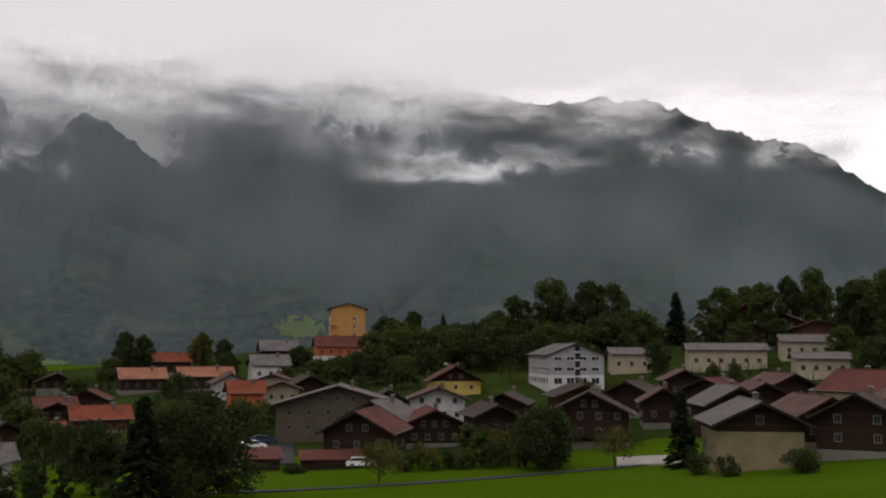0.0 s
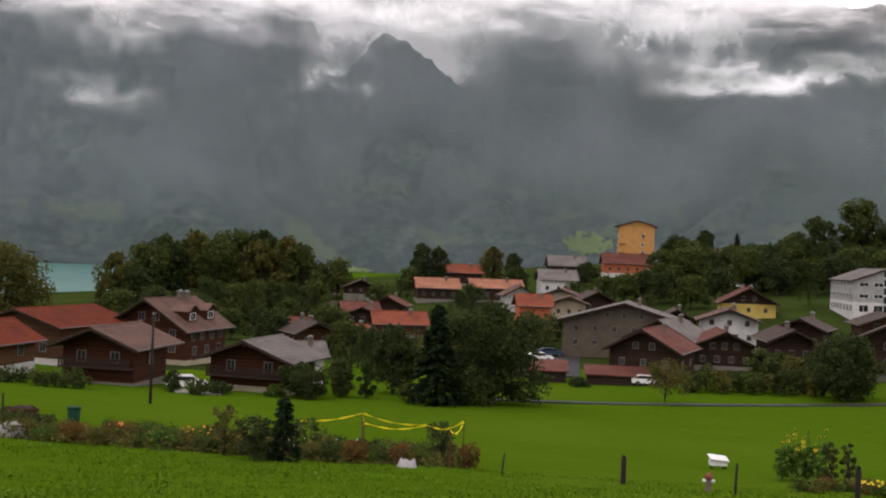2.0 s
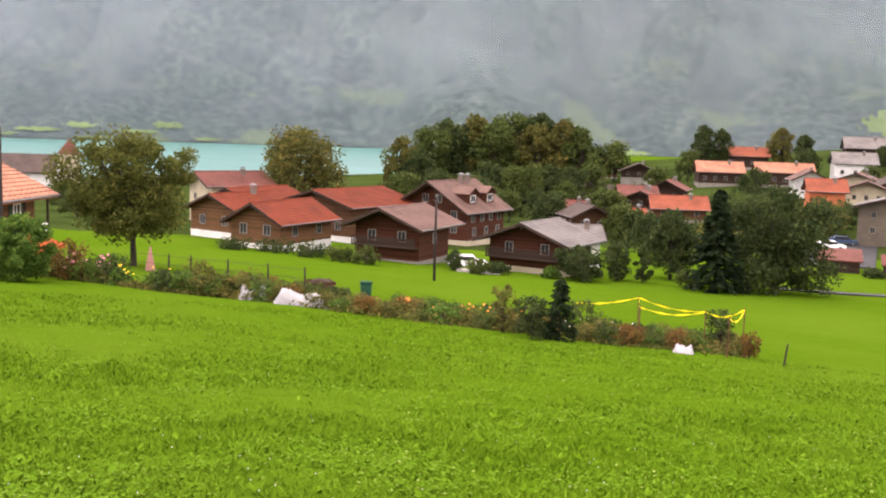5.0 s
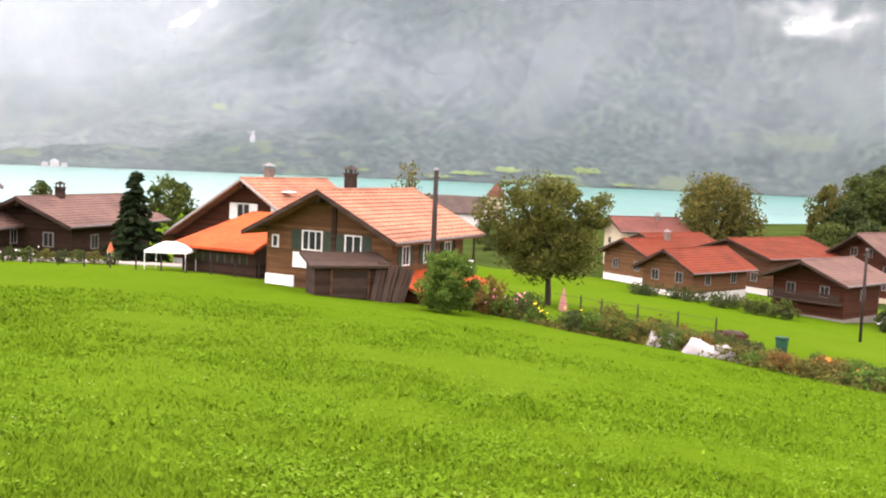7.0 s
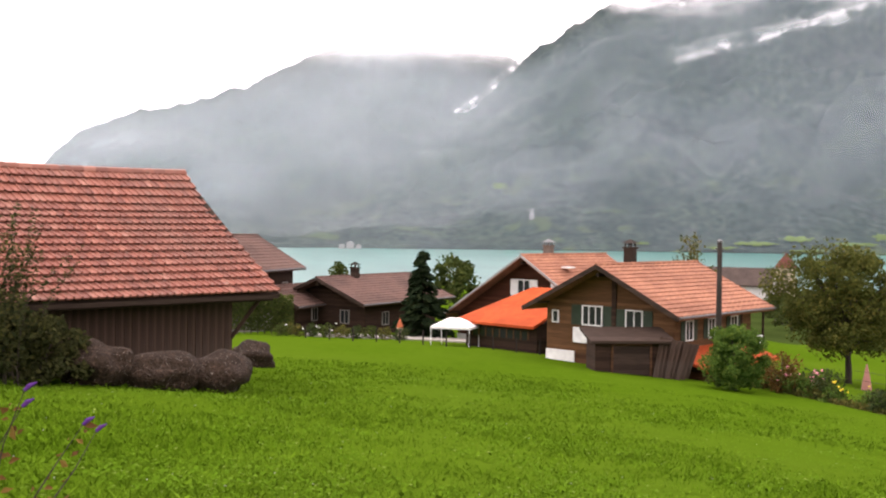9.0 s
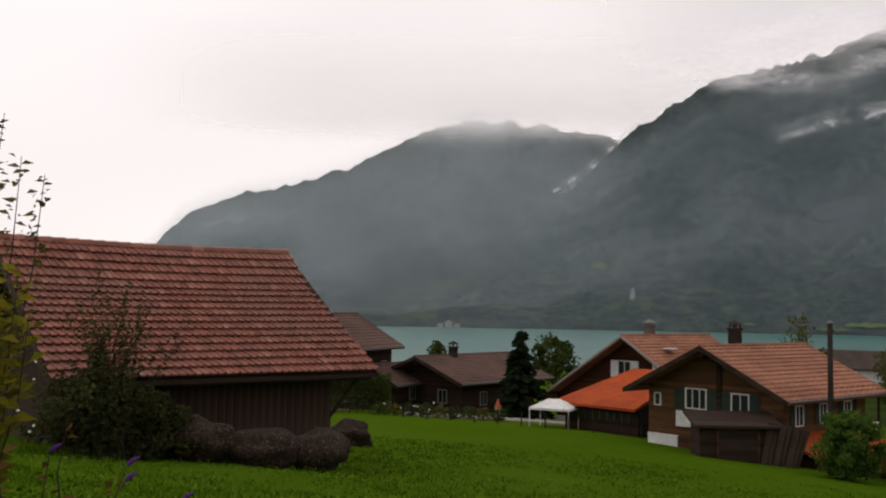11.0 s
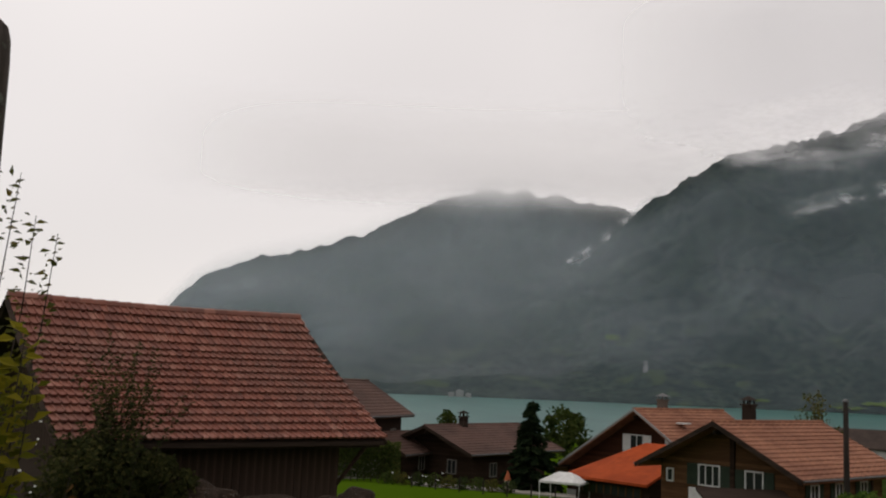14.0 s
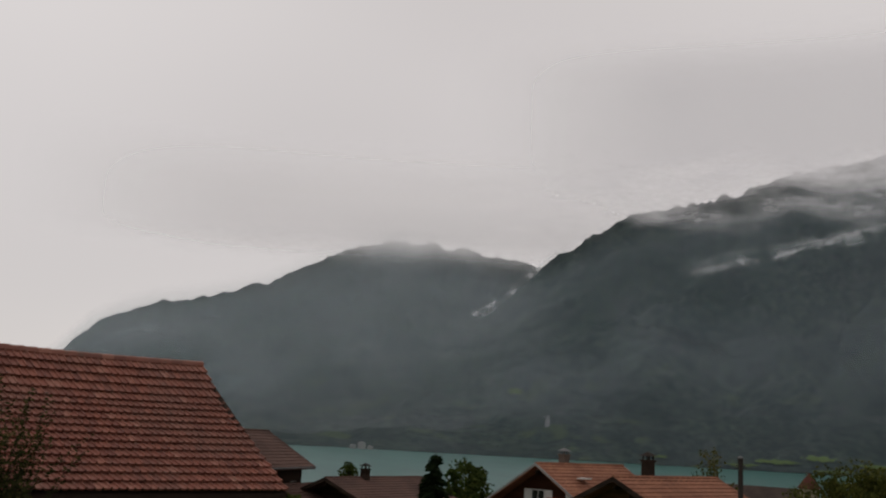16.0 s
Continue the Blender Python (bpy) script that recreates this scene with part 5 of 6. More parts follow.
for row in [(1, 34.9, 232, .85, 10, .8), (0, 33.4, 236, .95, 50, .9), (2, 32.2, 244, 1.05, 120, .9), (1, 30.6, 250, 1.12, 200, .9), (0, 28.4, 256, 1.12, 260, .9),
            (2, 27.0, 258, 1.12, 20, .9), (1, 25.6, 252, 1.05, 300, .9), (0, 24.6, 250, .92, 160, .9), (2, 33.8, 226, .7, 70, 1.1), (3, 34.8, 205, .9, 15, 1), (4, 32.8, 208, .95, 90, 1),
            (3, 31.0, 205, .9, 160, 1), (4, 30.0, 226, 1.1, 220, 1), (3, 27.4, 215, 1.1, 40, .7), (4, 25.2, 222, 1.0, 200, .9), (3, 24.0, 236, 1.0, 130, .9), (3, 22.7, 300, 1.25, 10, 1),
            (4, 23.6, 305, 1.1, 50, 1), (2, 17.9, 320, .78, 40, .8), (2, 16.9, 324, .7, 140, .8), (1, 13.8, 330, .66, 80, 1), (2, 12.6, 318, .55, 10, 1), (3, 18.6, 300, .9, 10, 1), (4, 12.4, 285, .9, 100, 1), (3, 20.4, 250, .8, 70, 1),
            (2, 1.9, 362, .66, 33, 1), (-1, 0.2, 372, .64, 5, .8), (3, 4.3, 306, 1.1, 90, 1.1), (0, -2.6, 296, .62, 10, 1.25), (2, -4.0, 325, .92, 100, 1.1), (0, -6.2, 330, 1.15, 200, 1.0), (2, -8.2, 326, 1.1, 50, 1),
            (0, -9.6, 345, 1.0, 140, 1), (2, -3.2, 300, .7, 220, 1), (3, 2.6, 246, .85, 10, 1.3), (4, 3.9, 258, .9, 60, 1.2), (4, 1.2, 262, .9, 120, 1.2), (3, -0.4, 282, 1.0, 200, 1.3), (4, -2.0, 272, 1.0, 20, 1.2), (3, 7.4, 282, .55, 70, 1.5),
            (4, 8.4, 305, .8, 70, 1.2), (0, -17.6, 332, .92, 70, .7), (2, -19.0, 335, 1.0, 130, .7), (0, -20.4, 335, 1.1, 190, .75), (2, -22.2, 290, .95, 250, .9), (0, -24.0, 285, 1.1, 20, 1),
            (4, -11.9, 238, 1.0, 40, .75), (3, -14.9, 205, .72, 90, .6), (3, -16.1, 205, .72, 190, .6), (4, -9.0, 292, 1.3, 40, 1), (3, -11.0, 300, 1.3, 100, 1), (4, -14.6, 300, 1.0, 160, 1.1), (3, -16.4, 290, .9, 200, 1.1), (4, -18.4, 296, .9, 10, 1.2),
            (3, -21.6, 262, .9, 70, 1), (4, -23.4, 225, .9, 130, 1.1), (3, 6.2, 262, .8, 10, 1.2), (4, 5.2, 270, .8, 80, 1.2), (3, 9.2, 262, .6, 150, 1.2), (4, 15.0, 240, .8, 220, 1.1), (3, 22.4, 165, .6, 10, 1), (4, 20.6, 150, .6, 50, 1), (3, 23.2, 180, .8, 130, 1.2), (4, 26.2, 178, .7, 130, 1.2),
            (0, -27, 270, 1.1, 90, 1), (2, -29, 300, 1.1, 10, 1), (3, -26, 190, 1.0, 200, 1)]:
    more(*row)
conifer(31, 10.8, 6.6, stand(16.8, 105), "broad dark spruce at the foot of the meadow", 9000, 0.24)
tree(32, 12.6, 11.2, L_DARK, stand(13.5, 109), "dense dark maple beside the spruce", 0.2, 17000, 0.2, 44, gaps=0.3)
tree(33, 8.6, 6.8, L_DARK, stand(19.3, 115), "dark green tree by the spruce", 0.8, 5500, 0.2, 20, gaps=0.3)
shrub(34, 3.9, 5.6, L_DARK, stand(24.3, 104), "dense dark shrub in front of the chalet", 2600, 0.16, 12)
shrub(35, 4.6, 3.0, L_DARK, stand(22.3, 108), "tall dark shrub in the gardens", 1600, 0.16, 9)
shrub(36, 4.6, 2.2, L_DARK, stand(20.8, 108), "columnar dark shrub in the gardens", 1400, 0.16, 9)
tree(37, 4.9, 6.2, L_OLIVE, stand(3.8, 117), "small apple tree on the lower meadow", 1.5, 2200, 0.14, 14)
tree(38, 8.6, 8.6, L_DARK, stand(-5.6, 128), "dense dark round tree at the lower edge of the meadow", 0.3, 9000, 0.2, 30, gaps=0.3)
tree(39, 4.8, 5.6, L_OLIVE, stand(-9.5, 126), "small russet fruit tree on the lower meadow", 1.6, 1600, 0.14, 12)
conifer(40, 9.2, 4.2, stand(-13.2, 124), "narrow dark fir beside the khaki house", 4500, 0.22)
shrub(41, 2.4, 2.4, L_DARK, stand(-15.6, 113), "clipped dark shrub before the khaki house", 900, 0.13)
shrub(42, 2.7, 4.0, L_DARK, stand(-19.4, 113), "dark shrub at the wall of the khaki house", 1500, 0.13)
shrub(43, 3.0, 3.0, L_DARK, stand(-13.9, 116), "dark shrub before the khaki house", 1000, 0.13)
for i in range(9):
    shrub(50 + i, random.uniform(2.4, 3.8), random.uniform(2.6, 3.6), (L_DARK, L_TREE, L_OLIVE)[i % 3], stand(2.4 - 0.82 * i, 131 + (i % 2) * 2), "leafy garden hedge shrub along the lane", 900, 0.15, group="hedge along the lane")
for i, (b, d, h, w, leaf) in enumerate([(11.0, 134, 1.6, 3.0, L_DARK), (8.6, 133, 1.2, 3.0, L_DARK), (30.3, 101, 1.6, 2.6, L_TREE), (29.2, 103, 1.3, 3.2, L_DARK), (36.8, 101, 1.8, 3.0, L_TREE), (38.3, 102, 1.6, 3.5, L_TREE),
                                        (40.0, 105, 1.4, 4.0, L_DARK), (42.0, 108, 1.2, 4.5, L_DARK), (44.4, 108, 1.0, 4.0, L_DARK), (18.2, 108, 2.0, 3.0, L_TREE), (26.0, 104, 1.2, 2.4, L_BRIGHT), (31.6, 103, 2.4, 2.0, L_DARK)]):
    shrub(70 + i, h, w, leaf, stand(b, d), "low leafy shrub at the edge of the gardens", 800, 0.13, group="garden shrubs")

rnd = random.Random(31)
for i in range(46):
    more(rnd.choice((3, 4)), rnd.uniform(-11, 4), rnd.uniform(268, 350), rnd.uniform(0.7, 1.25), rnd.uniform(0, 360), rnd.uniform(0.9, 1.4))
for i in range(24):
    more(rnd.choice((3, 4, 0)), rnd.uniform(-27, -15), rnd.uniform(306, 360), rnd.uniform(0.55, 0.95), rnd.uniform(0, 360), rnd.uniform(0.9, 1.3))
for i in range(20):
    more(rnd.choice((3, 4)), rnd.uniform(24, 36), rnd.uniform(190, 228), rnd.uniform(0.5, 0.85), rnd.uniform(0, 360), rnd.uniform(1.0, 1.4))
for i in range(14):
    more(rnd.choice((3, 4)), rnd.uniform(37, 60), rnd.uniform(150, 230), rnd.uniform(0.3, 0.6), rnd.uniform(0, 360), rnd.uniform(1.0, 1.5))

# small trees and shrubs that fill the gardens between the village houses
SMALL = [tree(81, 5, 5, L_DARK, stand(4.6, 200), "dark garden tree between the houses", 0.4, 1300, 0.24, 12, group="garden trees"),
         tree(82, 5, 5, L_TREE, stand(14.5, 215), "green garden tree between the houses", 0.4, 1300, 0.24, 12, group="garden trees"),
         tree(83, 5, 4.4, L_OLIVE, stand(-8.0, 205), "yellowing garden tree between the houses", 0.4, 1300, 0.24, 12, group="garden trees")]
rnd = random.Random(17)
count = 0
THICKET = Geo()
while count < 350:
    b, d = rnd.uniform(-27, 27), rnd.uniform(138, 345)
    p = at(b, d)
    if -8.5 < b < 0 and 195 < d < 232 or b > 22 and d < 160 or -13.5 < b < -8 and d < 250 or 7 < b < 13 and d < 175:
        continue
    if any(math.hypot(p.x - q[0], p.y - q[1]) < q[2] * 0.62 + 1.5 for q in HOUSES):
        continue
    k = rnd.uniform(0.55, 1.35)
    m = stand(b, d, rnd.uniform(0, 360)) @ Matrix.Diagonal((k * rnd.uniform(0.9, 1.5), k * rnd.uniform(0.9, 1.5), k, 1))
    if d < 200 and count % 2 == 0:
        copy_thing(rnd.choice(SMALL), m)
    else:
        me = rnd.choice(SMALL[:2]).children[1].data
        THICKET.add([v.co for v in me.vertices], [tuple(q.vertices) for q in me.polygons], m)
    count += 1
tagged(single("garden_shrubbery", THICKET, L_DARK, Matrix(), "dark hedges and shrubs filling the village gardens", "shrubs"), kind="stuff")

# lane and paved yard ----------------------------------------------------


def ribbon(name, rows, width, mat, label, lift=0.05):
    g = Geo()
    for b, d in rows:
        p, q = at(b, d - width / 2), at(b, d + width / 2)
        g.v += [(p.x, p.y, p.z + lift), (q.x, q.y, q.z + lift), (p.x, p.y, p.z - 0.4), (q.x, q.y, q.z - 0.4)]
    for i in range(len(rows) - 1):
        a, c = 4 * i, 4 * i + 4
        g.f += [(a, a + 1, c + 1, c), (a + 2, a, c, c + 2), (a + 1, a + 3, c + 3, c + 1)]
    single(name, g, mat, Matrix(), label, "road", kind="structure")


ribbon("road", [(13.5 - 0.5 * i, 113.5 + 0.1 * i + 0.004 * i * i) for i in range(84)], 1.5, ASPHALT, "narrow asphalt lane crossing the lower meadow", 0.14)
ribbon("pavement", [(12.6 - 0.5 * i, 156) for i in range(9)], 26, ASPHALT, "wet asphalt yard between the houses", 0.2)
ribbon("pavement", [(-9.6 - 0.5 * i, 132) for i in range(8)], 9, GRAVEL, "pale gravel drive beside the khaki house", 0.2)
ribbon("pavement", [(80 - 0.7 * i, 78) for i in range(18)], 5, GRAVEL, "pale gravel path before the chalets", 0.1)
ribbon("pavement", [(31.5 - 0.5 * i, 104) for i in range(6)], 4, GRAVEL, "pale gravel drive between the chalets", 0.15)


def car(m, paint, label):
    ob = thing("car", m, label, "car", "parked cars")
    g = Geo().slab([(-2.1, 0.35), (2.1, 0.35), (2.15, 0.7), (1.9, 0.88), (1.1, 0.95), (0.6, 1.42), (-1.3, 1.45), (-1.95, 0.98), (-2.15, 0.85)], 1.7, pose(0, -0.85, 0))
    part("body", g, paint, ob)
    part("glazing", Geo().slab([(1.0, 0.97), (0.58, 1.36), (-1.25, 1.38), (-1.75, 0.98)], 1.74, pose(0, -0.87, 0)), GLASS, ob)
    for x in (-1.3, 1.3):
        for y in (-0.82, 0.82):
            w = part("wheel", Geo().tube([(x, y - 0.1, 0.32), (x, y + 0.1, 0.32)], [0.32, 0.32], 14), plain_rubber, ob)
            part("rim", Geo().tube([(x, y - 0.11, 0.32), (x, y + 0.11, 0.32)], [0.19, 0.19], 10), IRON, w)
    for y in (-0.6, 0.6):
        part("headlight", Geo().box((2.1, y, 0.68), (0.1, 0.3, 0.14)), PAINT, ob)


plain_rubber = plain("rubber", (0.02, 0.02, 0.02), 0.8)
CAR_WHITE, CAR_BLUE = plain("white_lacquer", (0.7, 0.7, 0.7), 0.25, 20, 1, 0.02, spec=0.5), plain("blue_lacquer", (0.03, 0.05, 0.09), 0.25, 20, 1, 0.02, spec=0.5)
car(stand(10.9, 162, 10, 0.2), CAR_WHITE, "white car parked in the asphalt yard")
car(stand(9.7, 147, 80, 0.2), CAR_WHITE, "white car parked beside the low garage")
car(stand(10.3, 169, 15, 0.2), CAR_BLUE, "dark blue car parked in the asphalt yard")
car(stand(4.8, 137, 5, 0.0), CAR_WHITE, "white car parked behind the carport")
car(stand(30.9, 106, 5, 0.15), CAR_WHITE, "white car parked between two chalets")


def shed(b, d, turn, w, l, h, rise, roof, wall, label):
    ob = thing("shed", stand(b, d, turn), label, "shed", "sheds")
    part("wall", Geo().slab([(-w / 2, -1), (w / 2, -1), (w / 2, h), (-w / 2, h + rise)], l, pose(0, -l / 2, 0)), wall, ob)
    part("roof", Geo().slab([(-w / 2 - 0.4, h + rise + 0.1), (w / 2 + 0.4, h - 0.1), (w / 2 + 0.4, h + 0.06), (-w / 2 - 0.4, h + rise + 0.26)], l + 0.7, pose(0, -l / 2 - 0.35, 0)), roof, ob)
    part("door", Geo().box((w / 2 + 0.03, 0, h * 0.45), (0.06, l * 0.5, h * 0.85)), W_TRIM, ob)
    return ob


shed(10.4, 139, -88, 4.0, 4.8, 1.6, 0.9, T_RUST, W_DARK, "low garage with a rusty red roof")
shed(6.5, 138, -86, 3.6, 8.2, 1.3, 0.7, T_RUST, W_DARK, "long low carport with a rusty red roof")
SH = shed(61.6, 57.3, -75, 2.2, 4.1, 1.9, 0.3, W_TRIM, W_DARK, "small weathered timber shed before the chalet")
for y in (-1.1, 1.1):
    part("door_frame", Geo().box((1.17, y, 0.85), (0.07, 0.12, 1.8)), W_BROWN, SH)
part("door_frame", Geo().box((1.17, 0, 1.72), (0.07, 2.32, 0.12)), W_BROWN, SH)
LB = thing("board_stack", stand(58.9, 56.2, -10), "dark weathered boards leaning against the shed", "boards")
for i in range(9):
    part("board", Geo().box((0, 0, 0), (0.28, 0.05, 2.6 - 0.08 * i)), W_BARN, LB).matrix_local = pose(-0.9 + i * 0.22, 0.12 * (i % 3), 1.0, -12, 8 + i, 4 * (i % 4))

# poles, posts, fences ---------------------------------------------------


def mast(b, d, h, r, label, lean=0.0):
    ob = thing("utility_pole", stand(b, d) @ pose(0, 0, 0, 0, lean, 0), label, "pole", "utility poles")
    part("shaft", Geo().tube([(0, 0, -1), (0, 0, h * 0.5), (0, 0, h)], [r, r * 0.9, r * 0.75], 10), POLE, ob, smooth=True)
    part("cap", Geo().tube([(0, 0, h), (0, 0, h + 0.06), (0, 0, h + 0.16)], [r * 0.95, r * 0.95, r * 0.2], 10), IRON, ob)
    part("bracket", Geo().box((0, 0.05, h - 0.35), (0.5, 0.08, 0.08)), IRON, ob)


mast(56.55, 55, 7.7, 0.165, "tall dark wooden utility pole by the hedge")
mast(32.8, 87, 7.5, 0.13, "dark wooden utility pole on the lower meadow")


def post(b, d, h, r, label, mat=None, lean=0.0):
    single("fence_post", Geo().tube([(0, 0, -0.5), (0, 0, h * 0.9), (0, 0, h), (0.02, 0, h + 0.02)], [r, r, r * 0.9, r * 0.3], 8), mat or POLE, stand(b, d) @ pose(0, 0, 0, 0, lean, 0), label, "post", "fence posts")


post(5.94, 42.5, 1.2, 0.11, "thick dark wooden post standing in the meadow")
post(-0.16, 40.2, 1.2, 0.05, "thin dark wooden stake in the meadow", None, 2)
post(12.84, 43.5, 0.95, 0.04, "thin leaning wooden stake in the meadow", None, 6)
post(-6.4, 39.0, 1.35, 0.1, "thick dark wooden post at the flower bed")
for b, d in ((47.9, 59), (46.7, 58.5), (44.65, 58), (42.4, 57), (40.3, 56.5)):
    post(b, d, 1.75, 0.05, "slim weathered garden fence post", POLE)
F = thing("wire_fence", Matrix(), "slack wire fence strung between slim posts", "fence")
for h in (0.6, 1.1, 1.6):
    part("wire", Geo().tube([tuple(at(b, d, h)) for b, d in ((49.5, 60), (47.9, 59), (46.7, 58.5), (44.65, 58), (42.4, 57), (40.3, 56.5))], [0.012] * 6, 5), POLE, F)
for i in range(12):
    post(80 - i * 1.35, 71 - 0.4 * i, 1.0, 0.05, "low weathered stake of the meadow fence")

# garden strip -----------------------------------------------------------
EDGE = [(55, 56.5), (48, 51.5), (42, 49.5), (38, 47.5), (33, 45), (28, 43.8), (22, 44.0), (14.6, 46.0)]


def edge(b):
    for (b0, d0), (b1, d1) in zip(EDGE, EDGE[1:]):
        if b1 <= b <= b0:
            return d0 + (d1 - d0) * (b0 - b) / (b0 - b1)
    return EDGE[-1][1]


rnd = random.Random(5)
BUSH = [shrub(100 + i, 1.0, 1.3, leaf, stand(53 - i * 6, edge(53 - i * 6) + 1.5), lab, 420, 0.06, 7, group="garden strip")
        for i, (leaf, lab) in enumerate([(L_TREE, "green garden perennials in the vegetable strip"), (L_BRIGHT, "fresh green vegetable plants in the strip"), (L_RUST, "russet autumn plants in the vegetable strip"),
                                         (L_OLIVE, "yellowing plants in the vegetable strip"), (L_DARK, "dark green bushy plants in the strip")])]
for i in range(210):
    b = rnd.uniform(15.0, 54.5)
    depth = 3.0 if b > 43 else 4.5 if 35.4 < b < 38 else 8.5
    d = edge(b) + 0.8 + rnd.random() ** 1.3 * depth
    k = rnd.uniform(0.5, 1.15) * (1.25 if b > 43 else 0.95)
    w = rnd.choices((0, 1, 2, 3, 4), (2, 3, 2.4 if 22 < b < 38 else 0.8, 4, 1))[0]
    copy_thing(BUSH[w], stand(b, d, rnd.uniform(0, 360)) @ Matrix.Diagonal((k * rnd.uniform(0.8, 1.5), k * rnd.uniform(0.8, 1.5), k, 1)))
g = Geo()
for i in range(15000):
    b = rnd.uniform(14.8, 55)
    p = at(b, edge(b) + rnd.random() * (2.6 if b > 43 else 8.5))
    p.z += rnd.random() ** 1.5 * (0.35 + 0.45 * noise.noise(p * 0.5))
    u = Vector((rnd.gauss(0, 1), rnd.gauss(0, 1), rnd.gauss(0.4, 1))).normalized()
    v = u.orthogonal().normalized()
    q = rnd.uniform(0.04, 0.11)
    g.add([p - u * q, p + v * q * 0.6, p + u * q, p - v * q * 0.6], [(0, 1, 2, 3)])
tagged(single("undergrowth", g, L_OLIVE, Matrix(), "tangled low plants of the vegetable strip", "plants"), kind="stuff")
shrub(121, 2.1, 1.7, L_DARK, stand(26.9, 42.4), "small dark bushy shrub in the garden strip", 1800, 0.06, 10)
conifer(122, 2.8, 1.5, stand(25.4, 43), "small dark pointed conifer in the garden strip", 1600, 0.1)
shrub(123, 2.6, 1.4, L_OLIVE, stand(28.6, 44), "slender olive green garden tree", 900, 0.06)
shrub(124, 2.0, 1.6, L_TREE, stand(24.0, 47.5), "leafy green garden shrub", 800, 0.07)
shrub(125, 2.3, 1.7, L_DARK, stand(16.4, 50), "dark round shrub at the end of the strip", 900, 0.07)
shrub(126, 1.3, 1.0, L_RUST, stand(14.7, 46.5), "rusty dried plants at the end of the strip", 500, 0.06)
shrub(127, 3.7, 3.4, L_BRIGHT, stand(55.6, 53.5), "tall fresh green hazel bush beside the pole", 8000, 0.09, 18)
shrub(128, 2.4, 2.2, L_RUST, stand(53.3, 56), "russet brown hedge bush beside the lean-to", 1200, 0.07)
shrub(129, 1.8, 2.4, L_DARK, stand(51.0, 55), "dark bramble bush at the garden fence", 900, 0.07)
shrub(130, 1.8, 2.0, L_OLIVE, stand(46.2, 53), "dark arching shrub at the garden fence", 900, 0.07)
PINKF, PURPLE, WHITE_FL, YELLOW_FL, ORANGE_FL = (plain(n, c, 0.7, 30, 5, 0.1) for n, c in (("pink_petals", (0.55, 0.2, 0.25)), ("purple_petals", (0.07, 0.02, 0.13)), ("white_petals", (0.7, 0.7, 0.66)),
                                                                                            ("yellow_petals", (0.62, 0.45, 0.03)), ("orange_petals", (0.6, 0.2, 0.04))))


def blossoms(b, d, spread, low, high, n, mat, label, size=0.05, seed=1):
    r, g = random.Random(seed), Geo()
    for i in range(n):
        p = at(b + r.uniform(-spread, spread), d + r.uniform(-1, 1), r.uniform(low, high))
        g.blob(p, (size, size, size * 0.7), i, 0.3, 6, 4)
    tagged(single("flowers", g, mat, Matrix(), label, "flowers"), kind="stuff")


blossoms(52.3, 56.5, 1.3, 0.7, 1.5, 26, PINKF, "pale pink roses on the garden bushes", 0.1, 1)
blossoms(31, 49, 4, 0.5, 1.0, 30, ORANGE_FL, "small orange flowers in the vegetable strip", 0.07, 2)
blossoms(24, 48, 4, 0.4, 1.0, 18, WHITE_FL, "small white flowers in the vegetable strip", 0.06, 3)
blossoms(48, 54, 3, 0.5, 1.2, 18, YELLOW_FL, "small yellow flowers in the garden strip", 0.06, 4)


def fleece(b0, b1, d, h, seed, label):
    g = Geo()
    n = 26
    for i in range(n + 1):
        p = at(b0 + (b1 - b0) * i / n, d)
        out = Vector((p.x, p.y, 0)).normalized()
        hh = h * (0.75 + 0.4 * noise.noise(Vector((i * 0.15, seed * 3.7, 0)))) * min(1, 6 * min(i + 0.3, n - i + 0.3) / n)
        for k in range(9):
            t = math.pi * k / 8
            wob = 1 + 0.12 * noise.noise(Vector((i * 0.9, k * 0.8, seed)))
            g.v.append(tuple(p - out * math.cos(t) * 0.7 * wob + Vector((0, 0, math.sin(t) * hh * wob - 0.05))))
    for i in range(n):
        for k in range(8):
            g.f.append((i * 9 + k, i * 9 + k + 1, i * 9 + k + 10, i * 9 + k + 9))
    single("crop_cover", g, FLEECE, Matrix(), label, "sheet", "crop covers", smooth=True)


FLEECE = plain("white_fleece", (0.23, 0.225, 0.225), 0.9, 4, 1, 0.8, spec=0.05)
fleece(44.1, 42.3, 51.0, 1.0, 1, "crumpled white fleece over a garden row")
fleece(42.1, 38.9, 49.8, 0.85, 2, "crumpled white fleece over a garden row")
fleece(18.9, 17.7, 44.2, 0.55, 3, "crumpled white plastic sheet at the bed's edge")


def water_butt():
    ob = thing("water_butt", stand(36.75, 60), "dark green plastic rain barrel with a rim", "barrel")
    part("body", Geo().tube([(0, 0, -0.3), (0, 0, 0.3), (0, 0, 1.0)], [0.3, 0.32, 0.36], 18), BUTT, ob, smooth=True)
    part("rim", Geo().tube([(0, 0, 0.98), (0, 0, 1.06)], [0.39, 0.39], 18), BUTT, ob)
    part("lid", Geo().tube([(0, 0, 1.06), (0, 0, 1.1), (0, 0, 1.13)], [0.37, 0.36, 0.1], 18), BUTT, ob)


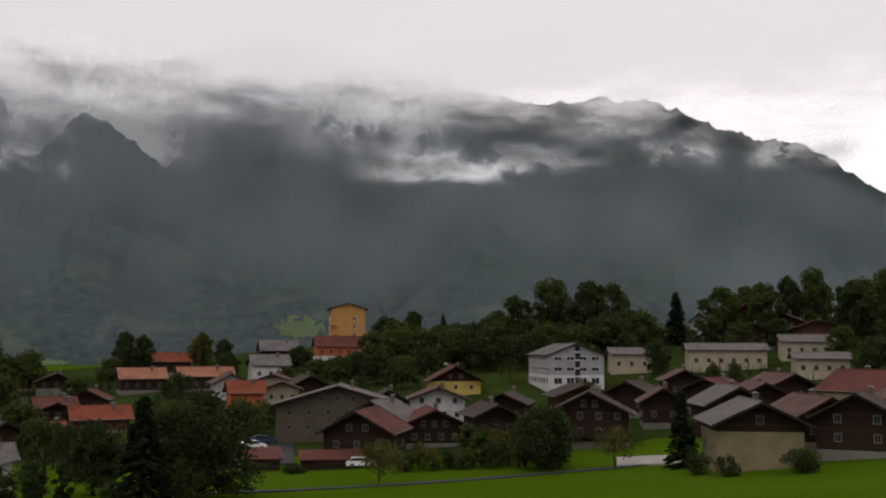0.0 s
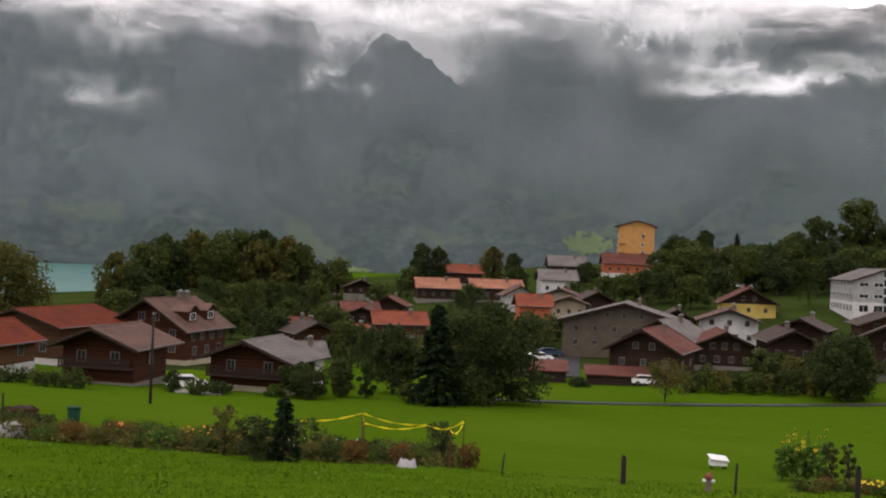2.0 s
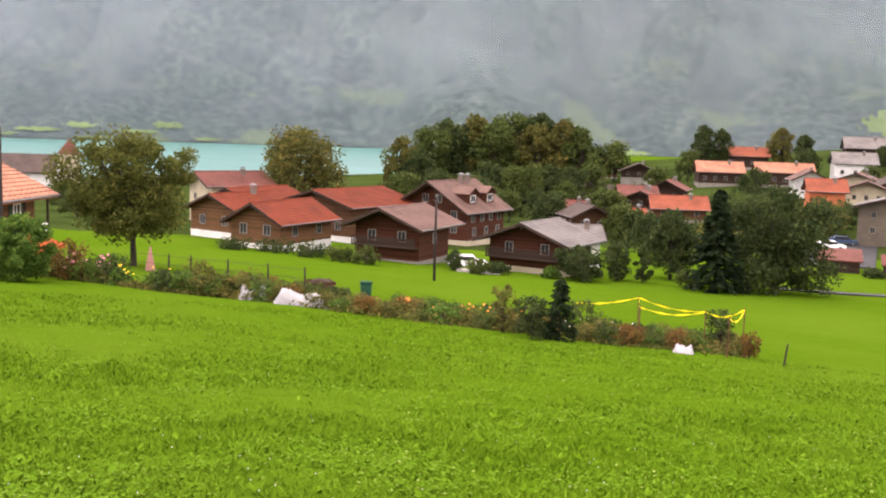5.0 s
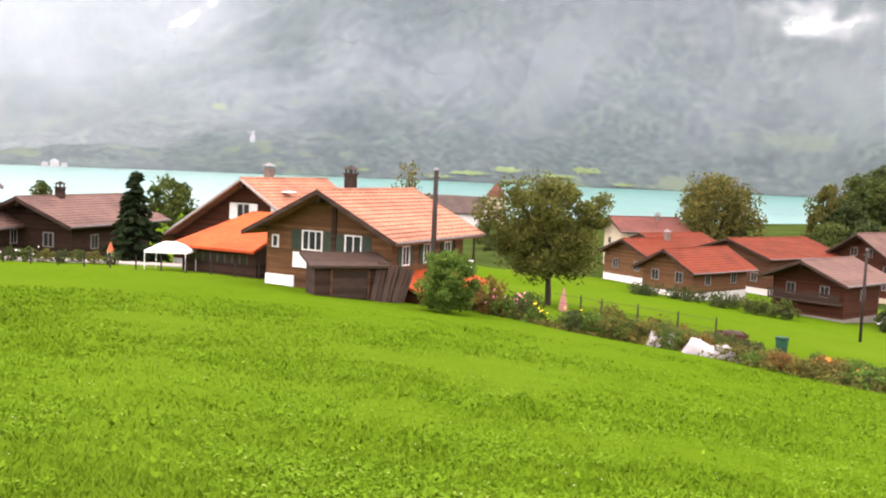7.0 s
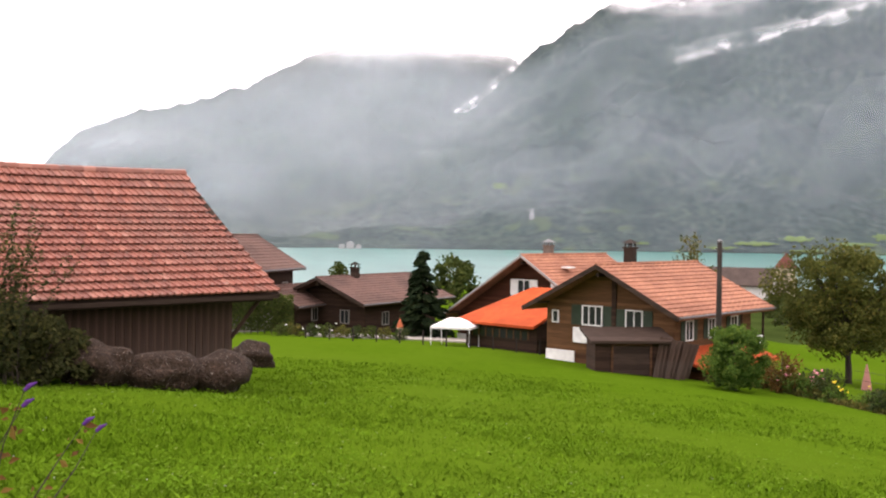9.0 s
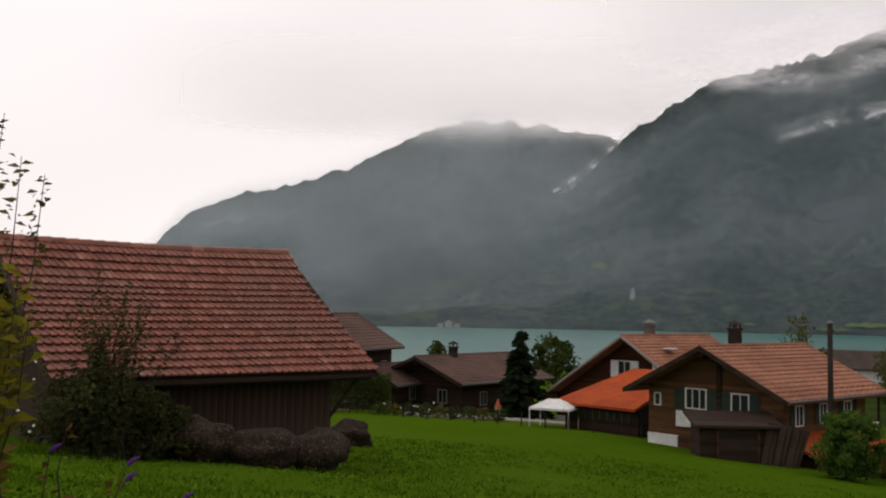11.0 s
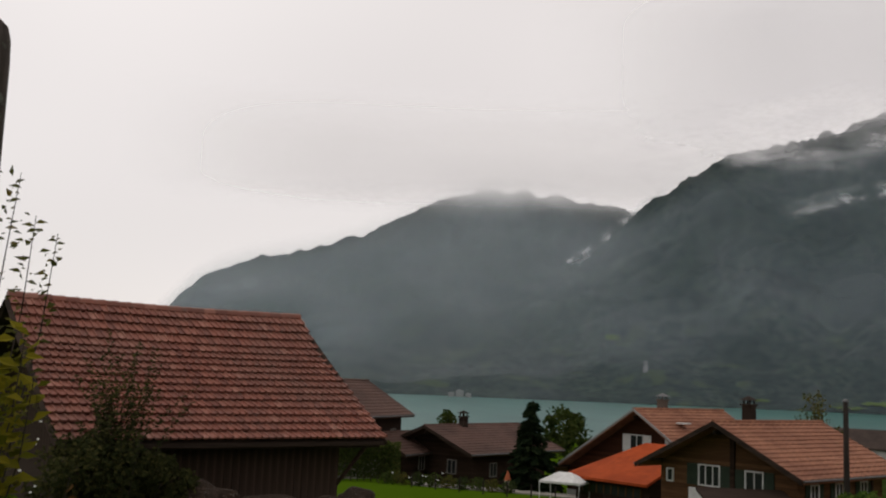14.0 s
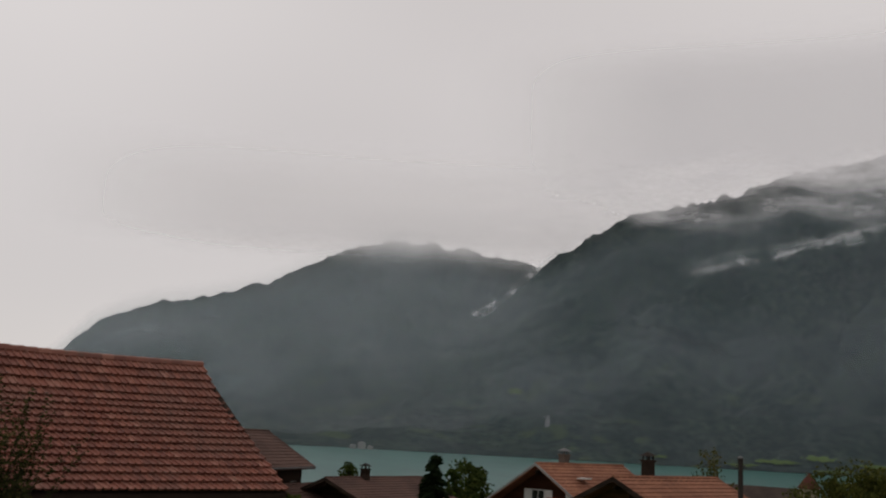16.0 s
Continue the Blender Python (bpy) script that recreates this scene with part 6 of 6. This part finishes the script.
BUTT = plain("green_plastic", (0.003, 0.032, 0.015), 0.7, 20, 2, 0.05)
water_butt()
C = thing("compost_crate", stand(39.4, 58, 15), "brown slatted timber compost crate", "crate")
for i in range(4):
    for s in (-0.7, 0.7):
        part("slat", Geo().box((0, s, 0.15 + 0.25 * i), (1.5, 0.04, 0.17)), W_BROWN, C)
        part("slat", Geo().box((s, 0, 0.15 + 0.25 * i), (0.04, 1.34, 0.17)), W_BROWN, C)
part("filling", Geo().blob((0, 0, 0.75), (0.65, 0.62, 0.4), 3, 0.4), W_TRIM, C)

# yellow ribbon round the bed
RIB = thing("ribbon_barrier", Matrix(), "yellow plastic tape slung between wooden stakes", "tape")
TAPE = plain("yellow_tape", (0.75, 0.62, 0.02), 0.45, 20, 2, 0.05)


def eye_point(b, e, d):
    return Vector((-math.sin(radians(b)) * d, math.cos(radians(b)) * d, d * math.tan(radians(e))))


tops = [eye_point(24.7, -9.45, 48), eye_point(20.95, -8.95, 49), eye_point(20.85, -9.5, 46.5), eye_point(17.2, -9.5, 48), eye_point(15.1, -9.2, 47), eye_point(15.9, -9.75, 44.5)]
for p in tops:
    g0 = ground(p.x, p.y)
    part("stake", Geo().tube([(p.x, p.y, g0 - 0.4), (p.x, p.y, p.z + 0.08)], [0.035, 0.03], 6), W_GOLD, RIB)
for i, j in ((0, 1), (1, 2), (2, 3), (1, 3), (3, 4), (4, 5)):
    a, b, g = tops[i], tops[j], Geo()
    for k in range(11):
        q = a.lerp(b, k / 10) - Vector((0, 0, (0.15 + 0.05 * i) * math.sin(math.pi * k / 10)))
        tw = 0.032 + 0.022 * math.sin(k * 1.9 + i)
        g.v += [(q.x, q.y, q.z + tw), (q.x + 0.01, q.y + 0.02, q.z - tw)]
    g.f = [(2 * k, 2 * k + 1, 2 * k + 3, 2 * k + 2) for k in range(10)]
    part("tape", g, TAPE, RIB)

# hydrant, hive, sunflowers
HY = thing("hydrant", stand(1.27, 41.7), "grey water hydrant with a red cap", "hydrant")
part("body", Geo().tube([(0, 0, -0.3), (0, 0, 0.1), (0, 0, 0.12), (0, 0, 0.5)], [0.16, 0.16, 0.11, 0.11], 14), CONCRETE, HY, smooth=True)
part("bonnet", Geo().tube([(0, 0, 0.5), (0, 0, 0.52), (0, 0, 0.62), (0, 0, 0.74)], [0.15, 0.17, 0.15, 0.05], 14), plain("red_enamel", (0.16, 0.045, 0.035), 0.6), HY, smooth=True)
for s in (-1, 1):
    part("outlet", Geo().tube([(s * 0.1, 0, 0.4), (s * 0.24, 0, 0.4)], [0.06, 0.07], 10), PAINT, HY)
BH = thing("beehive", stand(0.8, 60, 20, 0, 0.8), "white box hive with a tilted lid on legs", "hive")
part("body", Geo().box((0, 0, 0.5), (1.15, 0.7, 0.4)), PAINT, BH)
part("lid", Geo().box((0, 0, 0), (1.4, 0.95, 0.06), pose(0, 0, 0.82, 14, 6, 0)), PAINT, BH)
for x in (-0.45, 0.45):
    for y in (-0.25, 0.25):
        part("leg", Geo().box((x, y, 0.1), (0.08, 0.08, 0.5)), W_DARK, BH)


def sunflower(b, d, h, seed):
    r = random.Random(seed)
    ob = thing("sunflower", stand(b, d, r.uniform(0, 360)), "tall sunflower with yellow heads and green leaves", "sunflower", "sunflowers")
    part("stem", Geo().tube([(0, 0, -0.2), (0.04, 0, h * 0.6), (0.1, 0.02, h)], [0.025, 0.02, 0.015], 6), L_BRIGHT, ob)
    for i in range(9):
        a, z = r.uniform(0, 6.28), h * (0.15 + 0.08 * i)
        q = pose(0, 0, z, 0, 25, math.degrees(a))
        part("leaf", Geo().add([(0, 0, 0), (0.16, 0.11, 0.02), (0.36, 0, -0.06), (0.16, -0.11, 0.02)], [(0, 1, 2, 3)], q), L_BRIGHT, ob)
    for i in range(r.randint(1, 3)):
        z = h - 0.25 * i
        q = pose(0.1, 0.02, z, 70, 0, r.uniform(0, 360))
        hd = part("head", Geo().tube([(0, 0, -0.02), (0, 0, 0.03)], [0.045, 0.04], 10, q), W_TRIM, ob)
        for k in range(12):
            part("petal", Geo().add([(0.04, -0.02, 0), (0.12, 0, 0.01), (0.04, 0.02, 0)], [(0, 1, 2)], q @ pose(0, 0, 0, 0, 0, 30 * k)), YELLOW_FL, hd)


for i in range(9):
    sunflower(-2.5 - 0.28 * i, 53 + 0.9 * (i % 3), 1.9 + 0.35 * ((i * 7) % 3), i)
for i in range(4):
    shrub(144 + i, 1.9 + 0.2 * (i % 2), 1.0, L_BRIGHT, stand(-2.6 - 0.6 * i, 54.5), "leafy green plants round the sunflowers", 900, 0.06, 8)
for i, b in enumerate((-5.0, -5.9)):
    shrub(140 + i, 2.5, 0.75, L_TREE, stand(b, 49), "climbing beans on a tall pole", 700, 0.07, 8)
for i in range(16):
    k = rnd.uniform(0.45, 0.8)
    copy_thing(BUSH[(0, 1, 3, 2)[i % 4]], stand(-3.4 - i * 0.5, 45.5 + rnd.uniform(-1.2, 1.6), i * 50) @ Matrix.Diagonal((k * 1.2, k * 1.2, k, 1)))
blossoms(-8, 44.5, 2.4, 0.35, 0.7, 26, YELLOW_FL, "yellow marigolds in the flower bed", 0.07, 6)

# closed parasol, garden ornament, clipped hedge
PS = thing("parasol", stand(48.9, 65), "closed pale pink parasol in the garden", "parasol")
part("pole", Geo().tube([(0, 0, -0.2), (0, 0, 1.9)], [0.03, 0.03], 6), IRON, PS)
part("canopy", Geo().tube([(0, 0, 0.35), (0, 0, 0.7), (0, 0, 1.3), (0, 0, 1.9)], [0.3, 0.26, 0.15, 0.03], 12), plain("pink_cloth", (0.25, 0.12, 0.1), 0.9), PS)
GO = thing("garden_ornament", stand(74.6, 76), "pale pointed garden ornament with an orange cap", "ornament")
part("body", Geo().tube([(0, 0, -0.2), (0, 0, 0.3), (0, 0, 0.9)], [0.35, 0.33, 0.22], 12), CREAM, GO)
part("cap", Geo().tube([(0, 0, 0.9), (0, 0, 1.1), (0, 0, 1.6)], [0.26, 0.2, 0.02], 12), RED_PL, GO)
HG = thing("clipped_hedge", Matrix(), "tall clipped dark green garden hedge beyond the barn", "hedge")
g, hr_ = Geo(), random.Random(150)
for i in range(7000):
    b = hr_.uniform(80.7, 85.2)
    p = at(b, 77 + hr_.uniform(-0.6, 0.6), hr_.uniform(0.3, 3.1) + 0.12 * noise.noise(Vector((b * 3, 0, 0))))
    u = Vector((hr_.gauss(0, 1), hr_.gauss(0, 1), hr_.gauss(0, 1))).normalized()
    v = u.orthogonal().normalized()
    q = hr_.uniform(0.06, 0.13)
    g.add([p - u * q, p + v * q * 0.6, p + u * q, p - v * q * 0.6], [(0, 1, 2, 3)])
part("foliage", g, L_TREE, HG)
g = Geo()
for i in range(12):
    p = at(80.8 + 0.38 * i, 77)
    g.tube([p - Vector((0, 0, 0.3)), p + Vector((0, 0, 2.7))], [0.05, 0.03], 5)
part("stems", g, BARK, HG)
for i in range(9):
    shrub(160 + i, 1.0, 1.4, (L_TREE, L_OLIVE, L_DARK)[i % 3], stand(81.4 - 0.85 * i, 74), "low flowering border shrub by the path", 420, 0.07, 7, group="path border")
blossoms(79.5, 73.5, 1.6, 0.5, 1.1, 8, WHITE_FL, "white flowers on the border shrubs", 0.07, 8)

# by the barn ------------------------------------------------------------


def bale_material():
    k = Nodes("netted_straw")
    col = k.ramp(k.noise(9, 6, rough=0.75), (0.3, (0.008, 0.005, 0.003)), (0.55, (0.026, 0.016, 0.01)), (0.72, (0.085, 0.055, 0.038)))
    col = k.mix(k.ramp(k.noise(26, 2), (0.68, 0.0), (0.72, 0.9)), col, (0.35, 0.32, 0.28))
    k.bump(k.noise(14, 5), 1.0, 0.1)
    return k.done(col, 0.9, 0, 0.15)


BALE = bale_material()
for i, (b, d, w, h) in enumerate(((91.4, 24.6, 0.85, 0.55), (88.0, 24.9, 0.95, 0.5), (84.9, 25.4, 0.85, 0.53))):
    g = Geo().blob((0, 0, h * 0.85), (w, 0.8, h), i + 2, 0.28, 28, 18, 1.6)
    single("netted_bale", g, BALE, stand(b, d), "dark rounded brushwood pile under netting beside the barn", "brush pile", "brush piles", smooth=True)
g = Geo().blob((0, 0, 0.35), (0.8, 0.75, 0.55), 9, 0.35, 28, 16, 1.8)
single("dung_mound", g, BALE, stand(83.0, 37.5), "low dark brown heap behind the barn corner", "heap", smooth=True)
shrub(171, 2.0, 2.4, L_ELDER, stand(97.6, 23.4), "dark bushy elder beside the barn", 4200, 0.06, 16)
shrub(172, 1.7, 1.9, L_ELDER, stand(94.0, 24.0), "dark low elder beside the barn", 3600, 0.06, 14)

# near the eye: the old post, a yellowing shrub and a butterfly bush


def lichen_wood():
    k = Nodes("lichened_wood")
    grain = k.noise(3.0, 6, k.scaled((14, 14, 1.0)), 0.6)
    col = k.ramp(grain, (0.3, (0.025, 0.02, 0.018)), (0.55, (0.075, 0.058, 0.05)), (0.75, (0.14, 0.11, 0.095)))
    spots = k.ramp(k.noise(16, 6, rough=0.7), (0.56, 0.0), (0.64, 1.0))
    col = k.mix(k.math("MULTIPLY", spots, 0.7), col, (0.24, 0.25, 0.21))
    col = k.mix(k.ramp(k.noise(7, 4), (0.63, 0.0), (0.7, 0.7)), col, (0.09, 0.08, 0.02))
    k.bump(k.math("ADD", grain, k.math("MULTIPLY", spots, 0.6)), 0.9, 0.015)
    return k.done(col, 0.9, 0, 0.15)


LICHEN = lichen_wood()
OP = thing("old_post", pose(*eye_point(104.6, 0, 4.0)), "thick lichen-covered wooden post with a wire loop", "post")
g, n = Geo(), 26
hs = [-2.6, -1.2, -0.5, 0.0, 0.4, 0.8, 1.1, 1.2, 1.25, 1.275]
rs = [0.135, 0.132, 0.13, 0.129, 0.128, 0.127, 0.126, 0.122, 0.11, 0.085]
for h, r in zip(hs, rs):
    for k in range(n):
        t = 2 * math.pi * k / n
        q = r * (1 + 0.05 * noise.noise(Vector((math.cos(t) * 2, math.sin(t) * 2, h * 0.5))))
        crack = 0.03 * math.exp(-((math.degrees(t) - 245) / 9) ** 2)
        g.v.append((math.cos(t) * (q - crack) + 0.012 * h, math.sin(t) * (q - crack), h))
for i in range(len(hs) - 1):
    for k in range(n):
        g.f.append((i * n + k, i * n + (k + 1) % n, (i + 1) * n + (k + 1) % n, (i + 1) * n + k))
g.f.append(tuple(range((len(hs) - 1) * n, len(hs) * n)))
part("shaft", g, LICHEN, OP, smooth=True)
part("wire_loop", Geo().tube([(math.cos(t * 0.35) * 0.136, math.sin(t * 0.35) * 0.136, 0.24 + 0.02 * math.sin(t * 0.35)) for t in range(19)], [0.004] * 19, 5), IRON, OP)


def stems(name, base, shoots, leaf, leaf_size, per, m, label, category, seed, flower=None, twig=None):
    """A bush of long thin shoots with leaves set along them, and flower spikes where it has them."""
    r = random.Random(seed)
    ob = thing(name, m, label, category)
    lv = Geo()
    for x, y, h, dx, dy in shoots:
        path = [Vector((x + dx * s * s + 0.03 * math.sin(9 * s + x * 7), y + dy * s * s, h * s)) for s in (0, 0.2, 0.4, 0.6, 0.8, 1.0)]
        part("stem", Geo().tube(path, [0.012, 0.01, 0.008, 0.006, 0.004, 0.002], 5), twig or BARK, ob)
        for i in range(per):
            s = 0.25 + 0.75 * (i + r.random()) / per
            p = Vector((x + dx * s * s, y + dy * s * s, h * s)) + Vector((r.gauss(0, 0.03), r.gauss(0, 0.03), 0))
            u = Vector((r.gauss(0, 1), r.gauss(0, 1), r.uniform(-0.2, 0.7))).normalized()
            v = u.orthogonal().normalized()
            k = leaf_size * r.uniform(0.6, 1.25)
            nn = u.cross(v) * k * 0.2
            lv.add([p, p + u * k * 0.6 + v * k * 0.4 + nn, p + u * k * 1.5, p + u * k * 0.6 - v * k * 0.4 + nn], [(0, 1, 2, 3)])
        if flower and h < 1.4:
            q = path[-1]
            part("flower_spike", Geo().tube([q, q + Vector((0.025, 0, 0.025)), q + Vector((0.06, 0, 0.04))], [0.01, 0.014, 0.004], 7), flower, ob)
    part("leaves", lv, leaf, ob)["kind"] = "stuff"


r = random.Random(14)
stems("elder_bush", 0, [(r.gauss(0, 0.35), r.gauss(0, 0.3), r.uniform(1.9, 3.6) + (0.8 if i % 5 == 0 else 0), r.gauss(-0.1, 0.55), r.gauss(0, 0.5)) for i in range(40)], L_ELDER, 0.075, 100,
      stand(96.3, 23.4), "tall straggling elder bush before the barn", "bush", 8)
r = random.Random(9)
stems("yellow_shrub", 0, [(r.uniform(-0.6, 0.08), r.uniform(-0.5, 0.5), r.uniform(1.3, 2.2), r.uniform(-0.2, 0.2), r.uniform(-0.2, 0.2)) for i in range(60)], L_YELLOW, 0.075, 80,
      stand(103.0, 6.0), "garden shrub with yellowing leaves behind the post", "shrub", 3)
stems("tall_shoots", 0, [(-0.1, 0, 3.15, 0.1, 0), (0.0, 0.2, 2.95, 0.12, 0.1), (-0.2, 0.1, 3.3, 0.02, 0.1), (0.05, -0.1, 2.8, 0.2, 0)], L_OLIVE, 0.042, 110,
      stand(102.2, 6.2), "thin leafy shoots rising behind the post", "shrub", 4)
stems("butterfly_bush", 0, [(-0.5, 0.1, 1.35, 0.1, 0), (-0.3, 0, 1.2, 0.25, 0), (-0.1, 0.1, 1.05, 0.35, 0.1), (-0.4, 0.3, 1.5, 0.05, 0.1), (-0.6, -0.2, 1.45, 0, -0.2), (0.0, 0.3, 0.95, 0.35, 0.2), (-0.2, -0.2, 1.3, 0.15, 0.1)], L_RUST, 0.05, 14,
      stand(94.8, 5.6), "butterfly bush with a few purple flower spikes", "shrub", 6, PURPLE)
blossoms(100.4, 7.5, 0.5, 1.3, 1.8, 9, WHITE_FL, "small white flowers on the shrub", 0.011, 11)

# grass ------------------------------------------------------------------


def blade_material():
    k = Nodes("grass_blades")
    geo = k.n.new("ShaderNodeNewGeometry")
    pos = geo.outputs["Position"]
    col = k.ramp(geo.outputs["Random Per Island"], (0.0, shade(GRASS[0], 1.5)), (0.55, shade(GRASS[1], 1.55)), (1.0, shade(GRASS[2], 1.6)))
    col = k.mix(k.ramp(k.noise(0.9, 5, pos), (0.4, 0.0), (0.62, 0.75)), col, shade(GRASS[0], 1.5))
    col = k.mix(k.ramp(k.noise(0.12, 3, pos), (0.42, 0.0), (0.62, 0.4)), col, GRASS[2])
    return k.done(col, 1.0, 0, 0.0)


def build_grass():
    r = np.random.RandomState(3)
    n = 52000
    b = r.uniform(-12, 106, n)
    d = np.exp(r.uniform(math.log(6.0), math.log(46.0), n))
    verts = np.zeros((n, 5, 3, 3))
    for i in range(n):
        p = at(b[i], d[i])
        k = 0.6 + 0.5 * noise.noise(p * 0.8) + 0.35 * noise.noise(p * 0.25)
        wide = 0.006 + d[i] * 0.0006
        for j in range(5):
            a = r.uniform(0, 6.28)
            h = (0.02 + 0.05 * r.rand()) * max(0.3, k + 0.5) + d[i] * 0.0004
            o = p + Vector((r.normal() * 0.06, r.normal() * 0.06, 0)) * (1 + d[i] / 18)
            s = Vector((math.cos(a), math.sin(a), 0))
            t = Vector((r.normal() * 0.05, r.normal() * 0.05, h))
            verts[i, j] = (o - s * wide - Vector((0, 0, 0.02)), o + s * wide - Vector((0, 0, 0.02)), o + t)
    v = verts.reshape(-1, 3)
    me = bpy.data.meshes.new("grass")
    me.vertices.add(len(v))
    me.vertices.foreach_set("co", v.ravel())
    f = len(v) // 3
    me.loops.add(len(v))
    me.loops.foreach_set("vertex_index", np.arange(len(v), dtype=np.int32))
    me.polygons.add(f)
    me.polygons.foreach_set("loop_start", np.arange(0, len(v), 3, dtype=np.int32))
    me.update(calc_edges=True)
    me.materials.append(blade_material())
    tagged(new("grass", me), "short wet bright green meadow grass", "grass", kind="stuff")


def build_clover():
    """Low leaves of clover, dandelion and plantain, thicker in some spots than in others."""
    r = np.random.RandomState(8)
    n, m = 11000, 7
    v = np.zeros((n * m, 4, 3))
    c = 0
    while c < n:
        p = at(r.uniform(-12, 106), math.exp(r.uniform(math.log(5.5), math.log(40.0))))
        d = math.hypot(p.x, p.y)
        if noise.noise(p * 0.55) + 0.7 * noise.noise(p * 2.1) < r.uniform(-0.15, 0.5):
            continue
        spread = 0.09 + d * 0.005
        for j in range(m):
            o = p + Vector((r.normal() * spread, r.normal() * spread, r.uniform(0.02, 0.09)))
            a, q = r.uniform(0, 6.28), r.uniform(0.012, 0.03) * (0.75 + d * 0.03)
            u = Vector((math.cos(a), math.sin(a), r.uniform(-0.1, 0.35))) * q
            w = Vector((-math.sin(a), math.cos(a), r.normal() * 0.15)) * q * 0.65
            v[c * m + j] = (o - u, o + w, o + u, o - w)
        c += 1
    v = v.reshape(-1, 3)
    me = bpy.data.meshes.new("clover")
    me.vertices.add(len(v))
    me.vertices.foreach_set("co", v.ravel())
    me.loops.add(len(v))
    me.loops.foreach_set("vertex_index", np.arange(len(v), dtype=np.int32))
    me.polygons.add(len(v) // 4)
    me.polygons.foreach_set("loop_start", np.arange(0, len(v), 4, dtype=np.int32))
    me.update(calc_edges=True)
    k = Nodes("clover_leaves")
    geo = k.n.new("ShaderNodeNewGeometry")
    col = k.ramp(geo.outputs["Random Per Island"], (0.0, (0.043, 0.09, 0.005)), (0.6, (0.059, 0.12, 0.007)), (0.92, (0.078, 0.142, 0.012)), (1.0, (0.14, 0.18, 0.04)))
    col = k.mix(k.ramp(k.noise(0.7, 3, geo.outputs["Position"]), (0.4, 0.0), (0.62, 0.35)), col, (0.042, 0.085, 0.005))
    me.materials.append(k.done(col, 1.0, 0, 0.0))
    tagged(new("clover", me), "patches of clover and plantain leaves in the meadow", "clover", kind="stuff")


build_grass()
build_clover()
rw = random.Random(21)
g = Geo()
for i in range(420):
    b, d = rw.uniform(0, 104), math.exp(rw.uniform(math.log(7), math.log(40)))
    p = at(b, d, 0.03)
    for j in range(6):
        a, q = rw.uniform(0, 6.28), rw.uniform(0.03, 0.07)
        u = Vector((math.cos(a), math.sin(a), rw.uniform(0.2, 0.8)))
        s = Vector((-math.sin(a), math.cos(a), 0))
        g.add([p, p + u * q + s * q * 0.4, p + u * q * 1.9, p + u * q - s * q * 0.4], [(0, 1, 2, 3)])
tagged(single("weeds", g, bpy.data.materials["grass_blades"], Matrix(), "broad-leaved weeds scattered in the meadow grass", "weeds"), kind="stuff")
g = Geo()
for i in range(170):
    b, d = rw.uniform(10, 104), math.exp(rw.uniform(math.log(7), math.log(34)))
    g.blob(at(b, d, rw.uniform(0.07, 0.14)), (0.009, 0.009, 0.008), i, 0.2, 5, 3)
tagged(single("clover_flowers", g, plain("clover_petals", (0.3, 0.32, 0.24), 0.8), Matrix(), "tiny white clover flowers in the meadow", "flowers"), kind="stuff")

HT = thing("shore_hotel", pose(*eye_point(77.5, -0.985, 2000), 0, 0, 77.5), "white hotel buildings on the far lake shore", "hotel")
for x, w, h in ((-17, 13, 9), (0, 16, 15), (17, 12, 8)):
    part("block", Geo().slab([(-w / 2, -6), (w / 2, -6), (w / 2, h * 0.75), (0, h), (-w / 2, h * 0.75)], 12, pose(x, 0, 0)), SCHOOL, HT)
